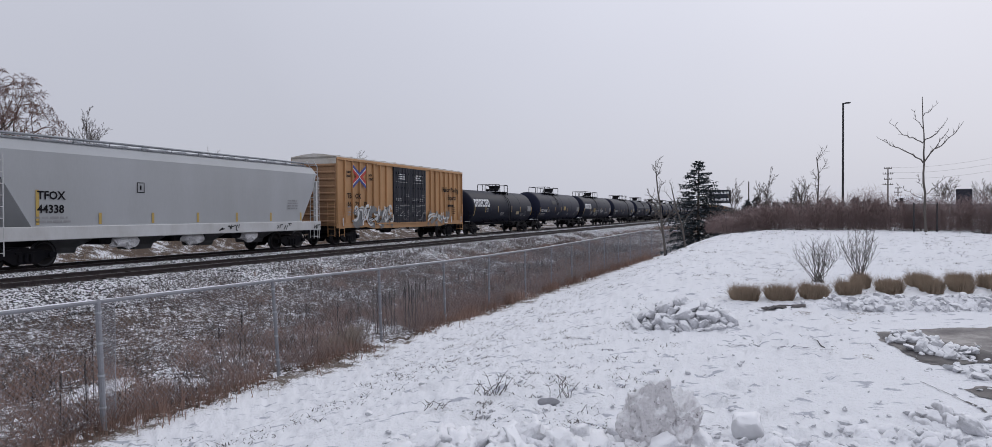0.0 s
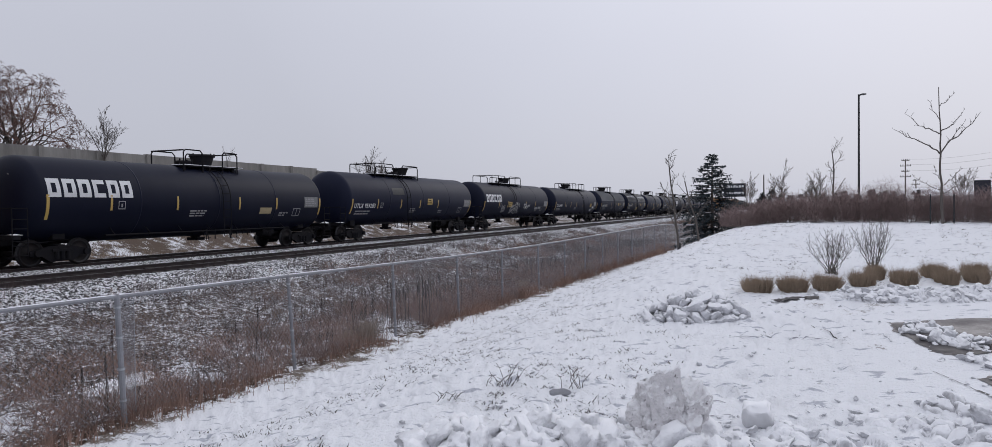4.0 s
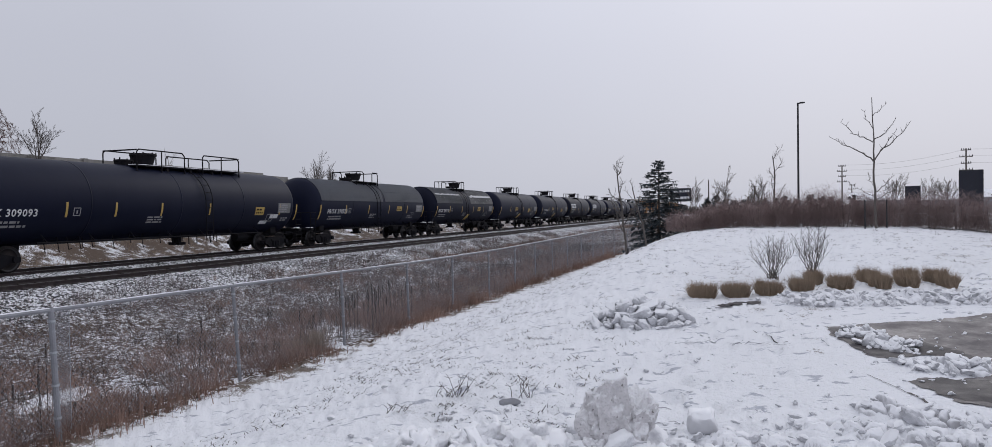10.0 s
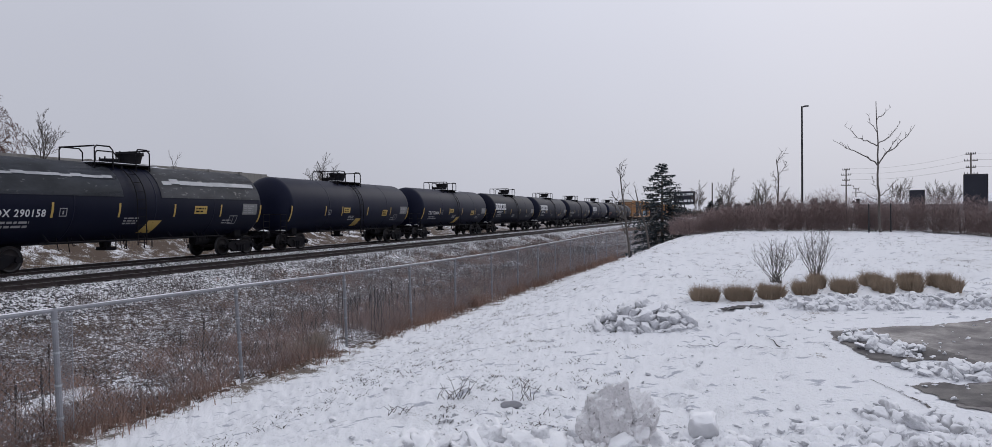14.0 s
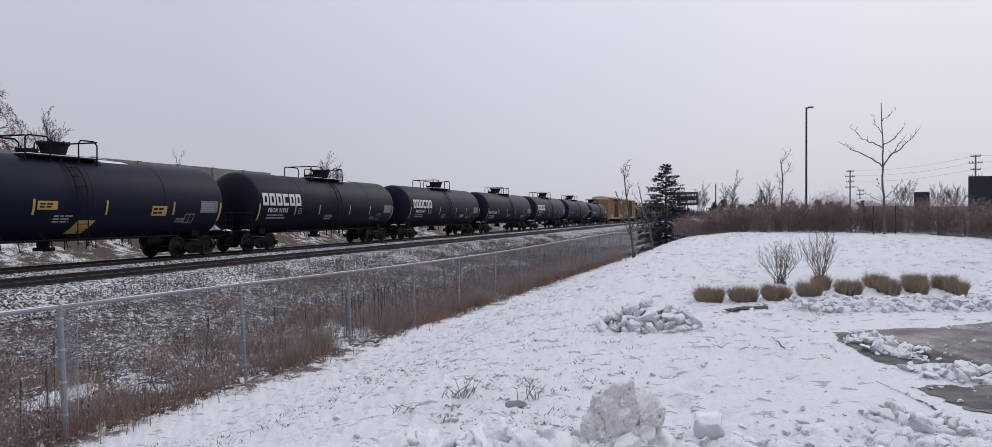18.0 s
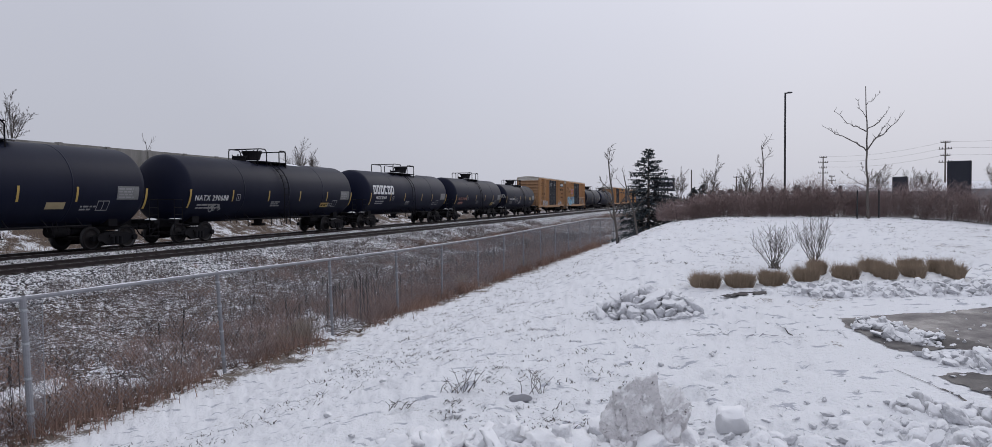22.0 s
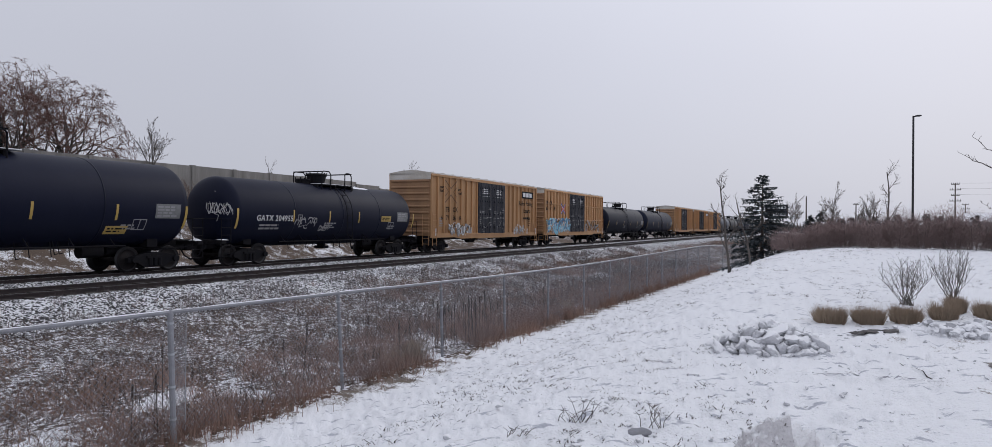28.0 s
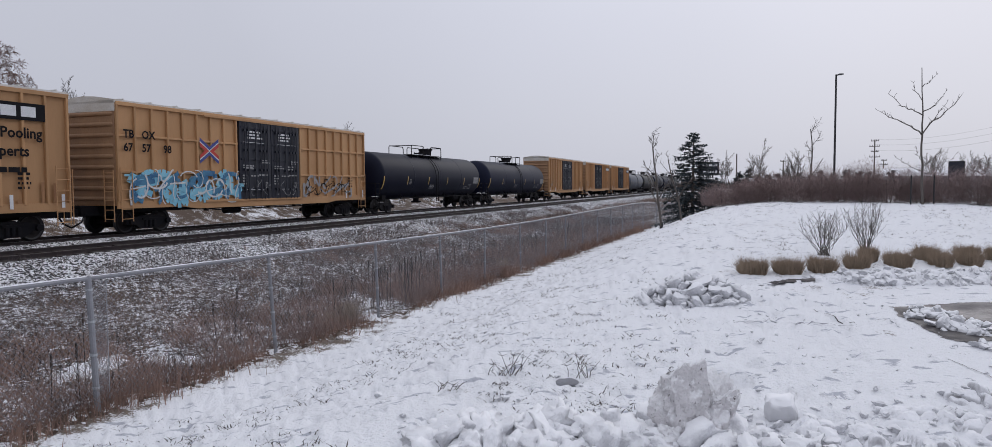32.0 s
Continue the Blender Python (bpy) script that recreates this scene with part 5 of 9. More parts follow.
def make_train():
    T = tank_car
    dk = "black tank car with yellow reflector strips"
    blocks = dk + " and white lettering blocks"
    Y = REFLECT
    put(hopper_car(0, 19.00, "light grey covered hopper car with snow on its roof"), 13.85, 32.9)
    put(boxcar(0, 19.15, "yellow boxcar with crossed red and blue bands and white graffiti", "x slogan", [(-7.0, -0.05, 4.6, 1.1, PANELGREY, 17, 0.34), (-7.0, 0.0, 4.6, 1.15, SPRAYWHITE, 22, 0.13), (-6.9, 0.0, 4.5, 1.0, UNDER, 20, 0.035), (2.45, -0.05, 3.6, 0.85, PANELGREY, 14, 0.3), (2.5, 0.0, 3.4, 0.8, SPRAYWHITE, 14, 0.1)], 3, [("TB", -7.7, 2.66, 0.4), ("OX", -6.85, 2.66, 0.4), ("66", -7.65, 2.2, 0.4), ("29", -6.85, 2.2, 0.4), ("32", -5.95, 2.2, 0.4)], (-6.35, 3.92)), 32.9, 52.1)
    put(T(0, 17.80, BLACK, blocks, None, True, [(2.96, -0.86, 0.8, 0.28, PLATE)], plat=0.6, plen=3.1, radius=1.5, low=0.74, seed=1, strips=(-7.3, -4.9, -1.88, 1.61, 4.09, 7.46), house=0.96, logo_at=-7.29), 52.1, 69.95)
    put(T(0, 19.10, BLACK, dk + " and a yellow placard", "UTLX 959283", False, [(0.97, -0.43, 0.72, 0.4, Y), (-3.57, 0.19, 1.42, 0.42, BLACK2)], plat=-1.9, plen=5.4, seed=2, strips=(-8.05, -5.33, -2.56, -0.04, 2.58, 8.0), house=0.0), 69.95, 89.1)
    put(T(0, 19.15, BLACK, "black tank car with white lettering blocks and sprayed tags", None, True, [(-2.84, -0.62, 0.78, 0.44, Y), (4.3, -0.86, 0.8, 0.2, DIMPAINT), (5.25, -0.8, 0.75, 0.2, DIMPAINT)], plat=-1.6, plen=7.0, seed=3, scr=[(-2.26, -1.19, 2.2, 1.05, SPRAYWHITE), (1.1, -0.83, 1.6, 0.66, SPRAYWHITE), (-4.46, -1.1, 0.85, 0.65, DIMPAINT)], strips=(-8.3, -5.1, -3.07, 1.61, 4.26, 7.95), house=-0.16, logo_at=-7.88), 89.1, 108.3)
    put(T(0, 20.10, BLACK, "long black tank car with two tilted yellow placards", "TILX 309093", False, [(5.49, -0.67, 0.7, 0.4, Y), (6.08, -1.12, 0.62, 0.17, WHITEPAINT), (6.79, -0.84, 0.66, 0.2, WHITEPAINT)], plat=1.9, plen=6.4, seed=4, strips=(-8.7, -5.17, -3.01, -0.68, 2.21, 7.51, 9.0), house=-0.06), 108.3, 128.45)
    put(T(0, 17.24, BLACK, "black tank car with a grey jacketed upper half", "PROX 290523", False, [(2.65, -0.5, 0.8, 0.32, Y)], plat=-0.4, plen=2.9, seed=5, tops=((-7.2, 0.5, GREYTANK), (0.85, 7.2, GREYTANK)), house=-0.72, mark_at=-6.5), 128.45, 145.74)
    put(T(0, 17.05, BLACK, "black tank car with a peeling grey jacket", "PROX 290158", False, [(2.6, -0.54, 0.77, 0.35, Y), (-0.15, -1.3, 0.7, 0.5, Y)], plat=-0.6, plen=2.7, seed=6, tops=((-7.2, -1.27, PEELDARK), (0.67, 7.1, PEELLIGHT)), house=0.6), 145.74, 162.84)
    put(T(0, 17.08, BLACK, dk, None, False, [(-1.85, -0.5, 0.75, 0.32, Y), (3.2, -0.7, 0.7, 0.4, Y), (-0.4, -1.3, 0.7, 0.46, Y)], plat=0.0, plen=2.8, seed=7, strips=(-7.25, -3.86, -2.01, 1.15, 4.39, 7.12), house=0.05), 162.84, 179.97)
    put(T(0, 17.23, BLACK, dk + " and yellow placards", "TILX 726464", False, [(-1.85, -0.48, 0.76, 0.3, Y), (3.17, -0.7, 0.8, 0.4, Y), (-0.4, -1.34, 0.75, 0.48, Y)], plat=-0.3, plen=2.9, seed=8, strips=(-7.23, -3.97, -1.98, 0.98, 4.35, 7.19), house=0.06, mark_at=-6.31), 179.97, 197.25)
    put(T(0, 17.25, BLACK, blocks, "PROX 51515", True, plat=0.0, plen=3.4, seed=9, strips=(-7.25, -4.2, -1.85, 1.5, 4.0, 7.2), house=0.72, logo_at=-7.01), 197.25, 214.55)
    put(T(0, 17.20, BLACK, blocks, "PROX 51419", True, [(2.86, -0.92, 0.78, 0.24, PLATE)], plat=0.1, plen=3.5, seed=10, strips=(-7.14, -4.02, -1.73, 1.73, 4.07, 7.4), house=1.0, logo_at=-6.71), 214.55, 231.8)
    put(T(0, 17.48, BLACK, dk + " and a yellow placard", "NATX 290688", False, [(3.9, -1.02, 0.9, 0.26, Y)], plat=-0.2, plen=2.6, seed=11, scr=[(-6.0, -1.15, 0.9, 0.35, DIMPAINT)], house=-0.73, mark_at=-7.09), 231.8, 249.33)
    put(T(0, 17.22, BLACK, blocks, "PROX 51461", True, plat=-0.2, plen=3.9, seed=12, strips=(-7.14, -3.99, -1.47, 1.83, 4.08, 7.3), house=1.2, logo_at=-6.8), 249.33, 266.6)
    put(T(0, 17.15, BLACK, dk + " and reddish print", "NATX 290698", False, spots=[(4.04, -1.14, 0.85, 0.28, Y)], plat=-0.3, plen=2.8, seed=13, ink=REDDIM, house=-0.25, mark_at=-6.63), 266.6, 283.8)
    put(T(0, 16.00, BLACK, dk + " and sprayed tags", "GATX 204955", False, spots=[(3.72, -0.59, 0.93, 0.29, Y)], plat=0.6, plen=2.4, radius=1.5, low=0.76, seed=14, scr=[(-3.2, -0.95, 1.5, 0.5, DIMPAINT), (-1.4, -1.05, 0.8, 0.4, DIMPAINT)], strips=(-6.75, -3.32, -0.72, 1.68, 4.27, 7.0), house=0.08, mark_at=-5.67, tag=True), 283.8, 299.85)
    put(boxcar(0, 19.45, "yellow boxcar with a faded crossed mark and black doors", "x faded panel slogan", [(-6.6, -0.05, 3.2, 0.8, DIMPAINT, 12, 0.22), (-6.6, 0.0, 3.2, 0.85, SPRAYWHITE, 14, 0.08), (-6.5, 0.0, 3.0, 0.8, UNDER, 12, 0.03), (3.9, -0.05, 2.2, 0.7, DIMPAINT, 9, 0.16), (3.9, 0, 2.3, 0.75, SPRAYWHITE, 9, 0.07)], 15, [("TB", -7.0, 2.62, 0.42), ("OX", -6.05, 2.62, 0.42), ("6", -7.6, 2.1, 0.4), ("71", -6.95, 2.1, 0.4), ("36", -6.05, 2.1, 0.4), ("8", -5.15, 2.1, 0.4)], (-6.3, 3.9), wide=1.1), 299.95, 319.45)
    put(boxcar(0, 19.60, "yellow boxcar with light blue graffiti and crossed bands", "x", [(-8.4, 0.0, 6.2, 1.3, CYANPAINT, 22, 0.34), (-8.3, 0.05, 6.0, 1.2, BLUEGRAF, 20, 0.2), (-8.4, 0.0, 6.2, 1.35, SPRAYWHITE, 26, 0.06), (2.6, 0.1, 4.6, 1.15, DIMPAINT, 20, 0.12), (2.8, 0.15, 4.2, 0.9, UNDER, 18, 0.05)], 16, [("TB", -8.6, 3.62, 0.42), ("OX", -7.75, 3.62, 0.42), ("67", -8.6, 3.12, 0.42), ("57", -7.75, 3.12, 0.42), ("98", -6.7, 3.12, 0.42)], (-4.15, 3.3), ribs=True, wide=0.8), 319.45, 339.1)
    put(T(0, 19.25, BLACK, "black tank car with snow lying on its end", None, False, plat=-0.6, plen=5.0, seed=17, house=0.99), 339.1, 358.4)
    put(T(0, 19.65, BLACK, dk + " behind the boxcars", None, False, plat=0, plen=4.0, seed=18), 358.4, 378.1)
    for k in range(3):
        put(boxcar(0, 18.95, "yellow boxcar with black doors", "panel" if k else "", None, 40 + k, (), (-6, 3.4)), 378.1 + 19.0 * k, 397.1 + 19.0 * k)
    for k in range(5):
        put(T(0, 17.75, (GREYTANK, BLACK2, BLACK, BLACK, BLACK2)[k], ("dusty grey", "worn dark", "black", "black", "worn dark")[k] + " tank car far down the train", None, False, plat=0, plen=4.0, seed=60 + k), 435.2 + 17.8 * k, 453.0 + 17.8 * k)


make_train()
TURN = 90 - 20.3


def motions():
    """The train rolls at a steady pace towards lower s; near wheels turn with it."""
    spin = SPEED / 0.457
    for car, q in CARS[:23]:
        t0, t1 = max(0.0, (q - 62) / SPEED), min(32.0, (q + 14) / SPEED)
        if t1 <= t0:
            continue
        n = int((t1 - t0) / 0.06) + 1
        times = [t0 + (t1 - t0) * k / n for k in range(n + 1)]
        for ws in [w for b in car.children for w in b.children if w.name.startswith("wheelset")]:
            x, y, z = ws.matrix_basis.translation
            rows = [(t, Matrix.Translation((x, y, z)) @ Matrix.Rotation(-spin * (t - t0), 4, "Y")) for t in times]
            if t0 > 0:
                rows.insert(0, (0.0, rows[0][1]))
            if t1 < 32:
                rows.append((32.0, rows[-1][1]))
            walk(ws, rows)
    for car, q in CARS:
        rows = []
        for k in range(17):
            t = k * 2.0
            x, y, z = at_track(q - SPEED * t, FAR_D, RAILZ)
            rows.append((t, pose(x, y, z, 0, 0, TURN)))
        walk(car, rows)



# ---- sticks: many thin three-sided pieces in one mesh ----
def sticks(name, segs, material, parent=None, label="", kind="", sides=3):
    """segs: rows of ax ay az bx by bz ra rb."""
    a = np.asarray(segs, dtype=np.float64).reshape(-1, 8)
    n = len(a)
    p, q, r0, r1 = a[:, 0:3], a[:, 3:6], a[:, 6], a[:, 7]
    d = q - p
    d /= np.maximum(np.linalg.norm(d, axis=1, keepdims=True), 1e-9)
    up = np.where(np.abs(d[:, 2:3]) > 0.9, np.array([[1.0, 0, 0]]), np.array([[0, 0, 1.0]]))
    u = np.cross(d, up)
    u /= np.linalg.norm(u, axis=1, keepdims=True)
    w = np.cross(d, u)
    V = np.zeros((n, 2 * sides, 3))
    for k in range(sides):
        c, s = math.cos(k * math.tau / sides), math.sin(k * math.tau / sides)
        off = u * c + w * s
        V[:, k] = p + off * r0[:, None]
        V[:, sides + k] = q + off * r1[:, None]
    base = (np.arange(n) * 2 * sides)[:, None]
    F = []
    for k in range(sides):
        k2 = (k + 1) % sides
        F.append(base + np.array([[k, k2, sides + k2, sides + k]]))
    F = np.stack(F, 1).reshape(-1, 4)
    me = bpy.data.meshes.new(name)
    me.vertices.add(n * 2 * sides)
    me.vertices.foreach_set("co", V.ravel())
    me.loops.add(F.size)
    me.loops.foreach_set("vertex_index", F.ravel().astype(np.int32))
    me.polygons.add(len(F))
    me.polygons.foreach_set("loop_start", np.arange(0, F.size, 4, dtype=np.int32))
    me.polygons.foreach_set("loop_total", np.full(len(F), 4, dtype=np.int32))
    me.update()
    me.validate()
    me.materials.append(material)
    ob = new(name, me)
    ob.parent = parent
    return tagged(ob, label, "", "", kind)


def blades(name, rows, material, parent=None, label="", kind="", category=""):
    """Flat tapering blades. rows: x y z  dx dy dz (tip offset)  width  heading."""
    a = np.asarray(rows, dtype=np.float64).reshape(-1, 8)
    n = len(a)
    p, t, w, h = a[:, 0:3], a[:, 3:6], a[:, 6], a[:, 7]
    side = np.stack([np.cos(h), np.sin(h), np.zeros(n)], 1) * (w / 2)[:, None]
    mid = p + t * 0.55 + np.stack([t[:, 0], t[:, 1], np.zeros(n)], 1) * -0.12
    V = np.stack([p - side, p + side, mid + side * 0.8, mid - side * 0.8, p + t], 1)
    base = (np.arange(n) * 5)[:, None]
    me = bpy.data.meshes.new(name)
    quads = (base + np.array([[0, 1, 2, 3]])).astype(np.int32)
    tris = (base + np.array([[3, 2, 4]])).astype(np.int32)
    me.vertices.add(n * 5)
    me.vertices.foreach_set("co", V.ravel())
    me.loops.add(n * 7)
    me.loops.foreach_set("vertex_index", np.concatenate([quads, tris], 1).ravel())
    me.polygons.add(n * 2)
    st = np.stack([np.arange(n) * 7, np.arange(n) * 7 + 4], 1).ravel().astype(np.int32)
    me.polygons.foreach_set("loop_start", st)
    me.polygons.foreach_set("loop_total", np.tile([4, 3], n).astype(np.int32))
    me.update()
    me.validate()
    me.materials.append(material)
    ob = new(name, me)
    ob.parent = parent
    return tagged(ob, label, category, "", kind)


def fence_at(along, p=FENCE_P):
    v = FD * along + FN * p
    return v.x, v.y


FENCE_TOP = [(-8, -0.9), (0, -1.02), (3.27, -1.045), (6.2, -1.07), (9.4, -1.1), (12.66, -1.145), (15.6, -1.18), (18.45, -1.195), (21.4, -1.2), (24.1, -1.19), (26.6, -1.17), (29.2, -1.15), (31.8, -1.13), (37, -1.09), (42, -1.06), (50, -1.25), (60, -1.75)]
POSTS = (-5.9, -2.85, 0.22, 3.27, 6.2, 9.4, 12.66, 15.62, 18.45, 21.38, 24.1, 26.6, 29.15, 31.8, 34.6, 37.4, 40.2, 43.0, 46.0, 49.0, 52.0)


def fence_top(along):
    return EYE + lerp_list(FENCE_TOP, along)


def fence_plan(along):
    """The fence runs straight, then bends away to the lawn side past its crest."""
    if along <= 42:
        return fence_at(along)
    x, y = fence_at(42)
    b = radians(28)
    return x + math.sin(b) * (along - 42), y + math.cos(b) * (along - 42)


# ---- chain-link fence ----
def make_fence():
    fe = empty("chain_link_fence", None, "galvanised chain-link fence along the railway ditch", "fence")
    for k, a in enumerate(POSTS):
        x, y = fence_plan(a)
        zt = fence_top(a)
        # posts pushed over a little along the line
        lean = (0.08 if k == 4 else 0.16 if k == 5 else 0.1 if k in (6, 7) else 0.03 * ((k * 37) % 5 - 1))
        lx, ly = FD.x * lean, FD.y * lean
        r = 0.036 if k == 4 else 0.028
        bm = bmesh.new()
        rod(bm, (x + lx, y + ly, zt - 1.85), (x, y, zt - 0.02), r, r, 10)
        rod(bm, (x, y, zt - 0.02), (x, y, zt + 0.03), r * 1.15, r * 0.7, 10)
        po = part("post", bm, POSTGREY, fe)
        for z in (0.12, 0.5, 0.9, 1.3):
            bm = bmesh.new()
            q = z / 1.85
            rod(bm, (x + lx * q, y + ly * q, zt - z), (x + lx * q, y + ly * q, zt - z - 0.025), r + 0.008, r + 0.008, 10)
            part("tie_band", bm, GALV, po)
        # top rail and wire panel of this bay
        if k == len(POSTS) - 1:
            break
        b = POSTS[k + 1]
        x2, y2 = fence_plan(b)
        z2 = fence_top(b)
        bm = bmesh.new()
        rod(bm, (x, y, zt), (x2, y2, z2), 0.026, 0.026, 8)
        rod(bm, (x + (x2 - x) * 0.48, y + (y2 - y) * 0.48, zt + (z2 - zt) * 0.48), (x + (x2 - x) * 0.52, y + (y2 - y) * 0.52, zt + (z2 - zt) * 0.52), 0.025, 0.025, 8)
        rail = part("top_rail", bm, POSTGREY, fe)
        bm = bmesh.new()
        prev, m = None, 14
        for j in range(m + 1):
            f = j / m
            hgt = 0.004 + 0.006 * (0.5 + noise.noise(Vector((k * 3.1 + f * 9, 1.7, 0))))
            if (j * 7 + k * 3) % 23 == 0:
                hgt = 0.002
            px, py, pz = x + (x2 - x) * f, y + (y2 - y) * f, zt + (z2 - zt) * f + 0.021
            ox, oy = FN.x * 0.014, FN.y * 0.014
            cur = [bm.verts.new((px - ox, py - oy, pz)), bm.verts.new((px - ox * 0.5, py - oy * 0.5, pz + hgt)), bm.verts.new((px + ox * 0.5, py + oy * 0.5, pz + hgt)), bm.verts.new((px + ox, py + oy, pz))]
            if prev:
                for i in range(3):
                    bm.faces.new((prev[i], prev[i + 1], cur[i + 1], cur[i]))
            prev = cur
        bmesh.ops.recalc_face_normals(bm, faces=bm.faces)
        part("rail_snow", bm, SNOW, rail, "line of snow on the rail")
        segs = []
        H, W, st = 1.5, b - a, 0.076
        rad = 0.0025 if k < 8 else 0.0028
        m = int((W + H) / st)
        for sgn in (1, -1):
            for j in range(m + 1):
                u0 = j * st - H if sgn > 0 else j * st
                v0 = 0.0
                u1, v1 = u0 + sgn * H, H
                # clip to the bay
                t0, t1 = 0.0, 1.0
                if u1 != u0:
                    ta, tb = (0 - u0) / (u1 - u0), (W - u0) / (u1 - u0)
                    t0, t1 = max(t0, min(ta, tb)), min(t1, max(ta, tb))
                if t1 - t0 < 0.02:
                    continue
                pts = []
                for t in (t0, t1):
                    u, v = (u0 + (u1 - u0) * t) / W, v0 + (v1 - v0) * t
                    pts += [x + (x2 - x) * u + 0.03 * FN.x * -1, y + (y2 - y) * u + 0.03 * FN.y * -1, zt + (z2 - zt) * u - H + v]
                segs.append(pts + [rad, rad])
        sticks("wire_panel", segs, MESHWIRE, fe, "", "stuff")
    # the netting of two rolls laps over beside the terminal post
    x, y = fence_at(6.38, FENCE_P + 0.05)
    zt, segs = fence_top(6.38), []
    for j in range(26):
        z = zt - 0.04 - 0.057 * j
        for sg in (-1, 1):
            segs.append((x - FD.x * 0.09, y - FD.y * 0.09, z - sg * 0.045, x + FD.x * 0.09, y + FD.y * 0.09, z + sg * 0.045, 0.003, 0.003))
            segs.append((x - FD.x * 0.09, y - FD.y * 0.09, z - 0.03 - sg * 0.045, x + FD.x * 0.09, y + FD.y * 0.09, z - 0.03 + sg * 0.045, 0.003, 0.003))
    sticks("lapped_netting", segs, MESHWIRE, fe, "doubled strip of netting beside the post", "stuff")
    bm = bmesh.new()
    rod(bm, (x + FD.x * 0.1, y + FD.y * 0.1, zt - 1.5), (x + FD.x * 0.1, y + FD.y * 0.1, zt - 0.05), 0.006, 0.006, 6)
    part("tension_bar", bm, GALV, fe)
    return fe


make_fence()


# ---- concrete wall on the far bank ----
def make_wall():
    w = empty("wall_far", None, "weathered concrete boundary wall on the far bank", "wall", "", "structure")
    s = -45.0
    k = 0
    rnd = random.Random(5)
    while s < 64:
        top = 3.94 if s < 20 else 3.72 if s < 51 else 3.5 if s < 55 else 3.3
        bm = bmesh.new()
        x0, x1 = s + 0.01, s + 3.6
        vs = [at_track(u, 38 + o, 0) for u in (x0, x1) for o in (0, 0.2)]
        zb, zt = EYE + 1.2, EYE + top + rnd.uniform(-0.015, 0.015)
        c = [bm.verts.new((v[0], v[1], z)) for z in (zb, zt) for v in vs]
        for f in ((0, 2, 6, 4), (1, 5, 7, 3), (0, 4, 5, 1), (2, 3, 7, 6), (4, 6, 7, 5)):
            bm.faces.new([c[i] for i in f])
        bmesh.ops.recalc_face_normals(bm, faces=bm.faces)
        part("wall_panel", bm, CONCRETE, w)
        bm = bmesh.new()
        a = Vector(at_track(s, 37.93, 0))
        box(bm, -0.14, 0.14, -0.07, 0.3, zb, zt + 0.03, 0.01)
        bmesh.ops.rotate(bm, verts=bm.verts, matrix=Matrix.Rotation(math.pi / 2 - AZ, 3, "Z"))
        bmesh.ops.translate(bm, verts=bm.verts, vec=a)
        part("wall_post", bm, CONCRETE, w)
        s += 3.62
        k += 1
    return w


make_wall()


# ---- trees ----
def grow(segs, rnd, p, d, length, rad, level, spec, tips=None):
    """One limb and what grows from it."""
    n = spec["bends"]
    for k in range(n):
        d = (d + Vector((rnd.uniform(-1, 1), rnd.uniform(-1, 1), rnd.uniform(-1, 1))) * spec["wander"] + Vector((0, 0, spec["rise"] * (1 if level else 0)))).normalized()
        q = p + d * (length / n)
        r1 = rad * (1 - 0.55 * (k + 1) / n) if level < spec["levels"] else rad * (1 - 0.7 * (k + 1) / n)
        segs.append((*p, *q, rad * (1 - 0.55 * k / n), r1))
        if level < spec["levels"]:
            m = spec["kids"][level]
            m = int(m) + (rnd.random() < m % 1)
            if level or (k + 1) / n > spec["bare"]:
                for _ in range(m):
                    ax = d.orthogonal().normalized()
                    ax.rotate(Matrix.Rotation(rnd.uniform(0, math.tau), 3, d))
                    ang = spec["angle"] * rnd.uniform(0.6, 1.25)
                    nd = (d * math.cos(ang) + ax * math.sin(ang)).normalized()
                    f = spec["ratio"] * rnd.uniform(0.7, 1.15) * (1 - 0.35 * k / n if not level else 1)
                    grow(segs, rnd, p + (q - p) * rnd.uniform(0.3, 1), nd, length * f, max(r1 * 0.6, spec["thin"]), level + 1, spec, tips)
        elif tips is not None and k == n - 1:
            tips.append(tuple(q))
        p = q


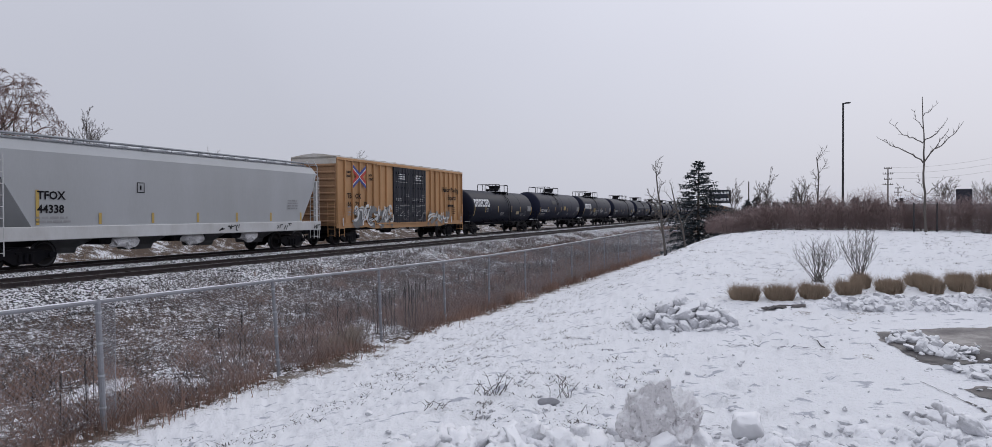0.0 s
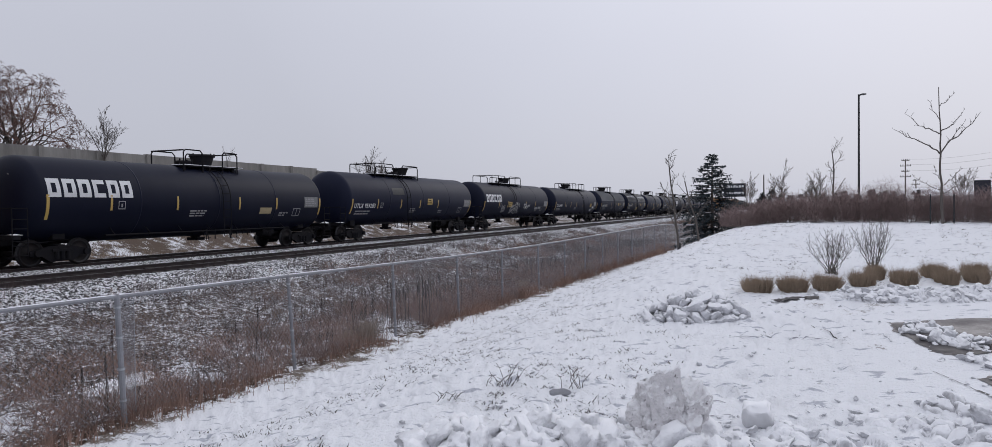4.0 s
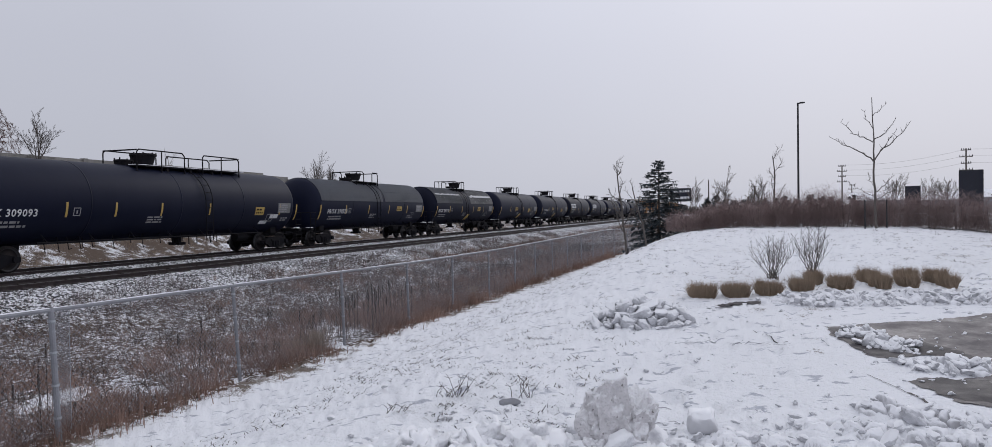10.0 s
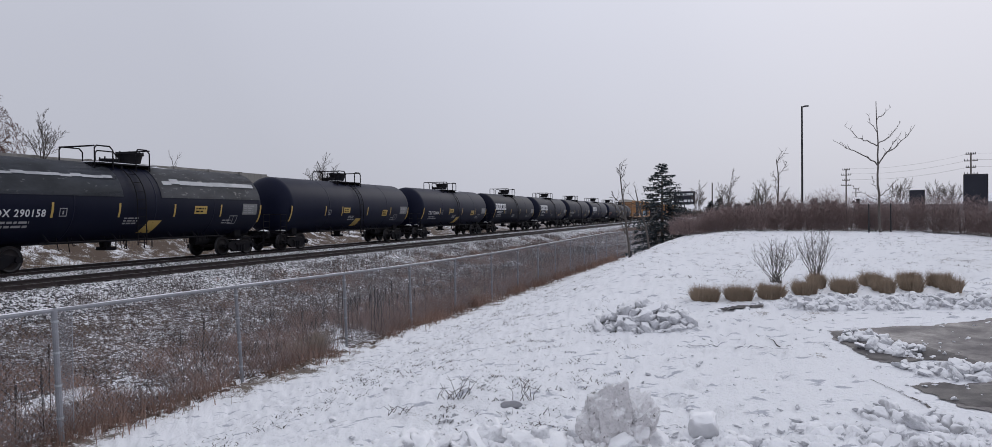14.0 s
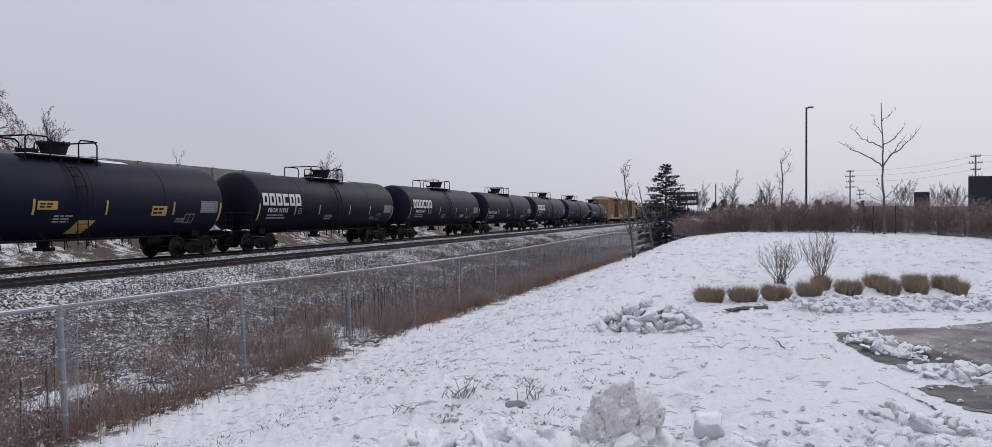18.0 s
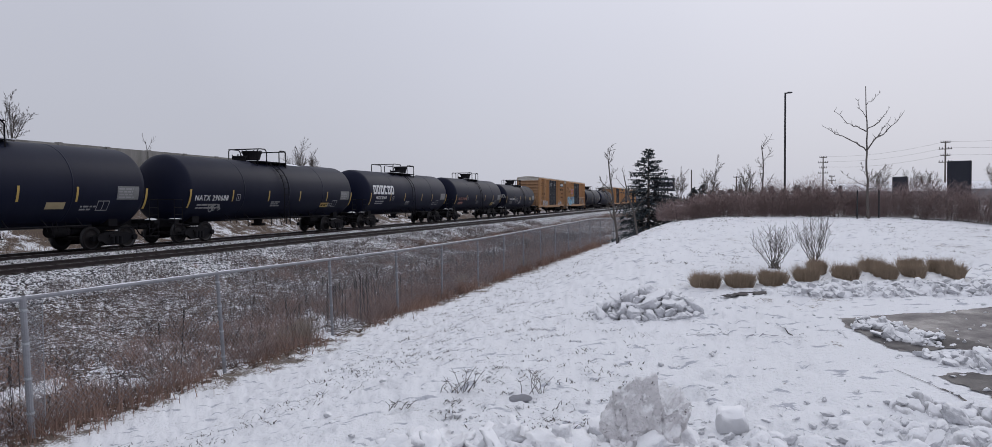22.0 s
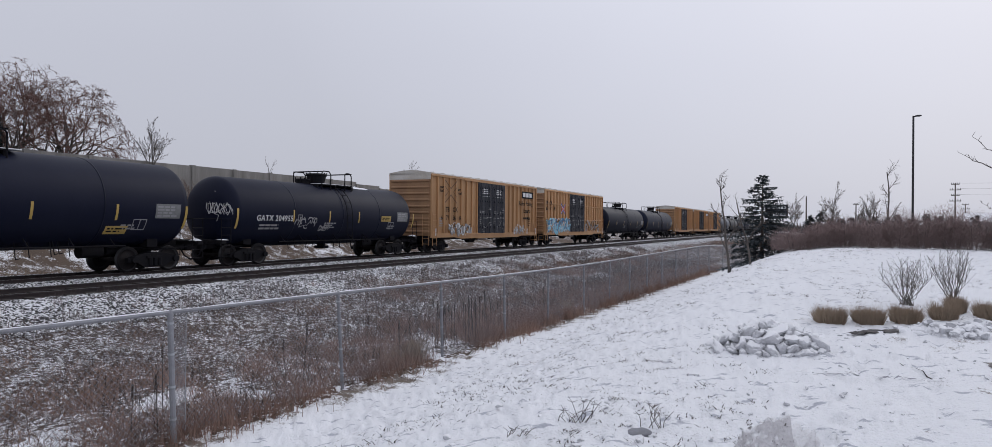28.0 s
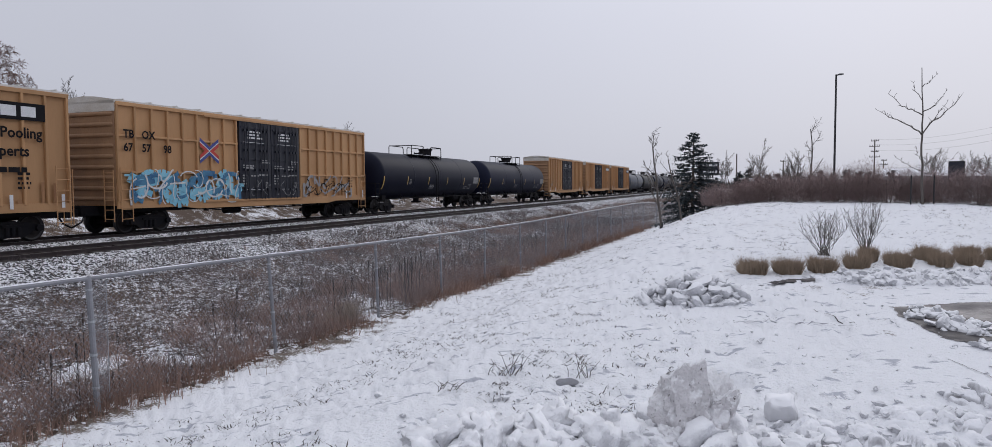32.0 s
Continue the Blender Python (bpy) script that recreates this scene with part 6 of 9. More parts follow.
def bare_tree(name, x, y, h, seed, label, spec=None, material=TWIG, trunk_r=0.1, z=None, trunks=1, dry=0.0, lean=0.3):
    sp = dict(levels=3, kids=(1.6, 1.5, 1.4, 1.0), bends=5, wander=0.16, rise=0.05, angle=0.75, ratio=0.55, thin=0.012, bare=0.25)
    sp.update(spec or {})
    rnd = random.Random(seed)
    z = ground_z(x, y) - 0.1 if z is None else z
    t = empty(name, pose(x, y, z), label, "tree")
    segs, tips = [], []
    for k in range(trunks):
        d = Vector((lean * math.cos(k * 2.4 + 0.5) * (0.25 + 0.75 * k / trunks), lean * math.sin(k * 2.4 + 0.5) * (0.25 + 0.75 * k / trunks), 1)).normalized() if trunks > 1 else Vector((0, 0, 1))
        grow(segs, rnd, Vector((0, 0, 0)), d, h * 0.72, trunk_r, 0, sp, tips)
    top = max(s[5] for s in segs)
    f = h / top
    segs = [(a * f, b * f, c * f, d * f, e * f, g * f, r, r2) for a, b, c, d, e, g, r, r2 in segs]
    big = [s for s in segs if s[6] > sp["thin"] * 1.9]
    small = [s for s in segs if s[6] <= sp["thin"] * 1.9]
    sticks("trunk", big, BARK if material is TWIG else material, t, "", "", 6)
    sticks("crown", small, material, t, "bare twigs", "stuff")
    if dry:
        rows = []
        for q in tips:
            if rnd.random() < dry:
                rows.append((q[0] * f, q[1] * f, q[2] * f, rnd.uniform(-0.08, 0.08), rnd.uniform(-0.08, 0.08), rnd.uniform(-0.15, 0.02), 0.07, rnd.uniform(0, 6)))
        if rows:
            blades("dry_leaves", rows, REDTWIG, t, "a few brown leaves still hanging", "stuff")
    return t


def fork_tree(name, x, y, h, width, seed, label, limbs=9, spread=1.1, split=0.36, levels=6, ratio=0.8, material=TWIG, trunk_r=0.09, wander=0.1, droop=0.0, fork=0.12, thin=0.008, z=None, dry=0.0, bud=0, twig=0.55):
    """A tree that forks in two again and again into a dome of fine twigs."""
    rnd = random.Random(seed)
    z = ground_z(x, y) - 0.1 if z is None else z
    t = empty(name, pose(x, y, z), label, "tree")
    big, small, tips = [], [], []

    def jog(d, k):
        return (d + Vector((rnd.gauss(0, k), rnd.gauss(0, k), rnd.gauss(0, k)))).normalized()

    def limb(p, d, L, r, lv):
        for k in range(2):
            d = jog(d, wander)
            if lv > 1:
                d = (d + Vector((0, 0, 0.05 - droop * lv))).normalized()
            q = p + d * L * 0.5
            (big if lv < 2 else small).append([*p, *q, r * (1 - 0.2 * k), r * (0.8 - 0.2 * k)])
            if lv >= 2:
                for _ in range(2 if lv < 4 else 3):
                    e = jog(d, twig)
                    small.append([*q, *(q + e * L * rnd.uniform(0.3, 0.8)), max(thin * 0.75, r * 0.4), thin * 0.5])
            p = q
        if lv == levels:
            tips.append(tuple(p))
            return
        ax = d.orthogonal().normalized()
        ax.rotate(Matrix.Rotation(rnd.uniform(0, math.tau), 3, d))
        for sg in (-1, 1):
            a = sg * split * rnd.uniform(0.5, 1.3)
            limb(p, (d * math.cos(a) + ax * math.sin(a)).normalized(), L * ratio * rnd.uniform(0.75, 1.1), max(thin, r * 0.6), lv + 1)

    base = Vector((0, 0, h * fork))
    big.append([0, 0, 0, *base, trunk_r * 1.3, trunk_r])
    L0 = h / sum(ratio ** k for k in range(levels + 1))
    for k in range(limbs):
        th = spread * math.sqrt((k + 0.3) / limbs)
        ph = k * 2.4 + rnd.uniform(-0.4, 0.4)
        limb(base * rnd.uniform(0.6, 1.0), Vector((math.sin(th) * math.cos(ph), math.sin(th) * math.sin(ph), math.cos(th))), L0 * rnd.uniform(0.85, 1.1), trunk_r * 0.55, 0)
    every = big + small
    zs = sorted(s[5] for s in every)
    top = zs[int(len(zs) * 0.99)]
    ws = sorted(abs(s[3]) for s in every)
    fx, fz = width / 2 / max(0.1, ws[int(len(ws) * 0.97)]), h / top

    def crown(x, y, z):
        """Draws the outer twigs in to an uneven dome."""
        c = Vector((x / width * 2, y / width * 2, (z - h * 0.35) / (h * 0.65)))
        e = c.length
        if e > 0.75 and c.z > -0.3:
            u = c / e
            lim = 0.42 + 0.3 * noise.noise(u * 1.7 + Vector((seed, 0, 0)))
            c = u * (0.75 + lim * (1 - math.exp(-(e - 0.75) / max(0.1, lim))))
        return [c.x * width / 2, c.y * width / 2, c.z * h * 0.65 + h * 0.35]

    for s in every:
        for i in (0, 1, 3, 4):
            s[i] *= fx
        s[2] *= fz
        s[5] *= fz
        for i in (0, 3):
            s[i:i + 3] = crown(s[i], s[i + 1], s[i + 2])
    sticks("trunk", big, BARK, t, "", "", 6)
    sticks("crown", small, material, t, "bare twigs", "stuff")
    if dry:
        rows = [(*crown(q[0] * fx, q[1] * fx, q[2] * fz), rnd.uniform(-0.1, 0.1), rnd.uniform(-0.1, 0.1), rnd.uniform(-0.16, 0.04), 0.08, rnd.uniform(0, 6)) for q in tips if rnd.random() < dry]
        blades("dry_leaf_mass", rows, REDTWIG, t, "a few brown leaves still hanging", "stuff")
    return t


def fan_tree(name, x, y, h, width, seed, label, stems=14, fork=0.04, spread=1.15, trunk_r=0.12, curl=0.03, twigs=2, thin=0.008, buds=0.0, material=TWIG, rise=0.25, z=None):
    """A bare tree of straight stems that fan out of one base, each with finer straight shoots."""
    rnd = random.Random(seed)
    z = ground_z(x, y) - 0.1 if z is None else z
    t = empty(name, pose(x, y, z), label, "tree")
    big, small, tips = [], [], []
    base = Vector((0, 0, h * fork))
    big.append((0, 0, -0.1, *base, trunk_r * 1.3, trunk_r))

    def shoot(p, d, L, r, lv):
        n = 7 if lv == 0 else 3
        for k in range(n):
            d = (d + Vector((rnd.gauss(0, curl), rnd.gauss(0, curl), rnd.gauss(0, curl) + rise * 0.1))).normalized()
            q = p + d * L / n
            r1 = max(thin * 0.6, r * (1 - 0.62 / n))
            (big if r > thin * 2.4 else small).append((*p, *q, r, r1))
            p, r = q, r1
            f = (k + 1) / n
            if lv < 3 and (lv or f > 0.3):
                for _ in range(twigs if lv == 0 else 2 if lv < 2 else 1 + (rnd.random() < 0.5)):
                    ax = d.orthogonal().normalized()
                    ax.rotate(Matrix.Rotation(rnd.uniform(0, math.tau), 3, d))
                    a = rnd.uniform(0.3, 0.75)
                    nd = (d * math.cos(a) + ax * math.sin(a)).normalized()
                    shoot(p, nd, L * rnd.uniform(0.3, 0.5) * (1.1 - 0.45 * f), max(thin, r * 0.55), lv + 1)
        tips.append(tuple(p))

    for k in range(stems):
        th = spread * math.sqrt((k + 0.2) / stems) * rnd.uniform(0.85, 1.1)
        ph = k * 2.4 + rnd.uniform(-0.5, 0.5)
        d = Vector((math.sin(th) * math.cos(ph), math.sin(th) * math.sin(ph), math.cos(th)))
        # reach of the dome in that direction
        reach = 1 / math.sqrt((math.sin(th) / (width / 2)) ** 2 + (math.cos(th) / (h * (1 - fork))) ** 2)
        shoot(base * rnd.uniform(0.5, 1.0), d, reach * rnd.uniform(0.72, 0.82), trunk_r * rnd.uniform(0.4, 0.6), 0)
    sticks("trunk", big, BARK, t, "", "", 6)
    sticks("crown", small, material, t, "bare twigs", "stuff")
    if buds:
        rows = [(*q, rnd.uniform(-0.1, 0.1), rnd.uniform(-0.1, 0.1), rnd.uniform(-0.12, 0.06), 0.08, rnd.uniform(0, 6)) for q in tips if rnd.random() < buds]
        blades("dry_leaf_mass", rows, material, t, "a few brown leaves still hanging", "stuff")
    return t


def spruce(name, x, y, h, w, seed, label, z=None, ragged=0.25, needle=0.11, full=0.8):
    rnd = random.Random(seed)
    z = ground_z(x, y) - 0.1 if z is None else z
    t = empty(name, pose(x, y, z), label, "tree")
    sticks("trunk", [(0, 0, 0, 0, 0, h * 0.97, 0.025 * h, 0.01)], BARK, t, "", "", 8)
    rows, twigs = [], []
    nl = max(12, int(h * 1.15 / needle))
    for k in range(nl):
        f = (k + 0.5) / nl
        zz = h * (0.02 + 0.95 * f)
        reach = w / 2 * (1 - f) ** full * (1 + rnd.uniform(-ragged, ragged)) + 0.05 * w
        nb = int(6 + 8 * (1 - f))
        for j in range(nb):
            a = rnd.uniform(0, math.tau)
            rr = reach * rnd.uniform(0.7, 1.15)
            drop = (0.12 - 0.34 * (1 - f)) * rr + rnd.uniform(-0.4, 0.6) * needle
            e = (rr * math.cos(a), rr * math.sin(a), zz + drop)
            twigs.append((0, 0, zz, *e, 0.1 * needle, 0.04 * needle))
            for i in range(int(7 + 3.2 * rr / needle)):
                u = rnd.uniform(0.2, 1.0)
                c = (e[0] * u, e[1] * u, zz + drop * u)
                b = a + rnd.choice((-1, 1)) * rnd.uniform(0.2, 1.1)
                L = needle * rnd.uniform(0.7, 1.5)
                rows.append((*c, math.cos(b) * L, math.sin(b) * L, rnd.uniform(-0.5, 0.35) * L, L * rnd.uniform(0.35, 0.6), b + 1.57 + rnd.uniform(-0.6, 0.6)))
                if i % 3 == 0:
                    rows.append((*c, math.cos(b) * L * 0.4, math.sin(b) * L * 0.4, rnd.uniform(-0.9, -0.3) * L, L * 0.4, rnd.uniform(0, 6.3)))
    sticks("branch_mass", twigs, BARK, t, "", "stuff")
    blades("needle_mass", rows, NEEDLE, t, "dark bluish needles", "stuff")
    return t


def far_trees():
    R = EYE
    x, y, _ = polar(-57.4, 52)
    fan_tree("tree", x, y, 8.3, 14.2, 11, "broad many-stemmed bare tree behind the concrete wall", 40, 0.05, 1.3, 0.12, 0.022, 3, 0.0085)
    x, y, _ = polar(-45.3, 56)
    fan_tree("tree", x, y, 9.4, 7.0, 12, "tall bare tree with fine upright twigs", 15, 0.28, 1.0, 0.15, 0.07, 3, 0.0095, buds=0.3)
    x, y, _ = polar(-48.4, 60)
    fan_tree("tree", x, y, 9.3, 4.4, 13, "slim bare tree beside the dark conifer", 9, 0.3, 0.75, 0.12, 0.07, 3, 0.0095, buds=0.3)
    x, y, _ = polar(-50.4, 58)
    spruce("conifer", x, y, 8.1, 8.4, 14, "dark green conifer behind the concrete wall", ragged=0.08, needle=0.2, full=1.0)
    x, y, _ = polar(-41.7, 53)
    fork_tree("tree", x, y, 6.5, 6.0, 15, "reddish bare tree with drooping twigs", 11, 1.0, 0.42, 6, material=REDTWIG, trunk_r=0.12, wander=0.16, droop=0.015, thin=0.012, dry=0.2)
    x, y, _ = polar(-35.6, 51)
    fork_tree("willow_tree", x, y, 6.9, 8.2, 17, "spreading curly willow with reddish brown twigs", 19, 1.1, 0.48, 6, material=REDTWIG, trunk_r=0.16, wander=0.26, droop=0.03, thin=0.0095, dry=0.25, fork=0.18)
    x, y, _ = polar(-38.5, 50)
    fork_tree("willow_tree", x, y, 7.3, 6.6, 18, "spreading curly willow with reddish brown twigs", 21, 1.15, 0.48, 6, material=REDTWIG, trunk_r=0.16, wander=0.26, droop=0.025, thin=0.0095, dry=0.25, fork=0.2)
    for a in (-42.9, -39.3, -40.2):
        x, y, _ = polar(a, 48)
        spruce("cypress", x, y, 4.0 if a > -42 else 4.3, 1.1, int(-a * 7), "narrow dark evergreen shrub behind the wall", ragged=0.1, needle=0.2)
    x, y, _ = polar(-30.1, 49)
    fan_tree("sapling", x, y, 5.0, 3.2, 21, "thin bare sapling behind the concrete wall", 7, 0.3, 0.75, 0.06, 0.05)
    for a, r, h, sd in ((-11.7, 80, 5.4, 22), (-10.6, 83, 4.5, 23)):
        x, y, _ = polar(a, r)
        fan_tree("tree", x, y, h, 3.4, sd, "distant bare tree beyond the tracks", 6, 0.15, 0.6, 0.08, 0.04, thin=0.011)
    x, y, _ = polar(-22.0, 60)
    bare_tree("sapling", x, y, 3.5, 24, "thin bare sapling behind the concrete wall", dict(levels=2, kids=(1.6, 1.4), angle=0.6, ratio=0.4, thin=0.012), TWIG, 0.04)
    x, y, _ = polar(-65.5, 50)
    bare_tree("sapling", x, y, 4.5, 25, "thin bare sapling behind the concrete wall", dict(levels=2, kids=(1.6, 1.6), angle=0.7, ratio=0.4, thin=0.012), TWIG, 0.05)


far_trees()


def lawn_trees():
    # pruned shade tree on the crest
    x, y, _ = polar(30.71, 25.4)
    z = ground_z(x, y) - 0.1
    t = empty("young_tree", pose(x, y, z), "young bare tree with upswept limbs on the snowy crest", "tree")
    rnd = random.Random(4)
    R3 = math.radians(30)

    def branch(nm, pts, r0, twig):
        """A limb through (across, depth, height) points, with short shoots along it."""
        segs, ps = [], [Vector((0.84 * u * math.cos(R3) + v * math.sin(R3), v * math.cos(R3) - 0.84 * u * math.sin(R3), w * 0.92)) for u, v, w in pts]
        fine = [a.lerp(b, k / 3) for a, b in zip(ps, ps[1:]) for k in range(3)] + ps[-1:]
        fine = [p + (Vector((rnd.gauss(0, 0.018), rnd.gauss(0, 0.018), rnd.gauss(0, 0.018))) if 0 < i else Vector()) for i, p in enumerate(fine)]
        n = len(fine) - 1
        for i in range(n):
            segs.append((*fine[i], *fine[i + 1], r0 * 0.8 * (1 - 0.75 * i / n), r0 * 0.8 * (1 - 0.75 * (i + 1) / n)))
            if twig and i > 0:
                for _ in range(1 + (rnd.random() < 0.6)):
                    d = (fine[i + 1] - fine[i]).normalized() * 0.5 + Vector((rnd.gauss(0, 0.5), rnd.gauss(0, 0.5), rnd.uniform(-0.1, 0.9)))
                    e = fine[i + 1] + d.normalized() * twig * rnd.uniform(0.3, 0.85)
                    m = fine[i + 1].lerp(e, 0.55) + Vector((0, 0, rnd.uniform(-0.02, 0.03)))
                    segs.append((*fine[i + 1], *m, 0.007, 0.0055))
                    segs.append((*m, *e, 0.0055, 0.003))
        sticks(nm, segs, BARK, t, "", "", 6 if nm == "trunk" else 5)

    branch("trunk", [(0.02, 0, 0), (-0.05, 0, 1.4), (-0.08, 0, 2.4), (-0.07, 0, 3.4), (-0.11, 0, 4.58)], 0.05, 0.0)
    branch("limb", [(-0.08, 0, 2.4), (-0.4, 0.1, 2.68), (-0.9, 0.25, 2.95), (-1.1, 0.3, 3.05), (-1.5, 0.4, 3.3)], 0.028, 0.22)
    branch("limb", [(-0.07, 0, 2.38), (0.2, -0.15, 2.8), (0.55, -0.3, 3.0), (0.8, -0.4, 3.2), (1.05, -0.5, 3.48)], 0.028, 0.26)
    branch("limb", [(0.1, -0.08, 2.65), (0.4, -0.05, 3.05), (0.7, 0.1, 3.4)], 0.016, 0.2)
    branch("limb", [(-0.08, 0, 3.05), (-0.4, -0.2, 3.2), (-0.7, -0.3, 3.35), (-1.15, -0.4, 3.75)], 0.024, 0.2)
    branch("limb", [(-0.07, 0, 3.1), (0.25, 0.2, 3.3), (0.45, 0.3, 3.5), (0.65, 0.4, 3.8)], 0.022, 0.2)
    branch("limb", [(-0.07, 0, 3.5), (-0.25, 0.2, 3.85), (-0.42, 0.25, 4.2)], 0.016, 0.16)
    branch("limb", [(-0.08, 0, 3.95), (0.12, -0.15, 4.1), (0.34, -0.2, 4.3)], 0.014, 0.14)
    branch("limb", [(-0.02, 0, 1.35), (0.3, 0.2, 1.6), (0.58, 0.3, 1.92)], 0.016, 0.12)
    branch("limb", [(-0.05, 0, 1.55), (-0.2, -0.2, 1.75), (-0.25, -0.25, 1.95)], 0.012, 0.1)
    branch("limb", [(0.0, 0, 1.1), (0.5, 0.3, 1.35), (1.05, 0.5, 1.75)], 0.014, 0.16)
    branch("limb", [(-0.02, 0, 1.2), (-0.5, -0.3, 1.4), (-0.85, -0.4, 1.65)], 0.012, 0.14)
    for o in (-0.35, 0.35):
        bm = bmesh.new()
        rod(bm, (o, 0, 0), (o, 0, 1.0), 0.025, 0.02, 6)
        part("stake", bm, DARKMETAL, t)
    # sapling and stub by the conifer
    x, y, _ = polar(13.1, 24.5)
    t = bare_tree("sapling", x, y, 3.45, 31, "thin leaning sapling at the end of the fence", dict(levels=3, kids=(2.2, 1.3, 0.8), angle=0.8, ratio=0.34, thin=0.007, bare=0.35, wander=0.1), BARK, 0.045)
    bm = bmesh.new()
    rod(bm, (0, 0, 0.0), (0, 0, 0.3), 0.06, 0.06, 8)
    part("trunk_guard", bm, DARKMETAL, t)
    x, y, _ = polar(14.6, 24.3)
    bare_tree("sapling", x, y, 2.35, 32, "thin bare sapling beside the conifer", dict(levels=2, kids=(1.8, 1.2), angle=0.7, ratio=0.33, thin=0.006, bare=0.3), BARK, 0.036)
    x, y, _ = polar(15.5, 29.5)
    spruce("conifer", x, y, 3.4, 2.9, 33, "dark spruce at the end of the snowy slope", ragged=0.3, needle=0.1, full=0.8)
    # bare trees behind the hedge
    for a, r, h, sd, w in ((20.2, 36, 2.9, 41, 0.9), (22.8, 37, 2.7, 43, 0.8), (17.95, 60, 3.5, 44, 1.3), (22.3, 37, 2.2, 45, 0.7), (31.6, 60, 3.4, 47, 2.0), (33.6, 70, 3.4, 48, 2.4), (34.6, 70, 3.2, 49, 2.2), (38.4, 60, 3.2, 50, 2.0)):
        x, y, _ = polar(a, r)
        fan_tree("tree", x, y, h, w * 1.25, sd, "slender bare tree behind the russet hedge" if r < 40 else "distant bare tree beyond the hedge", 6, 0.2, 0.45, 0.03, 0.025, thin=0.006 if r < 40 else 0.009, z=EYE - 0.7)
    x, y, _ = polar(23.75, 36)
    bare_tree("tree", x, y, 3.75, 42, "slender bare tree behind the russet hedge", dict(levels=2, kids=(2.3, 1.6, 1.2), angle=1.0, ratio=0.33, thin=0.009, bare=0.15, wander=0.1), TWIG, 0.045, z=EYE - 0.7)
    # staked trees by the car park
    for az, r, h, sd, stakes in ((41.15, 17.9, 4.4, 51, ((-0.42, -0.9, 1.45),)), (40.83, 23.8, 5.2, 52, ((0.5, 0.9, 1.25), (-0.6, -0.3, 1.3)))):
        x, y, _ = polar(az, r)
        t = bare_tree("young_tree", x, y, h, sd, "staked young bare tree beside the car park", dict(levels=2, kids=(2.2, 1.6), angle=0.75, ratio=0.34, thin=0.006, bare=0.3, wander=0.08), BARK, 0.045)
        for o, e, hh in stakes:
            bm = bmesh.new()
            ca, sa = math.cos(radians(az)), math.sin(radians(az))
            px, py = o * ca + e * sa, -o * sa + e * ca
            rod(bm, (px, py, -0.05), (px - 0.03, py, hh), 0.022, 0.02, 6)
            part("stake", bm, DARKMETAL, t)
        bm = bmesh.new()
        rod(bm, (0, 0, 0.02), (0, 0, 0.45), 0.06, 0.055, 10)
        part("trunk_guard", bm, DARKMETAL, t, "dark guard round the trunk")


lawn_trees()


# ---- hedge, bushes and ornamental grass ----
def make_hedge():
    rnd = random.Random(8)
    k = 0
    a = 17.7
    while a < 47:
        r = 27.6 - 0.04 * (a - 17) + rnd.uniform(-0.2, 0.2)
        if a > 34:
            r -= 0.1 * (a - 34)
        w = rnd.uniform(1.0, 1.5)
        top = lerp_list([(17, 0.12), (18.5, 0.45), (24, 0.72), (28, 0.8), (32, 0.74), (38, 0.56), (47, 0.35)], a) + rnd.uniform(-0.2, 0.18)
        x, y, _ = polar(a, r)
        z = ground_z(x, y)
        h = EYE + top - z
        hd = empty("hedge_bush", pose(x, y, z), "bare russet hedge bush along the snowy crest", "bush", "bushes of the hedge")
        rows, segs = [], []
        for j in range(6500):
            ang, rr = rnd.uniform(0, math.tau), 0.75 * math.sqrt(rnd.random())
            bx, by = rr * math.cos(ang) * w * 0.7, rr * math.sin(ang) * 1.1
            hh = h * rnd.uniform(0.45, 1.04) * (1 - 0.25 * (rr / 0.75) ** 2)
            z0 = rnd.uniform(0.0, 0.93) * hh
            L = rnd.uniform(0.12, 0.34)
            g = rnd.uniform(0, math.tau)
            tilt = rnd.uniform(0.3, 1.5)
            tx, ty = math.cos(g) * L * tilt, math.sin(g) * L * tilt
            rows.append((bx, by, z0, tx, ty, L * rnd.uniform(0.1, 0.8), rnd.uniform(0.006, 0.012), rnd.uniform(0, 6.3)))
        blades("twig_mass", rows, HEDGE, hd, "", "stuff")
        for j in range(7):
            bx, by = rnd.uniform(-0.4, 0.4), rnd.uniform(-0.4, 0.4)
            segs.append((bx * 0.4, by * 0.4, -0.05, bx, by, h * 0.6, 0.018, 0.008))
        sticks("stem_mass", segs, BARK, hd, "", "stuff")
        a += math.degrees(w * 0.62 / r)
        k += 1


make_hedge()


def far_evergreens():
    """A dark low row of evergreens that shows over the hedge."""
    rnd = random.Random(19)
    for k in range(15):
        a = 18.9 + k * 0.72 + rnd.uniform(-0.2, 0.2)
        x, y, _ = polar(a, 44 + rnd.uniform(-1, 1))
        h = 1.45 + rnd.uniform(-0.25, 0.25)
        spruce("evergreen_shrub", x, y, h, 1.3, 100 + k, "dark evergreen shrub behind the hedge", EYE - 0.75, 0.3, 0.16)


far_evergreens()


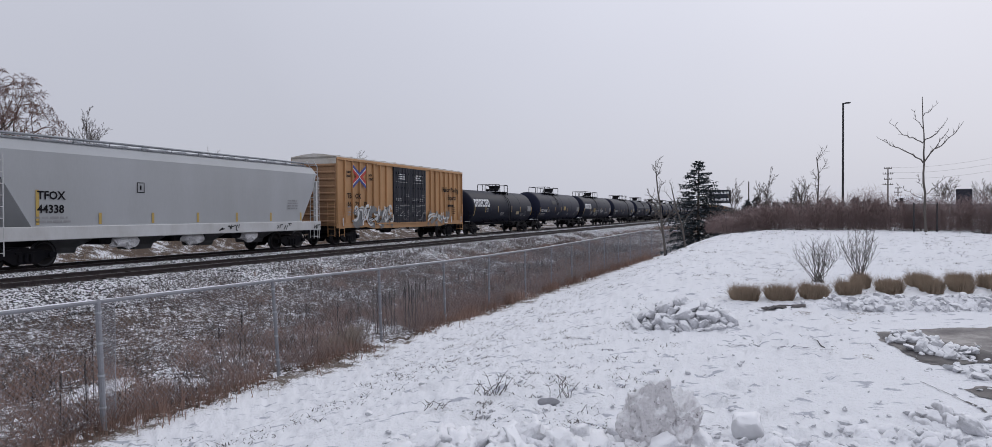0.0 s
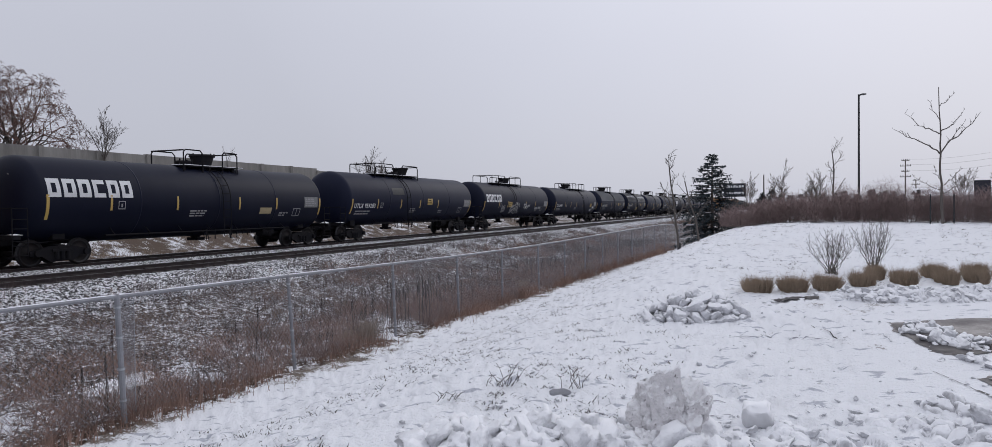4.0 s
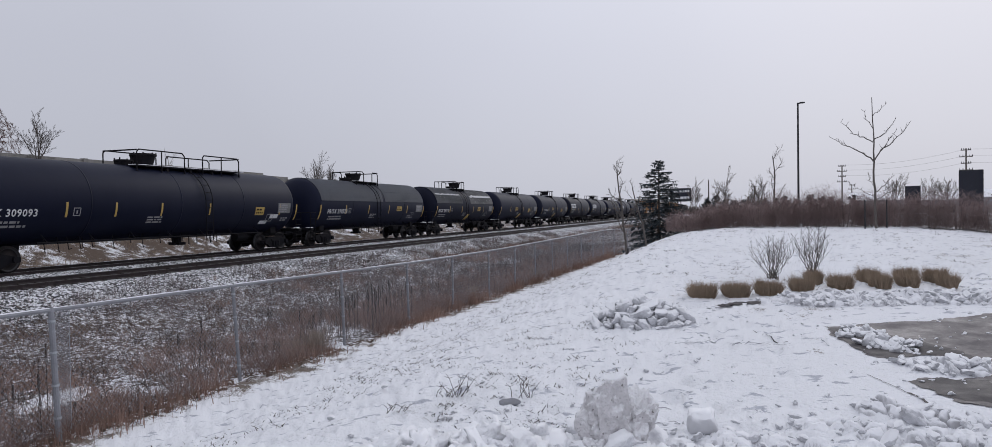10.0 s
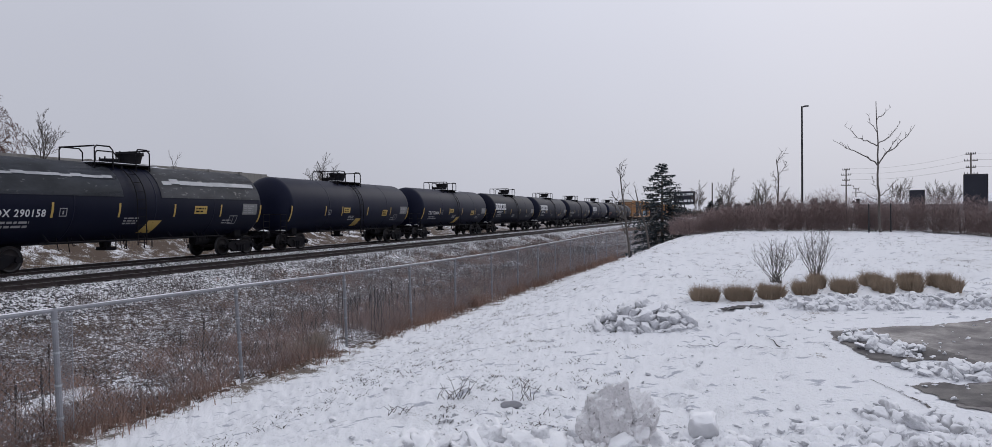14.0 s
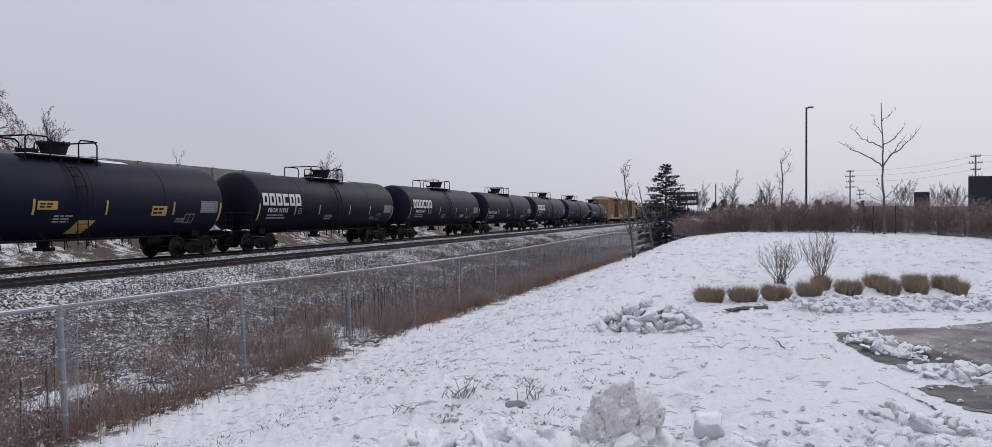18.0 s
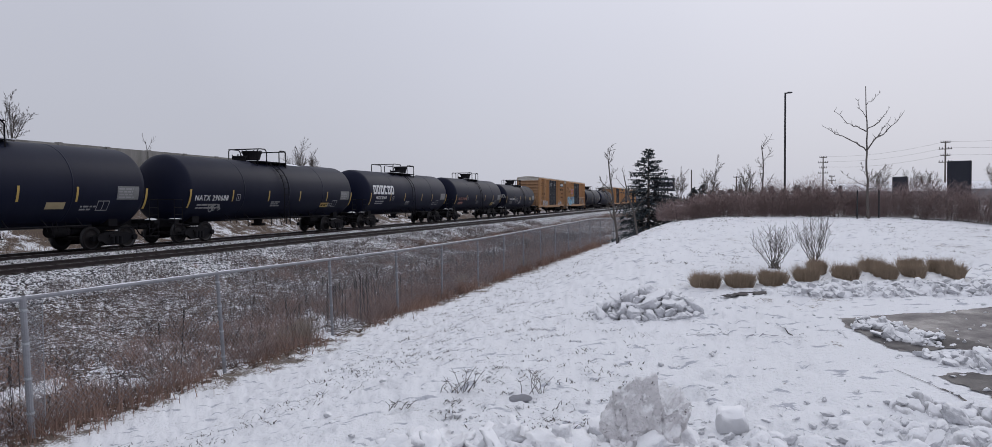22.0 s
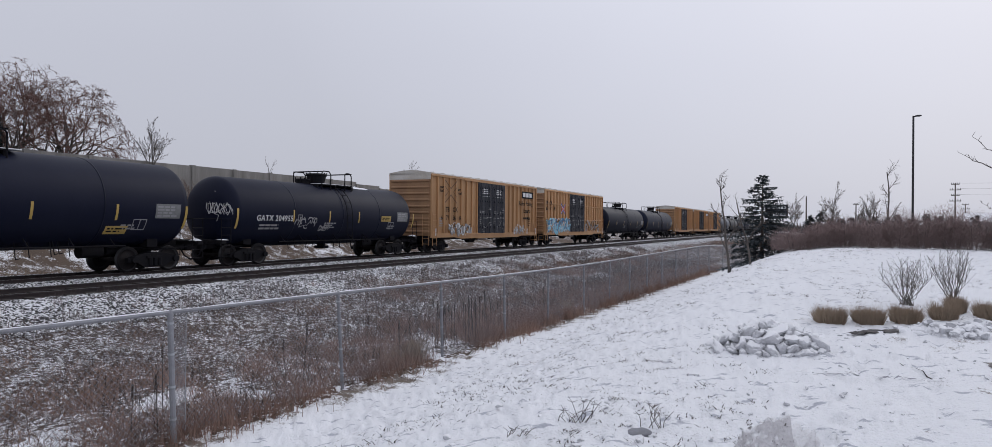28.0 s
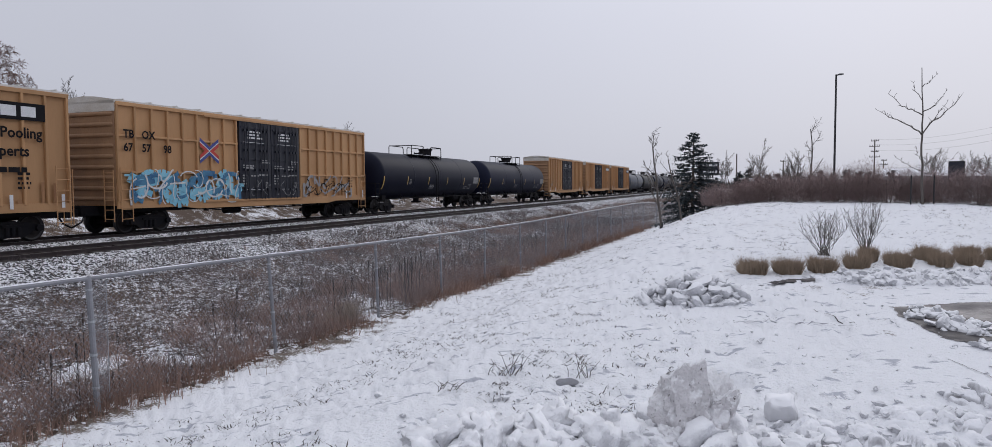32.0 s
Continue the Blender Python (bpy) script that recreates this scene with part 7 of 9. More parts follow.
def twig_bush(x, y, h, w, seed):
    rnd = random.Random(seed)
    z = ground_z(x, y)
    b = empty("bare_shrub", pose(x, y, z), "bare many-stemmed shrub standing in the snow", "shrub")
    segs = []
    for k in range(32):
        a = rnd.uniform(0, math.tau)
        lean = rnd.uniform(0.1, 1.0)
        p = Vector((rnd.uniform(-0.12, 0.12), rnd.uniform(-0.12, 0.12), -0.03))
        n = 4
        tip = Vector((math.cos(a) * w / 2 * lean, math.sin(a) * w / 2 * lean, h * rnd.uniform(0.75, 1.05) * (1 - 0.3 * lean * lean)))
        for j in range(n):
            f = (j + 1) / n
            q = Vector((tip.x * f ** 0.8, tip.y * f ** 0.8, tip.z * f)) + Vector((rnd.uniform(-0.03, 0.03), rnd.uniform(-0.03, 0.03), 0))
            segs.append((*p, *q, 0.0062 * (1 - 0.7 * j / n), 0.0062 * (1 - 0.7 * f)))
            if j:
                for _ in range(2):
                    e = q + Vector((rnd.uniform(-0.12, 0.12), rnd.uniform(-0.12, 0.12), rnd.uniform(0.08, 0.22)))
                    segs.append((*q, *e, 0.003, 0.0016))
            p = q
    sticks("stem_mass", segs, BARK, b, "", "stuff")
    return b


twig_bush(*polar(24.2, 13.9)[:2], 0.68, 0.75, 3)
twig_bush(*polar(27.0, 14.4)[:2], 0.84, 0.85, 4)


def grass_tuft(az, r, w, h, seed):
    rnd = random.Random(seed)
    x, y, _ = polar(az, r)
    g = empty("ornamental_grass", pose(x, y, ground_z(x, y)), "clipped tuft of dry straw-coloured ornamental grass", "grass tuft", "clipped grass tufts in the snow")
    rows = []
    for k in range(2000):
        a, rr = rnd.uniform(0, math.tau), math.sqrt(rnd.random())
        cx, cy = math.cos(a), math.sin(a)
        sq = 1 / max(abs(cx), abs(cy)) ** 0.55
        bx, by = rr * cx * sq * w * 0.38, rr * cy * sq * 0.19
        hh = h * rnd.uniform(0.6, 1.0) * (1 + 0.35 * noise.noise(Vector((bx * 7, by * 7, seed))))
        rows.append((bx, by, -0.02, bx * 0.3 + rnd.gauss(0, 0.045), by * 0.3 + rnd.gauss(0, 0.045), hh, rnd.uniform(0.004, 0.009), rnd.uniform(0, 6.3)))
    for k in range(150):
        a = rnd.uniform(0, math.tau)
        bx, by = math.cos(a) * w * 0.36 * rnd.random() ** 0.4, math.sin(a) * 0.18
        rows.append((bx, by, 0, bx * 0.5 + rnd.uniform(-0.06, 0.06), by * 0.5, h * rnd.uniform(0.9, 1.28), 0.004, rnd.uniform(0, 6)))
    blades("blade_mass", rows, STRAW, g, "", "stuff")


TUFTS = ((19.31, 11.95, 0.51), (21.75, 12.1, 0.49), (24.07, 12.3, 0.47), (26.34, 12.75, 0.39), (27.1, 13.5, 0.22), (28.89, 13.05, 0.42), (30.6, 13.85, 0.34), (31.4, 13.3, 0.3), (32.93, 14.05, 0.28), (33.1, 13.5, 0.3), (34.7, 14.2, 0.34), (35.4, 13.7, 0.22))
for i, (a, r, w) in enumerate(TUFTS):
    grass_tuft(a, r, w * 0.95, 0.25, 70 + i)


# ---- weeds of the ditch and bank ----
def drift(x, y):
    """Where snow lies open in the ditch: above nought, and how thick."""
    p = x * FN.x + y * FN.y
    n = noise.noise(Vector((x * 1.0, y * 1.0, 51))) + 0.55 * noise.noise(Vector((x * 2.3, y * 2.3, 53)))
    return n - 0.17 + 0.3 * math.exp(-((x + 6.8) ** 2 + (y - 7.6) ** 2) * 1.4) + 0.45 * noise.noise(Vector((x * 6.1, y * 6.1, 57))) - 0.5 * ss(9.6, 12.0, p) - 0.6 * ss(8.0, 7.5, p)


def make_drifts():
    bm = bmesh.new()
    rows = []
    for i in range(400):
        row = []
        for j in range(44):
            v = FD * (-2 + i * 0.1) + FN * (7.4 + j * 0.1)
            k = drift(v.x, v.y)
            z = ground_z(v.x, v.y) + max(-0.08, min(0.03, 0.13 * k)) + 0.015 * noise.noise(Vector((v.x * 6, v.y * 6, 3)))
            row.append(bm.verts.new((v.x, v.y, z)))
        rows.append(row)
    for i in range(399):
        for j in range(43):
            q = (rows[i][j], rows[i + 1][j], rows[i + 1][j + 1], rows[i][j + 1])
            if max(drift(w.co.x, w.co.y) for w in q) > -0.2:
                bm.faces.new(q).smooth = True
    bmesh.ops.delete(bm, geom=[w for w in bm.verts if not w.link_faces], context="VERTS")
    bmesh.ops.recalc_face_normals(bm, faces=bm.faces)
    if sum(f.normal.z for f in bm.faces) < 0:
        bmesh.ops.reverse_faces(bm, faces=bm.faces)
    me = bpy.data.meshes.new("ditch_snow")
    bm.to_mesh(me)
    bm.free()
    me.materials.append(SNOW)
    tagged(new("ditch_snow", me), "patches of open snow between the dead weeds", "snow", "", "stuff")


make_drifts()


def make_weeds():
    rnd = np.random.default_rng(6)
    kinds = (("dead_weeds", WEED, 60000, 0.08, 0.34, 0.007, "brown dead weeds in the snowy ditch"), ("russet_weeds", WEEDRED, 22000, 0.12, 0.42, 0.008, "russet dead weeds by the fence"), ("grey_stalks", WEEDGREY, 64000, 0.06, 0.3, 0.006, "grey dry stalks on the railway bank"))
    for i, (nm, m, n, h0, h1, w, lab) in enumerate(kinds):
        rows = []
        cnt = 0
        while cnt < n:
            s = rnd.uniform(-1, 58) if rnd.random() < 0.75 else rnd.uniform(40, 110)
            d = 7.6 + (16.2 - 7.6) * rnd.random()
            v = TD * s + TN * d
            p = v.dot(FN)
            if p < 7.3:
                continue
            f = 0.5 + 0.5 * noise.noise(Vector((v.x * 0.45, v.y * 0.45, i * 7.3))) + 0.35 * noise.noise(Vector((v.x * 1.4, v.y * 1.4, i * 3.1)))
            if drift(v.x, v.y) > 0.0 and rnd.random() < 0.66:
                continue
            near = ss(13.0, 8.0, d)
            want = (0.5 + 0.15 * near, 0.3 + 0.25 * ss(10.0, 8.0, p), 0.66 - 0.15 * near)[i]
            if f < 1 - want or rnd.random() > (0.35 + 0.65 * ss(16.5, 14.0, d)):
                continue
            z = ground_z(v.x, v.y) - 0.02
            for _ in range(4):
                x, y = v.x + rnd.normal(0, 0.07), v.y + rnd.normal(0, 0.07)
                h = rnd.uniform(h0, h1) * (0.65 + 0.5 * f) * (1.15 if p < 9 else 0.9)
                rows.append((x, y, z, rnd.normal(0, 0.5) * h, rnd.normal(0, 0.5) * h, h, w * rnd.uniform(0.6, 1.5), rnd.uniform(0, 6.28)))
                cnt += 1
                if rnd.random() < 0.5:
                    t = rows[-1]
                    u = rnd.uniform(0.4, 0.95)
                    rows.append((x + t[3] * u, y + t[4] * u, z + h * u, rnd.normal(0, 0.1), rnd.normal(0, 0.1), rnd.uniform(-0.05, 0.12), w * 2.2, rnd.uniform(0, 6.28)))
        blades(nm, rows, m, None, lab, "stuff", "weeds")
    # russet clumps that stand along the fence
    rows = []
    for k in range(2700):
        far = k >= 1700
        a = rnd.uniform(12, 48) if far else rnd.uniform(1, 45)
        p = FENCE_P + 1.5 * rnd.random() if far else FENCE_P - 0.1 + 4.0 * rnd.random() ** 1.4
        v = FD * a + FN * p
        if noise.noise(Vector((v.x * 0.55, v.y * 0.55, 17))) < -0.14 + 0.3 * ss(7, 2, a):
            continue
        if drift(v.x, v.y) > 0.25 or (a < 13 and rnd.random() < 0.5):
            continue
        hh = rnd.uniform(0.22, 0.62)
        for _ in range(int(rnd.uniform(25, 75))):
            x, y = v.x + rnd.normal(0, 0.13), v.y + rnd.normal(0, 0.13)
            h = hh * rnd.uniform(0.4, 1.0)
            rows.append((x, y, ground_z(x, y) - 0.02, rnd.normal(0, 0.5) * h, rnd.normal(0, 0.5) * h, h * 0.9, rnd.uniform(0.005, 0.012), rnd.uniform(0, 6.28)))
    blades("russet_clumps", rows, WEEDRED, None, "russet clumps of dead weeds along the fence", "stuff", "weeds")
    # snow caught on the tangle
    rows = []
    for k in range(22000):
        s = rnd.uniform(-1, 62)
        d = 7.8 + 8.2 * rnd.random()
        v = TD * s + TN * d
        if v.dot(FN) < 7.9 or noise.noise(Vector((v.x * 0.7, v.y * 0.7, 31))) < -0.2:
            continue
        L, b = rnd.uniform(0.025, 0.08), rnd.uniform(0, 6.28)
        rows.append((v.x, v.y, ground_z(v.x, v.y) + rnd.uniform(0.01, 0.26) * rnd.random(), math.cos(b) * L, math.sin(b) * L, rnd.uniform(-0.02, 0.03), L * rnd.uniform(0.3, 0.7), b + 1.57))
    blades("caught_snow", rows, SNOW, None, "flecks of snow caught on the dead weeds", "stuff", "snow")
    # dark woody stems, branched, through the whole tangle
    segs = []
    for k in range(15000):
        s, d = -1 + 58 * rnd.random() ** 1.25, 7.7 + 7.2 * rnd.random()
        v = TD * s + TN * d
        p = v.dot(FN)
        if p < 7.75:
            continue
        f = noise.noise(Vector((v.x * 0.6, v.y * 0.6, 71))) + 0.5 * noise.noise(Vector((v.x * 1.9, v.y * 1.9, 73)))
        if f < -0.12 or (drift(v.x, v.y) > 0.1 and rnd.random() < 0.5):
            continue
        z = ground_z(v.x, v.y) - 0.02
        h = rnd.uniform(0.14, 0.5) * (0.8 + 0.7 * max(0.0, f)) * (1.25 - 0.5 * ss(9, 13, d))
        lx, ly = rnd.normal(0, 0.22) * h, rnd.normal(0, 0.22) * h
        r = rnd.uniform(0.0028, 0.0055)
        segs.append((v.x, v.y, z, v.x + lx, v.y + ly, z + h, r, r * 0.6))
        for _ in range(2):
            u, b = rnd.uniform(0.3, 0.9), rnd.uniform(0, 6.28)
            L = h * rnd.uniform(0.2, 0.45)
            px, py, pz = v.x + lx * u, v.y + ly * u, z + h * u
            segs.append((px, py, pz, px + math.cos(b) * L * 0.8, py + math.sin(b) * L * 0.8, pz + L * 0.6, r * 0.7, r * 0.4))
    tagged(sticks("dark_stems", segs, STEMDARK, None, "dark branched woody stems in the ditch", "stuff"), "", "weeds")
    # snow lying in ragged streaks on the flattened growth
    rows = []
    for k in range(30000):
        s, d = -1 + 60 * rnd.random() ** 1.2, 7.8 + 8.0 * rnd.random()
        v = TD * s + TN * d
        f = noise.noise(Vector((v.x * 0.8, v.y * 0.8, 81))) + 0.6 * noise.noise(Vector((v.x * 2.6, v.y * 2.6, 83)))
        if v.dot(FN) < 7.85 or f < -0.04:
            continue
        L, b = rnd.uniform(0.05, 0.2), AZ + rnd.normal(0, 0.5)
        rows.append((v.x, v.y, ground_z(v.x, v.y) + 0.015 + 0.09 * rnd.random(), math.sin(b) * L, math.cos(b) * L, rnd.uniform(-0.02, 0.02), L * rnd.uniform(0.2, 0.45), -b))
    blades("lying_snow", rows, SNOW, None, "streaks of snow lying on flattened dead growth", "stuff", "snow")
    # pale tussocks and dark seed stalks by the fence
    rows, segs = [], []
    for a, p, n, h in ((12.15, 8.0, 420, 0.6), (11.7, 8.15, 220, 0.45), (21.5, 8.3, 400, 0.5), (4.4, 8.1, 500, 0.4), (28.0, 8.1, 500, 0.55)):
        for _ in range(n):
            v = FD * (a + rnd.normal(0, 0.1)) + FN * (p + rnd.normal(0, 0.09))
            hh = h * rnd.uniform(0.5, 1.0)
            g = rnd.uniform(0, 6.28)
            e = hh * abs(rnd.normal(0, 0.45))
            rows.append((v.x, v.y, ground_z(v.x, v.y) - 0.02, math.cos(g) * e, math.sin(g) * e, hh, rnd.uniform(0.005, 0.01), rnd.uniform(0, 6.28)))
    blades("pale_tussocks", rows, STRAW, None, "pale dry tussocks beside the fence", "stuff", "grass")
    for k in range(70):
        v = FD * (rnd.normal(15.0, 0.9) if k < 30 else rnd.uniform(5, 40)) + FN * rnd.uniform(7.9, 8.9)
        z, h = ground_z(v.x, v.y), rnd.uniform(0.55, 1.0)
        x2, y2 = v.x + rnd.normal(0, 0.06), v.y + rnd.normal(0, 0.06)
        segs.append((v.x, v.y, z - 0.02, x2, y2, z + h, 0.006, 0.005))
        segs.append((x2, y2, z + h - 0.02, x2, y2, z + h + 0.16, 0.016, 0.013))
    tagged(sticks("seed_stalks", segs, STEMDARK, None, "dark upright seed stalks by the fence", "stuff", 5), "", "weeds")
    # growth on the shoulder of the near track
    rows = []
    for k in range(5200):
        s, d = 6 + 60 * rnd.random(), rnd.normal(15.6, 0.65)
        if not 14.0 < d < 17.3:
            continue
        v = TD * s + TN * d
        if noise.noise(Vector((v.x * 0.35, v.y * 0.35, 91))) + 0.5 * noise.noise(Vector((v.x * 1.2, v.y * 1.2, 93))) < -0.02:
            continue
        z = lerp_list([(14.0, -0.8), (14.9, RAILZ - 0.5), (15.7, RAILZ - 0.3), (16.8, RAILZ - 0.09), (17.4, RAILZ - 0.08)], d)
        for _ in range(4):
            h = rnd.uniform(0.1, 0.38)
            rows.append((v.x + rnd.normal(0, 0.05), v.y + rnd.normal(0, 0.05), z - 0.03, rnd.normal(0, 0.25) * h, rnd.normal(0, 0.25) * h, h, rnd.uniform(0.006, 0.012), rnd.uniform(0, 6.28)))
    blades("shoulder_weeds", rows, WEEDGREY, None, "thin dead weeds growing out of the ballast shoulder", "stuff", "weeds")
    # taller straw along the foot of the fence, on the lawn side
    rows = []
    for k in range(8000):
        a = rnd.uniform(2.5, 42)
        p = FENCE_P - abs(rnd.normal(0, 0.3)) + 0.25
        v = FD * a + FN * p
        f = noise.noise(Vector((v.x * 0.8, v.y * 0.8, 2.2)))
        if f < -0.25:
            continue
        h = rnd.uniform(0.1, 0.36) * (0.8 + f) * (1.3 if rnd.random() < 0.15 else 1)
        rows.append((v.x, v.y, ground_z(v.x, v.y) - 0.02, rnd.normal(0, 0.25) * h, rnd.normal(0, 0.25) * h, h, rnd.uniform(0.006, 0.014), rnd.uniform(0, 6.28)))
    blades("fence_grass", rows, WEEDRED, None, "dry grass grown up along the fence foot", "stuff", "grass")
    # blades poking out of the snow on the lawn
    rows = []
    for k in range(9000):
        az, r = rnd.uniform(-40, 47), 3.6 + 22 * rnd.random() ** 1.4
        x, y, _ = polar(az, r)
        v = Vector((x, y, 0))
        p = v.dot(FN)
        if p > 7.4 or (az > 15 and r < 12.5 and p < 1.2):
            continue
        if noise.noise(Vector((x * 0.5, y * 0.5, 9))) < -0.12:
            continue
        z = ground_top(x, y)
        big = rnd.random() < 0.22
        for _ in range(rnd.integers(5, 12) if big else rnd.integers(1, 5)):
            h = rnd.uniform(0.012, 0.05) if big else rnd.uniform(0.008, 0.03)
            rows.append((x + rnd.normal(0, 0.055), y + rnd.normal(0, 0.03), z - 0.005, rnd.normal(0, 1.3) * h, rnd.normal(0, 0.9) * h, h, rnd.uniform(0.005, 0.013), rnd.uniform(0, 6.28)))
    blades("lawn_grass", rows, STEMDARK, None, "dry grass blades poking out of the snow", "stuff", "grass")
    # brush at the foot of the wall
    rows = []
    for k in range(9000):
        s, d = rnd.uniform(-12, 66), 37.7 - 3.2 * rnd.random() ** 2
        v = TD * s + TN * d
        if noise.noise(Vector((v.x * 0.25, v.y * 0.25, 41))) < -0.12:
            continue
        h = rnd.uniform(0.3, 1.25)
        rows.append((v.x, v.y, ground_z(v.x, v.y) - 0.02, rnd.normal(0, 0.25) * h, rnd.normal(0, 0.25) * h, h, rnd.uniform(0.012, 0.03), rnd.uniform(0, 6.28)))
    blades("wall_brush", rows, WEED, None, "brown brush grown up against the concrete wall", "stuff", "brush")
    # far slope grass
    rows = []
    for k in range(26000):
        s, d = rnd.uniform(-12, 90), rnd.uniform(26.8, 37.5)
        v = TD * s + TN * d
        if noise.noise(Vector((v.x * 0.3, v.y * 0.3, 5))) < -0.1:
            continue
        h = rnd.uniform(0.1, 0.4)
        rows.append((v.x, v.y, ground_z(v.x, v.y) - 0.02, rnd.normal(0, 0.1), rnd.normal(0, 0.1), h, 0.02, rnd.uniform(0, 6.28)))
    blades("slope_grass", rows, STRAW, None, "dry grass on the far bank", "stuff", "grass")


make_weeds()

# ---- ballast heaped beside and between the tracks ----
def ballast_strip(name, d0, d1, prof, label):
    """prof: height over the strip, by share of its width; finer where the camera is near."""
    for lo, hi, st in ((-2, 50, 0.085), (50, 150, 0.4), (150, 520, 4.0), (-60, -2, 1.0)):
        ns, nd = int((hi - lo) / st) + 1, max(3, int((d1 - d0) / (0.085 if st < 0.1 else 0.3)))
        S = np.linspace(lo, hi, ns)
        Dv = np.linspace(0, 1, nd + 1)
        rnd = np.random.default_rng(int(d0 * 10))
        z = np.interp(Dv, [p for p, _ in prof], [q for _, q in prof])[None, :] + (rnd.random((ns, nd + 1)) - 0.5) * (0.055 if st < 0.1 else 0.05)
        z[:, -1] = prof[-1][1]
        z[:, 0] = prof[0][1]
        ss_, dd = np.meshgrid(S, d0 + (d1 - d0) * Dv, indexing="ij")
        if st < 0.1:
            ss_ = ss_ + (rnd.random(ss_.shape) - 0.5) * 0.05
        X = ss_ * TD.x + dd * TN.x
        Y = ss_ * TD.y + dd * TN.y
        V = np.stack([X, Y, z + RAILZ], -1).reshape(-1, 3)
        idx = np.arange(ns * (nd + 1)).reshape(ns, nd + 1)
        F = np.stack([idx[:-1, :-1], idx[1:, :-1], idx[1:, 1:], idx[:-1, 1:]], -1).reshape(-1, 4)
        me = bpy.data.meshes.new(name)
        me.vertices.add(len(V))
        me.vertices.foreach_set("co", V.ravel())
        me.loops.add(F.size)
        me.loops.foreach_set("vertex_index", F[:, ::-1].ravel().astype(np.int32))
        me.polygons.add(len(F))
        me.polygons.foreach_set("loop_start", np.arange(0, F.size, 4, dtype=np.int32))
        me.polygons.foreach_set("loop_total", np.full(len(F), 4, dtype=np.int32))
        me.update()
        me.materials.append(BALLAST)
        tagged(new(name, me), label, "ballast", "", "structure")


ballast_strip("ballast_near", 14.9, 17.95, [(0, -0.5), (0.25, -0.30), (0.62, -0.09), (0.92, -0.08), (1, -0.17)], "snow-dusted crushed stone shoulder of the near track")
ballast_strip("ballast_middle", 20.5, 22.34, [(0, -0.17), (0.1, -0.06), (0.5, -0.03), (0.9, -0.06), (1, -0.17)], "snow-dusted crushed stone between the tracks")
ballast_strip("ballast_far", 24.9, 27.2, [(0, -0.17), (0.12, -0.08), (0.5, -0.12), (1, -0.5)], "snow-dusted crushed stone shoulder of the far track")


def make_ties():
    bm = bmesh.new()
    box(bm, -0.115, 0.115, -1.3, 1.3, -0.2, 0.0, 0.012)
    me = bpy.data.meshes.new("tie")
    bm.to_mesh(me)
    bm.free()
    me.materials.append(TIE)
    for tr, dc in ((near_track, NEAR_D), (far_track, FAR_D)):
        for k in range(150):
            s = -3 + 0.54 * k
            x, y, _ = at_track(s, dc)
            rz = TURN + (k * 37 % 7 - 3) * 0.25
            ob = new("tie", me)
            ob.parent = tr
            ob.matrix_basis = pose(x, y, RAILZ - 0.115 + 0.006 * ((k * 13) % 4), 0, 0, rz)


make_ties()


# ---- ploughed snow ----
def block(bm, at, size, seed, sub=3, cuts=9, rough=0.1, turn=(0, 0, 0)):
    """A broken block: a ball cut flat on several sides, then roughened."""
    rnd = random.Random(seed)
    t = bmesh.new()
    bmesh.ops.create_icosphere(t, subdivisions=sub, radius=1)
    planes = []
    for _ in range(cuts):
        n = Vector((rnd.gauss(0, 1), rnd.gauss(0, 1), rnd.gauss(0, 0.8))).normalized()
        planes.append((n, rnd.uniform(0.42, 0.78)))
    o = Vector((seed * 3.7, seed * 1.3, seed * 5.1))
    for v in t.verts:
        for n, d in planes:
            k = v.co.dot(n) - d
            if k > 0:
                v.co -= n * k * 0.98
        v.co *= 1 + rough * noise.noise(v.co * 2.3 + o) + 0.6 * rough * noise.noise(v.co * 6.1 + o) - 0.5 * rough * max(0.0, 1 - abs(noise.noise(v.co * 3.4 - o)) * 9)
    m = Matrix.LocRotScale(at, pose(0, 0, 0, *turn).to_quaternion(), size)
    bmesh.ops.transform(t, matrix=m, verts=t.verts)
    for f in t.faces:
        f.smooth = sub > 2
    tmp = bpy.data.meshes.new("tmp")
    t.to_mesh(tmp)
    t.free()
    bm.from_mesh(tmp)
    bpy.data.meshes.remove(tmp)
    return bm


def gap(p, scale, seed):
    """Nought in the crevices between frozen clods, one on them."""
    d = noise.voronoi(p * scale + Vector((seed * 3.1, seed * 7.7, seed * 1.9)))[0]
    return min(1.0, (d[1] - d[0]) * 3.2), d[0]


def crag(at, size, seed, sub=5, cells=2.4, depth=0.22, turn=(0, 0, 0)):
    """A lump of clods frozen together, with dark crevices between them."""
    bm = bmesh.new()
    bmesh.ops.create_icosphere(bm, subdivisions=sub, radius=1)
    o = Vector((seed * 2.7, seed * 4.3, seed))
    for v in bm.verts:
        p = v.co.copy()
        g, f = gap(p + 0.3 * noise.noise_vector(p * 2.2 + o), cells, seed)
        g2, f2 = gap(p, cells * 2.6, seed + 5)
        k = 1 + 0.2 * noise.noise(p * 1.6 + o) - depth * (1 - g) ** 1.5 - 0.3 * depth * (1 - g2) ** 2 + 0.06 * (0.5 - f) + 0.05 * noise.noise(p * 9 + o)
        v.co = p * k
    bmesh.ops.transform(bm, matrix=Matrix.LocRotScale(at, pose(0, 0, 0, *turn).to_quaternion(), size), verts=bm.verts)
    for f in bm.faces:
        f.smooth = True
    return bm


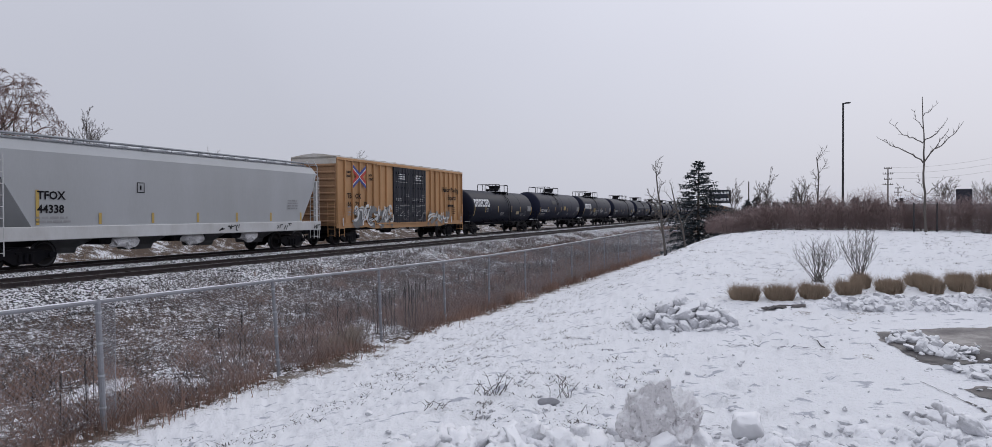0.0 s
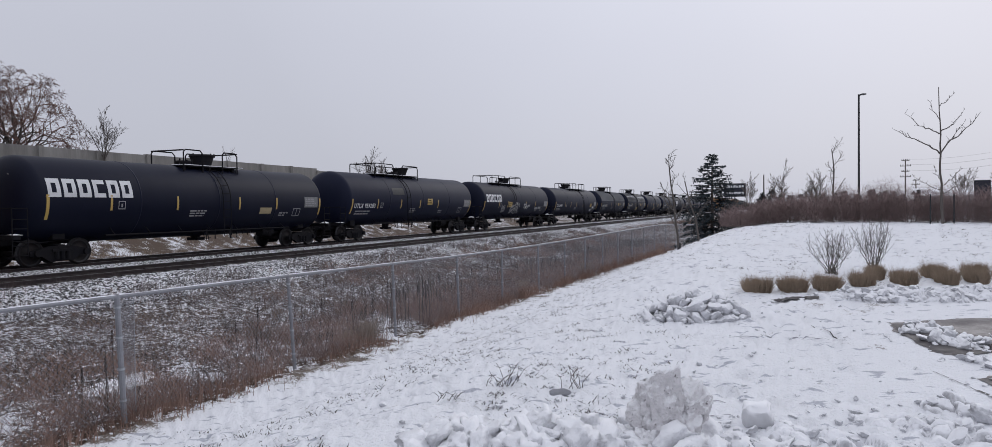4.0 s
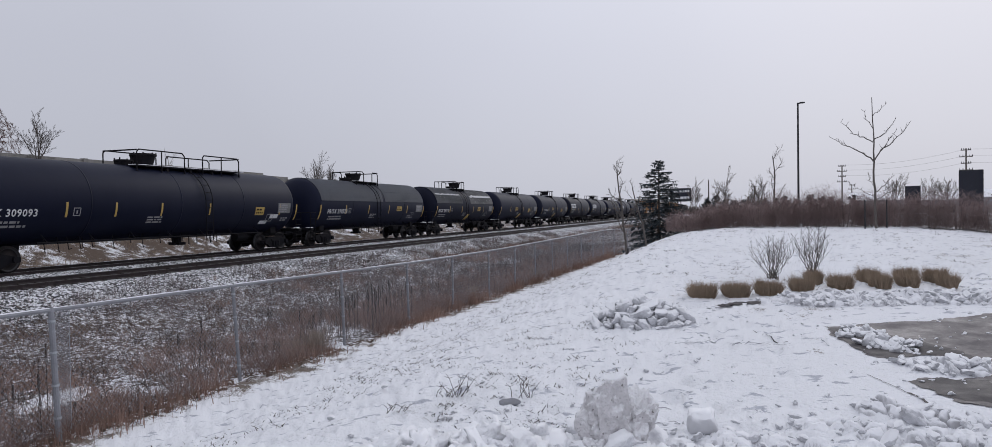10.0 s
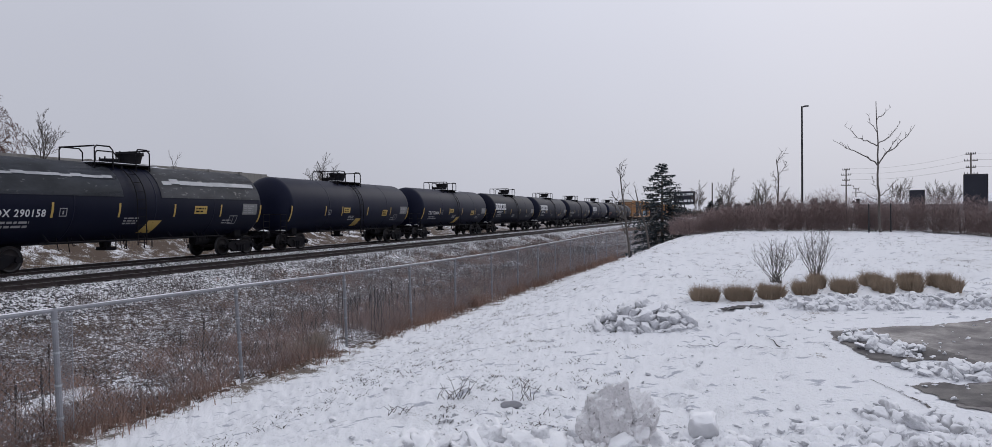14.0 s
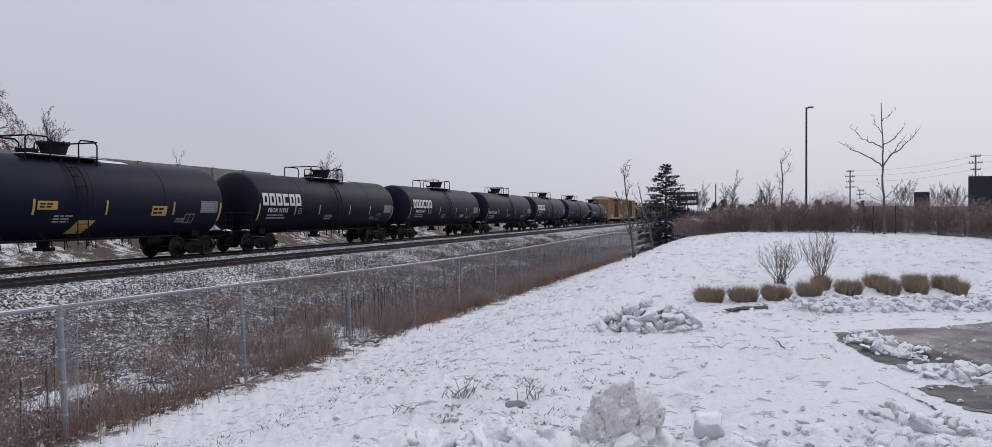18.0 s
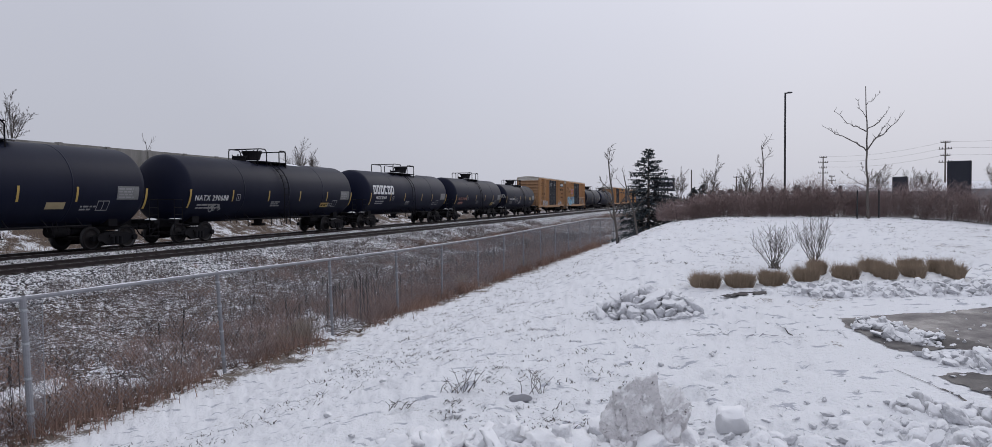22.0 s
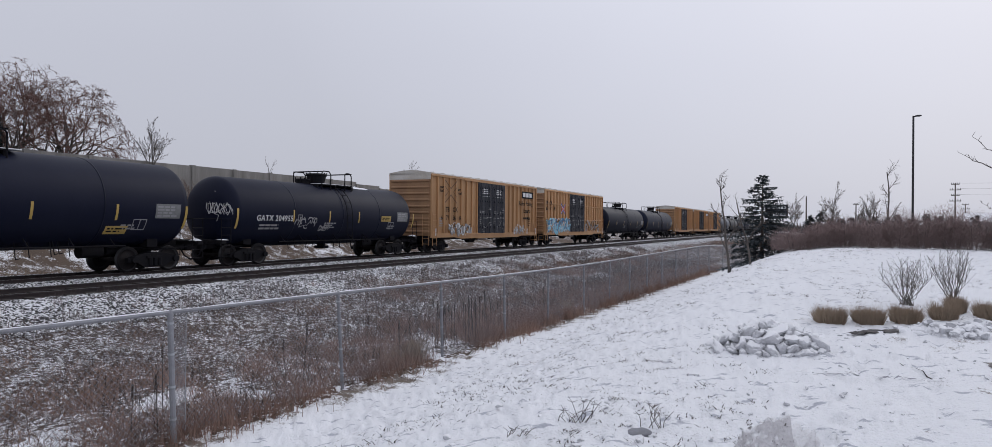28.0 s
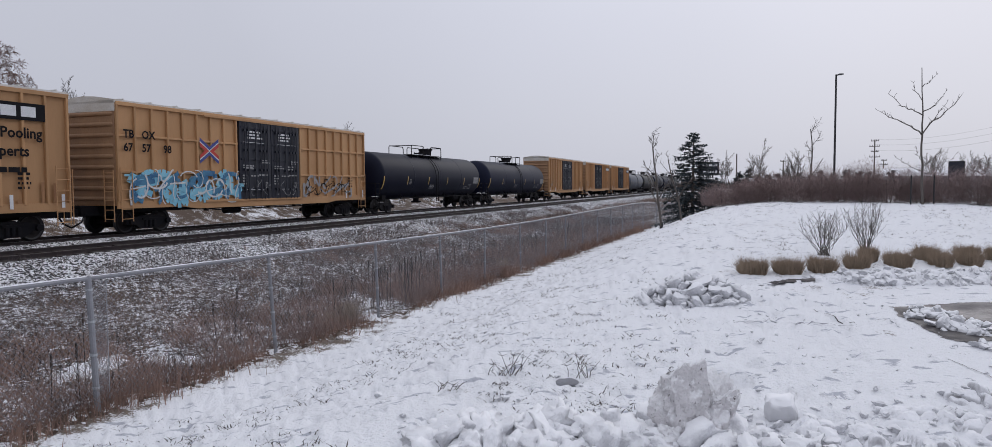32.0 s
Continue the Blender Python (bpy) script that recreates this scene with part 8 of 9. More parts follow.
def clod_mesh(seed, cuts, rough, material):
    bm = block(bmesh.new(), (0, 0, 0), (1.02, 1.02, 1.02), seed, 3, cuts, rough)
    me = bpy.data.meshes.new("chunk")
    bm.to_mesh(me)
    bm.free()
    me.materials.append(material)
    return me


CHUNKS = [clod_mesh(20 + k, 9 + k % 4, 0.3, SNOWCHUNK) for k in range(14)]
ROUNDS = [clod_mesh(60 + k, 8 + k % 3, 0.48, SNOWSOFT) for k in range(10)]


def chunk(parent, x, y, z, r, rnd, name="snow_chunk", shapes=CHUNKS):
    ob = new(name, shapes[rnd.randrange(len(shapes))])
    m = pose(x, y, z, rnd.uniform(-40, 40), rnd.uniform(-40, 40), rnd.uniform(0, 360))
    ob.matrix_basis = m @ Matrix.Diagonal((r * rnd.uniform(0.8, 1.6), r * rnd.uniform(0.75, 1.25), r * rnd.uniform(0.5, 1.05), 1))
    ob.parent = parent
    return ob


def snow_heap(az0, r0, w, depth, h, n, seed, label, size=(0.06, 0.2), turn=0.0, base_h=0.1, proud=0.18, shapes=CHUNKS, apart=0.5):
    """A heap of ploughed lumps: a low mound with chunks on it."""
    rnd = random.Random(seed)
    cx, cy, _ = polar(az0, r0)
    heap = empty("snow_heap", None, label, "snow heap")
    a = radians(az0 + turn)
    ux, uy = math.cos(a), -math.sin(a)
    vx, vy = math.sin(a), math.cos(a)
    base = bmesh.new()
    g = 72
    rows = []
    bh = base_h
    for i in range(g + 1):
        row = []
        for j in range(g + 1):
            u, v = i / g * 2 - 1, j / g * 2 - 1
            q = u * u + v * v
            x, y = cx + ux * u * w * 0.55 + vx * v * depth * 0.55, cy + uy * u * w * 0.55 + vy * v * depth * 0.55
            z = ground_z(x, y) - 0.06
            if q < 1:
                k = (1 - q) ** 0.7
                z += 0.06 * min(1, (1 - q) * 4) + bh * k * (0.75 + 0.5 * noise.noise(Vector((x * 2.2, y * 2.2, seed)))) + 0.07 * k * noise.noise(Vector((x * 7, y * 7, seed))) + 0.05 * k * abs(noise.noise(Vector((x * 11, y * 11, seed))))
                e = gap(Vector((x, y, 0.3 * k)), 6.0, seed)
                z += min(1, k * 2) * (0.06 * (0.5 - e[1]) - 0.09 * (1 - e[0]) ** 2.5)
            row.append(base.verts.new((x, y, z)))
        rows.append(row)
    for i in range(g):
        for j in range(g):
            f = base.faces.new((rows[i][j], rows[i + 1][j], rows[i + 1][j + 1], rows[i][j + 1]))
            f.smooth = True
    # Dirty mound, greyed further so that gaps between chunks look shaded.
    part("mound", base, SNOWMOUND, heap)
    sizes = sorted((rnd.uniform(*size) * (0.55 if rnd.random() < 0.45 else 1) for _ in range(n)), reverse=True)
    laid = []
    for r in sizes:
        # the largest first, each with a gap round it
        for _ in range(14):
            th, q = rnd.uniform(0, math.tau), rnd.random() ** (0.6 if r > sum(size) * 0.4 else 0.4) * 1.12
            u, v = q * math.cos(th), q * math.sin(th)
            x, y = cx + ux * u * w * 0.55 + vx * v * depth * 0.55, cy + uy * u * w * 0.55 + vy * v * depth * 0.55
            if all(math.hypot(x - a, y - b) > apart * (r + c) for a, b, c in laid):
                laid.append((x, y, r))
                chunk(heap, x, y, ground_z(x, y) + bh * max(0, 1 - q * q) ** 0.7 * 0.95 + r * proud, r, rnd, "snow_chunk", shapes)
                break
    return heap


def snow_things():
    # the big standing lump with its ridge of ploughed snow
    low = "low ridge of broken snow beside the parking lot"
    soft = "ridge of rounded ploughed snow lumps"
    snow_heap(13.5, 4.85, 1.1, 0.8, 0.3, 90, 1, "ridge of dirty ploughed snow lumps at the lawn edge", (0.06, 0.14), base_h=0.11)
    snow_heap(-2.6, 4.8, 0.8, 0.6, 0.2, 110, 8, soft, (0.04, 0.13), base_h=0.14, shapes=ROUNDS, apart=0.5)
    snow_heap(4.8, 4.75, 1.1, 0.75, 0.25, 190, 2, soft, (0.035, 0.13), base_h=0.16, shapes=ROUNDS, apart=0.48)
    snow_heap(19.5, 4.9, 0.9, 0.6, 0.2, 70, 9, "ridge of dirty ploughed snow lumps at the lawn edge", (0.04, 0.11), base_h=0.08)
    snow_heap(26.0, 5.35, 1.5, 0.55, 0.16, 44, 3, low, (0.02, 0.06), base_h=0.05)
    snow_heap(35.5, 5.9, 1.9, 0.6, 0.12, 70, 4, low, (0.02, 0.06), base_h=0.05)
    snow_heap(45.0, 6.3, 1.7, 0.7, 0.12, 70, 5, low, (0.02, 0.06), base_h=0.06)
    snow_heap(33.0, 6.5, 0.5, 0.35, 0.15, 5, 10, "drifted lumps of snow at the lot edge", (0.04, 0.1), base_h=0.09)
    snow_heap(36.3, 6.45, 0.45, 0.3, 0.14, 4, 11, "drifted lumps of snow at the lot edge", (0.04, 0.1), base_h=0.08)
    snow_heap(14.8, 9.8, 1.12, 0.85, 0.34, 280, 6, "heap of ploughed snow chunks on the lawn", (0.045, 0.125), base_h=0.27, apart=0.52)
    x, y, _ = polar(13.6, 4.95)
    g = ground_z(x, y)
    l = empty("snow_lump", pose(x, y, g, 0, 0, -13), "large upright lump of dirty frozen snow", "snow lump")
    pieces = (((-0.03, 0.0, 0.24), (0.21, 0.2, 0.36), (0, 2, 20), 3, 11), ((0.13, 0.06, 0.2), (0.15, 0.18, 0.3), (-6, 14, 40), 7, 9), ((-0.13, 0.05, 0.13), (0.12, 0.14, 0.23), (0, -6, 10), 9, 8),
              ((-0.12, -0.16, 0.05), (0.19, 0.12, 0.15), (10, 4, -14), 15, 7), ((0.15, -0.13, 0.06), (0.15, 0.13, 0.12), (0, 6, 30), 18, 7), ((0.02, 0.03, 0.42), (0.13, 0.11, 0.12), (6, -6, 50), 12, 8), ((0.22, 0.02, 0.3), (0.08, 0.1, 0.16), (0, 20, 0), 21, 7))
    for at, size, turn, sd, cuts in pieces:
        bm = block(bmesh.new(), at, size, sd, 5, cuts, 0.26, turn)
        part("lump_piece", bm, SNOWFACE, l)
    x3, y3, _ = polar(13.4, 4.95)
    l = empty("snow_crumb", pose(x3, y3, EYE - 1.27, 10, 0, 0), "small crumb of snow on top of the lump", "snow lump")
    for at, size, turn, sd in (((0, 0, 0), (0.05, 0.045, 0.05), (10, 30, 0), 6), ((0.02, 0, 0.035), (0.02, 0.02, 0.035), (0, -20, 0), 8)):
        bm = bmesh.new()
        part("lump_piece", block(bm, at, size, sd, 3, 10, 0.4, turn), SNOWLUMP, l)
    x4, y4, _ = polar(20.35, 5.6)
    bm = bmesh.new()
    box(bm, -0.11, 0.11, -0.09, 0.09, -0.1, 0.075, 0.03)
    bmesh.ops.subdivide_edges(bm, edges=list(bm.edges), cuts=4, use_grid_fill=True)
    for v in bm.verts:
        v.co += Vector((noise.noise(v.co * 11), noise.noise(v.co * 11 + Vector((5, 0, 0))), noise.noise(v.co * 11 + Vector((0, 7, 0))))) * 0.028
    for f in bm.faces:
        f.smooth = True
    me = bpy.data.meshes.new("snow_block")
    bm.to_mesh(me)
    bm.free()
    me.materials.append(SNOWSOFT)
    b = new("snow_block", me)
    b.matrix_basis = pose(x4, y4, ground_z(x4, y4) + 0.09, 4, -5, -20)
    tagged(b, "square block of frozen snow on the lawn edge", "snow block")
    # windrow behind the kerb, along the flower bed
    for k, (a, r, w, n) in enumerate(((26.58, 11.7, 1.3, 40), (29.68, 11.95, 1.45, 60), (33.07, 12.2, 1.5, 64), (36.55, 12.5, 1.6, 60), (40.03, 12.9, 1.6, 50), (43.51, 13.25, 1.6, 46))):
        snow_heap(a, r, w, 0.6, 0.17, n, 30 + k, "windrow of ploughed snow chunks along the kerb", (0.025, 0.08), base_h=0.12)
    # chunks lying on the wet asphalt
    for k, (a, r, w, n) in enumerate(((30.5, 9.5, 0.45, 22), (32.6, 8.95, 0.55, 26), (36.6, 8.15, 0.85, 40), (42.15, 9.97, 0.4, 5), (44.16, 9.84, 0.5, 6), (44.61, 7.81, 0.6, 18))):
        snow_heap(a, r, w, 0.5, 0.12, n, 50 + k, "broken snow chunks lying on wet asphalt", (0.03, 0.09), base_h=0.06)
    # strays on the lawn
    rnd = random.Random(77)
    st = empty("stray_snow", None, "small stray snow crumbs scattered over the lawn", "snow", "", "stuff")
    for k in range(800):
        a, r = rnd.uniform(-12, 46), 4.2 + 8.6 * rnd.random() ** 1.2
        if a < 10 and r > 7.5:
            continue
        x, y, _ = polar(a, r)
        chunk(st, x, y, ground_top(x, y) + 0.003, rnd.uniform(0.008, 0.036), rnd, "crumb")


snow_things()


def lot_crumbs():
    rnd = random.Random(78)
    st = empty("lot_snow", None, "small snow crumbs scattered on the wet asphalt", "snow", "", "stuff")
    for k in range(500):
        a, r = rnd.uniform(30, 56), rnd.uniform(7, 11.8)
        x, y, _ = polar(a, r)
        if in_lot(x, y) and noise.noise(Vector((x * 1.5, y * 1.5, 6))) > 0.05:
            chunk(st, x, y, ground_z(x, y) + 0.002, rnd.uniform(0.01, 0.035), rnd, "crumb")


lot_crumbs()


# ---- parking lot: wet asphalt showing through the snow ----
def wet_asphalt(name, dry, gloss):
    m = bpy.data.materials.new(name)
    m.use_nodes = True
    n, l = m.node_tree.nodes, m.node_tree.links
    b = n["Principled BSDF"]
    tc = n.new("ShaderNodeTexCoord")
    a = n.new("ShaderNodeTexNoise")
    a.inputs["Scale"].default_value, a.inputs["Detail"].default_value = 1.3, 12
    a.inputs["Roughness"].default_value = 0.8
    f = n.new("ShaderNodeTexNoise")
    f.inputs["Scale"].default_value, f.inputs["Detail"].default_value = 55, 4
    for q in (a, f):
        l.new(tc.outputs["Object"], q.inputs["Vector"])
    mx = n.new("ShaderNodeMix")
    mx.data_type = "RGBA"
    mx.inputs[6].default_value, mx.inputs[7].default_value = (dry, dry * 0.92, dry * 0.95, 1), (dry * 0.5, dry * 0.45, dry * 0.47, 1)
    l.new(a.outputs[0], mx.inputs[0])
    l.new(mx.outputs[2], b.inputs["Base Color"])
    r = n.new("ShaderNodeMapRange")
    r.inputs["From Min"].default_value, r.inputs["From Max"].default_value = 0.42, 0.62
    r.inputs["To Min"].default_value, r.inputs["To Max"].default_value = gloss, 0.8
    b.inputs["Specular IOR Level"].default_value = 0.25
    l.new(a.outputs[0], r.inputs["Value"])
    l.new(r.outputs[0], b.inputs["Roughness"])
    bp = n.new("ShaderNodeBump")
    bp.inputs["Strength"].default_value, bp.inputs["Distance"].default_value = 0.25, 0.006
    l.new(f.outputs[0], bp.inputs["Height"])
    l.new(bp.outputs[0], b.inputs["Normal"])
    return m


ASPHALT = wet_asphalt("damp_asphalt", 0.17, 0.36)
WET = wet_asphalt("wet_asphalt", 0.1, 0.5)


def patch(name, outline, label, lift=0.012, mat_=None, seed=0, jag=0.09):
    """A ragged flat patch; outline in azimuth and distance."""
    pts = []
    n = len(outline)
    for k in range(n):
        a0, r0 = outline[k]
        a1, r1 = outline[(k + 1) % n]
        for j in range(9):
            f = j / 9
            x, y, _ = polar(a0 + (a1 - a0) * f, r0 + (r1 - r0) * f)
            x += jag * noise.noise(Vector((x * 2.4, y * 2.4, seed))) + 0.8 * jag * noise.noise(Vector((x * 9, y * 9, seed)))
            y += jag * noise.noise(Vector((x * 2.4, y * 2.4, seed + 9))) + 0.8 * jag * noise.noise(Vector((x * 9, y * 9, seed + 9)))
            pts.append((x, y))
    bm = bmesh.new()
    f = bm.faces.new([bm.verts.new((x, y, 0)) for x, y in pts])
    bmesh.ops.triangulate(bm, faces=[f])
    bmesh.ops.recalc_face_normals(bm, faces=bm.faces)
    for f in bm.faces:
        if f.normal.z < 0:
            f.normal_flip()
    for _ in range(4):
        bmesh.ops.subdivide_edges(bm, edges=[e for e in bm.edges if e.calc_length() > (0.35 if name == "pavement_wet" else 0.06)], cuts=1)
    bmesh.ops.triangulate(bm, faces=list(bm.faces))
    for v in bm.verts:
        v.co.z = ground_z(v.co.x, v.co.y) + lift - 0.009 if name.startswith("pavement_wet") else ground_top(v.co.x, v.co.y) + lift
    me = bpy.data.meshes.new(name)
    bm.to_mesh(me)
    bm.free()
    me.materials.append(mat_ or ASPHALT)
    return tagged(new(name, me), label, "pavement", "", "structure")


patch("pavement_wet", LOT, "wet grey asphalt bared in the snowy parking lot", 0.012)
patch("pavement_wet_rim", [(28.3, 9.8), (29.7, 9.95), (31.2, 9.85), (32.4, 9.5), (34.5, 9.2), (36.5, 8.9), (38.3, 8.6), (36.5, 8.68), (34.3, 8.6), (32.8, 8.33), (31.2, 8.45), (30.4, 8.76), (29.2, 9.18), (28.5, 9.6)], "dark slushy wet edge of the bared asphalt", 0.0145, WET, 2)
patch("pavement_wet_edge", [(33.9, 7.46), (35.3, 7.7), (36.8, 7.73), (38.3, 7.85), (39.5, 7.6), (39.0, 7.05), (36.93, 7.09), (35.42, 7.25)], "dark slushy wet edge of the bared asphalt", 0.0145, WET, 3)
patch("pavement_strip", [(20.4, 11.3), (21.83, 11.58), (23.6, 11.64), (23.6, 11.36), (22.0, 11.3)], "bare strip of kerb stone in the snow", 0.012, WET, 4, 0.04)


# a curved crack of dark slush beside the lot
CRUSTLINE = mat("grey_crust_line", (0.42, 0.42, 0.45), 0.8, 0, (0.3, 0.3, 0.32), 9, 40, 0.2, 0.01, 0.8)


def crack(pts, w, name, label, mat_=None):
    bm = bmesh.new()
    prev = None
    line = [Vector(polar(a, r)) for a, r in pts]
    line = [p.lerp(q, k / 6) for p, q in zip(line, line[1:]) for k in range(6)] + line[-1:]
    for k, p in enumerate(line):
        g = (line[min(k + 1, len(line) - 1)] - line[max(k - 1, 0)]).normalized()
        o = Vector((-g.y, g.x, 0)) * w * (0.3 + 0.3 * noise.noise(Vector((k * 0.7, 3, 0))) + 0.2)
        ends = (p - o, p + o)
        cur = tuple(bm.verts.new((e.x, e.y, ground_top(e.x, e.y) + 0.006)) for e in ends)
        if prev:
            bm.faces.new((prev[0], prev[1], cur[1], cur[0]))
        prev = cur
    bmesh.ops.recalc_face_normals(bm, faces=bm.faces)
    me = bpy.data.meshes.new(name)
    bm.to_mesh(me)
    bm.free()
    me.materials.append(mat_ or WET)
    return tagged(new(name, me), label, "slush", "", "structure")


crack([(31.3, 7.6), (32.62, 7.35), (33.99, 7.12)], 0.007, "slush_line", "thin dark line of slush at the lot edge")
crack([(33.99, 7.12), (34.79, 7.0), (35.44, 6.81), (35.32, 6.64)], 0.026, "slush_line_2", "dark curved gap in the snow at the lot edge")
# flat grey ribbons laid along edges of the snow crust
crack([(17.09, 8.32), (19.15, 8.55), (20.27, 8.61)], 0.012, "slush_line_4", "thin grey line along a snow crust edge", CRUSTLINE)
crack([(21.5, 8.56), (23.37, 8.6), (25.99, 8.61)], 0.014, "slush_line_5", "thin grey line along a snow crust edge", CRUSTLINE)
crack([(22.9, 6.2), (23.6, 6.19), (24.56, 6.2)], 0.008, "slush_line_6", "thin grey line along a snow crust edge", CRUSTLINE)
crack([(16.5, 6.1), (17.2, 6.13), (17.84, 6.12)], 0.012, "slush_line_7", "thin grey line along a snow crust edge", CRUSTLINE)
crack([(16.53, 5.72), (17.5, 5.78), (18.71, 5.81)], 0.014, "slush_line_8", "thin grey line along a snow crust edge", CRUSTLINE)
crack([(23.3, 9.45), (24.6, 9.0), (26.05, 8.66)], 0.009, "slush_line_3", "thin dark line of slush at the lot edge")


# ---- weeds standing on the lawn ----
def lawn_weed(az, r, h, seed, stems=7):
    rnd = random.Random(seed)
    x, y, _ = polar(az, r)
    w = empty("lawn_weed", pose(x, y, ground_z(x, y)), "dry dead weed stems standing in the snow", "weed")
    segs = []
    for k in range(stems):
        a = rnd.uniform(0, math.tau)
        p = Vector((rnd.uniform(-0.1, 0.1), rnd.uniform(-0.05, 0.05), -0.01))
        d = Vector((math.cos(a) * 0.6, math.sin(a) * 0.6, rnd.uniform(0.4, 1.2))).normalized()
        L = h * rnd.uniform(0.4, 1.0)
        c = p + d * L * 0.5 + Vector((rnd.uniform(-1, 1), rnd.uniform(-1, 1), 0.4)) * L * 0.14
        q = p + d * L
        segs.append((*p, *c, 0.0036, 0.003))
        segs.append((*c, *q, 0.003, 0.002))
        for _ in range(3):
            e = q + Vector((rnd.uniform(-1, 1), rnd.uniform(-1, 1), rnd.uniform(-0.2, 1))) * 0.05
            segs.append((*q, *e, 0.0026, 0.0012))
    sticks("stem", segs, STEMDARK, w, "", "stuff")


lawn_weed(0.5, 6.5, 0.26, 1, 9)
lawn_weed(-0.8, 6.55, 0.14, 5)
lawn_weed(5.74, 6.35, 0.22, 3)
lawn_weed(-4.5, 6.3, 0.1, 4)
x5, y5, _ = polar(4.8, 6.25)
slab_bm = crag((0, 0, 0), (0.1, 0.06, 0.026), 4, 3, 1.2, 0.08, (20, 0, 0))
slab_me = bpy.data.meshes.new("stone")
slab_bm.to_mesh(slab_me)
slab_bm.free()
slab_me.materials.append(POSTGREY)
slab = new("stone", slab_me)
slab.matrix_basis = pose(x5, y5, ground_top(x5, y5) - 0.002, 0, 0, 10)
tagged(slab, "small grey stone half buried in the snow", "stone")


# ---- lamp post, signs, poles, building ----
def lamp_post(x, y, h, label, turn=0):
    z = ground_z(x, y)
    p = empty("lamp_post", pose(x, y, z, 0, 0, turn), label, "lamp post")
    bm = bmesh.new()
    rod(bm, (0, 0, -0.1), (0, 0, 0.7), 0.2, 0.2, 16)
    part("base", bm, CONCRETE, p)
    bm = bmesh.new()
    rod(bm, (0, 0, 0.7), (0, 0, h), 0.062, 0.05, 10)
    part("pole", bm, DARKMETAL, p)
    bm = bmesh.new()
    rod(bm, (0, 0, h - 0.06), (0.2, -0.1, h - 0.02), 0.03, 0.03, 6)
    part("arm", bm, DARKMETAL, p)
    bm = bmesh.new()
    box(bm, 0.06, 0.32, -0.26, 0.02, h - 0.05, h + 0.02, 0.02)
    part("lamp_head", bm, DARKMETAL, p)


lamp_post(19.6, 41.2, EYE + 6.2 - ground_z(19.6, 41.2), "tall dark parking lot lamp post with one head")
x, y, _ = polar(40.45, 60)
lamp_post(x, y, 13.0, "tall dark lamp post behind the building", 150)


def board_sign(name, az, r, w, z0, z1, label, rows=0, post=None, mat_=None):
    x, y, _ = polar(az, r)
    g = EYE - 1.2
    s = empty(name, pose(x, y, 0, 0, 0, -az), label, "sign")
    bm = bmesh.new()
    box(bm, -w / 2, w / 2, -0.08, 0.08, EYE + z0, EYE + z1, 0.02)
    part("panel", bm, mat_ or DARKMETAL, s)
    bm = bmesh.new()
    box(bm, -w / 2 + 0.03, w / 2 - 0.03, -0.1, -0.078, EYE + z0 + 0.03, EYE + z1 - 0.03, 0.005)
    part("face", bm, DOORBLACK, s)
    for k in range(rows):
        zz = EYE + z1 - (z1 - z0) * (0.25 + 0.5 * k / max(1, rows - 1)) - 0.12
        bm = bmesh.new()
        px = -w * 0.38
        rnd = random.Random(k)
        while px < w * 0.34:
            q = min(w * 0.4, px + rnd.uniform(0.08, 0.2) * w)
            box(bm, px, q, -0.112, -0.1, zz, zz + (z1 - z0) * 0.18)
            px = q + 0.03 * w
        part("sign_bar", bm, WHITEPAINT, s, "pale line of writing", "stuff")
    for o in (post or (-w * 0.35, w * 0.35)):
        bm = bmesh.new()
        box(bm, o - 0.06, o + 0.06, -0.05, 0.05, g - 1, EYE + z0, 0.01)
        part("post", bm, DARKMETAL, s)


board_sign("billboard", 16.87, 105, 2.9, 1.25, 3.1, "dark roadside sign board with two pale lines", 2, (0,))
board_sign("menu_board", 32.8, 38, 0.62, 0.1, 0.98, "small dark panel sign behind the hedge")
board_sign("menu_board", 36.2, 34, 0.82, 0.0, 1.45, "dark rectangular panel sign behind the hedge")


def utility_pole(az, r, top, arms, label, lean=0.0):
    x, y, _ = polar(az, r)
    p = empty("utility_pole", pose(x, y, EYE - 2.2, 0, 0, -az), label, "utility pole")
    h = top + 2.2
    bm = bmesh.new()
    rod(bm, (0, 0, 0), (lean, 0, h), 0.13, 0.09, 8)
    part("pole", bm, POLEWOOD, p)
    for k in range(arms):
        bm = bmesh.new()
        w = 0.75 if k % 2 else 0.55
        box(bm, lean - w, lean + w, -0.06, 0.06, h - 0.26 - 0.85 * k, h - 0.16 - 0.85 * k, 0.01)
        arm = part("crossarm", bm, POLEWOOD, p)
        for o in (-0.9, -0.45, 0.45, 0.9):
            bm = bmesh.new()
            rod(bm, (lean + o * w, 0, h - 0.16 - 0.85 * k), (lean + o * w, 0, h + 0.04 - 0.85 * k), 0.05, 0.03, 6)
            part("insulator", bm, DARKMETAL, arm)
    return p


utility_pole(28.15, 130, 7.0, 4, "wooden utility pole with crossarms far off")
utility_pole(35.65, 110, 7.4, 4, "wooden utility pole with crossarms far off")
utility_pole(18.92, 120, 4.8, 0, "plain wooden utility pole far off")
utility_pole(28.75, 170, 5.0, 2, "wooden utility pole with crossarms far off")
utility_pole(12.1, 240, 4.2, 2, "wooden utility pole beside the railway far off")
utility_pole(22.2, 150, 4.6, 1, "wooden utility pole far off")


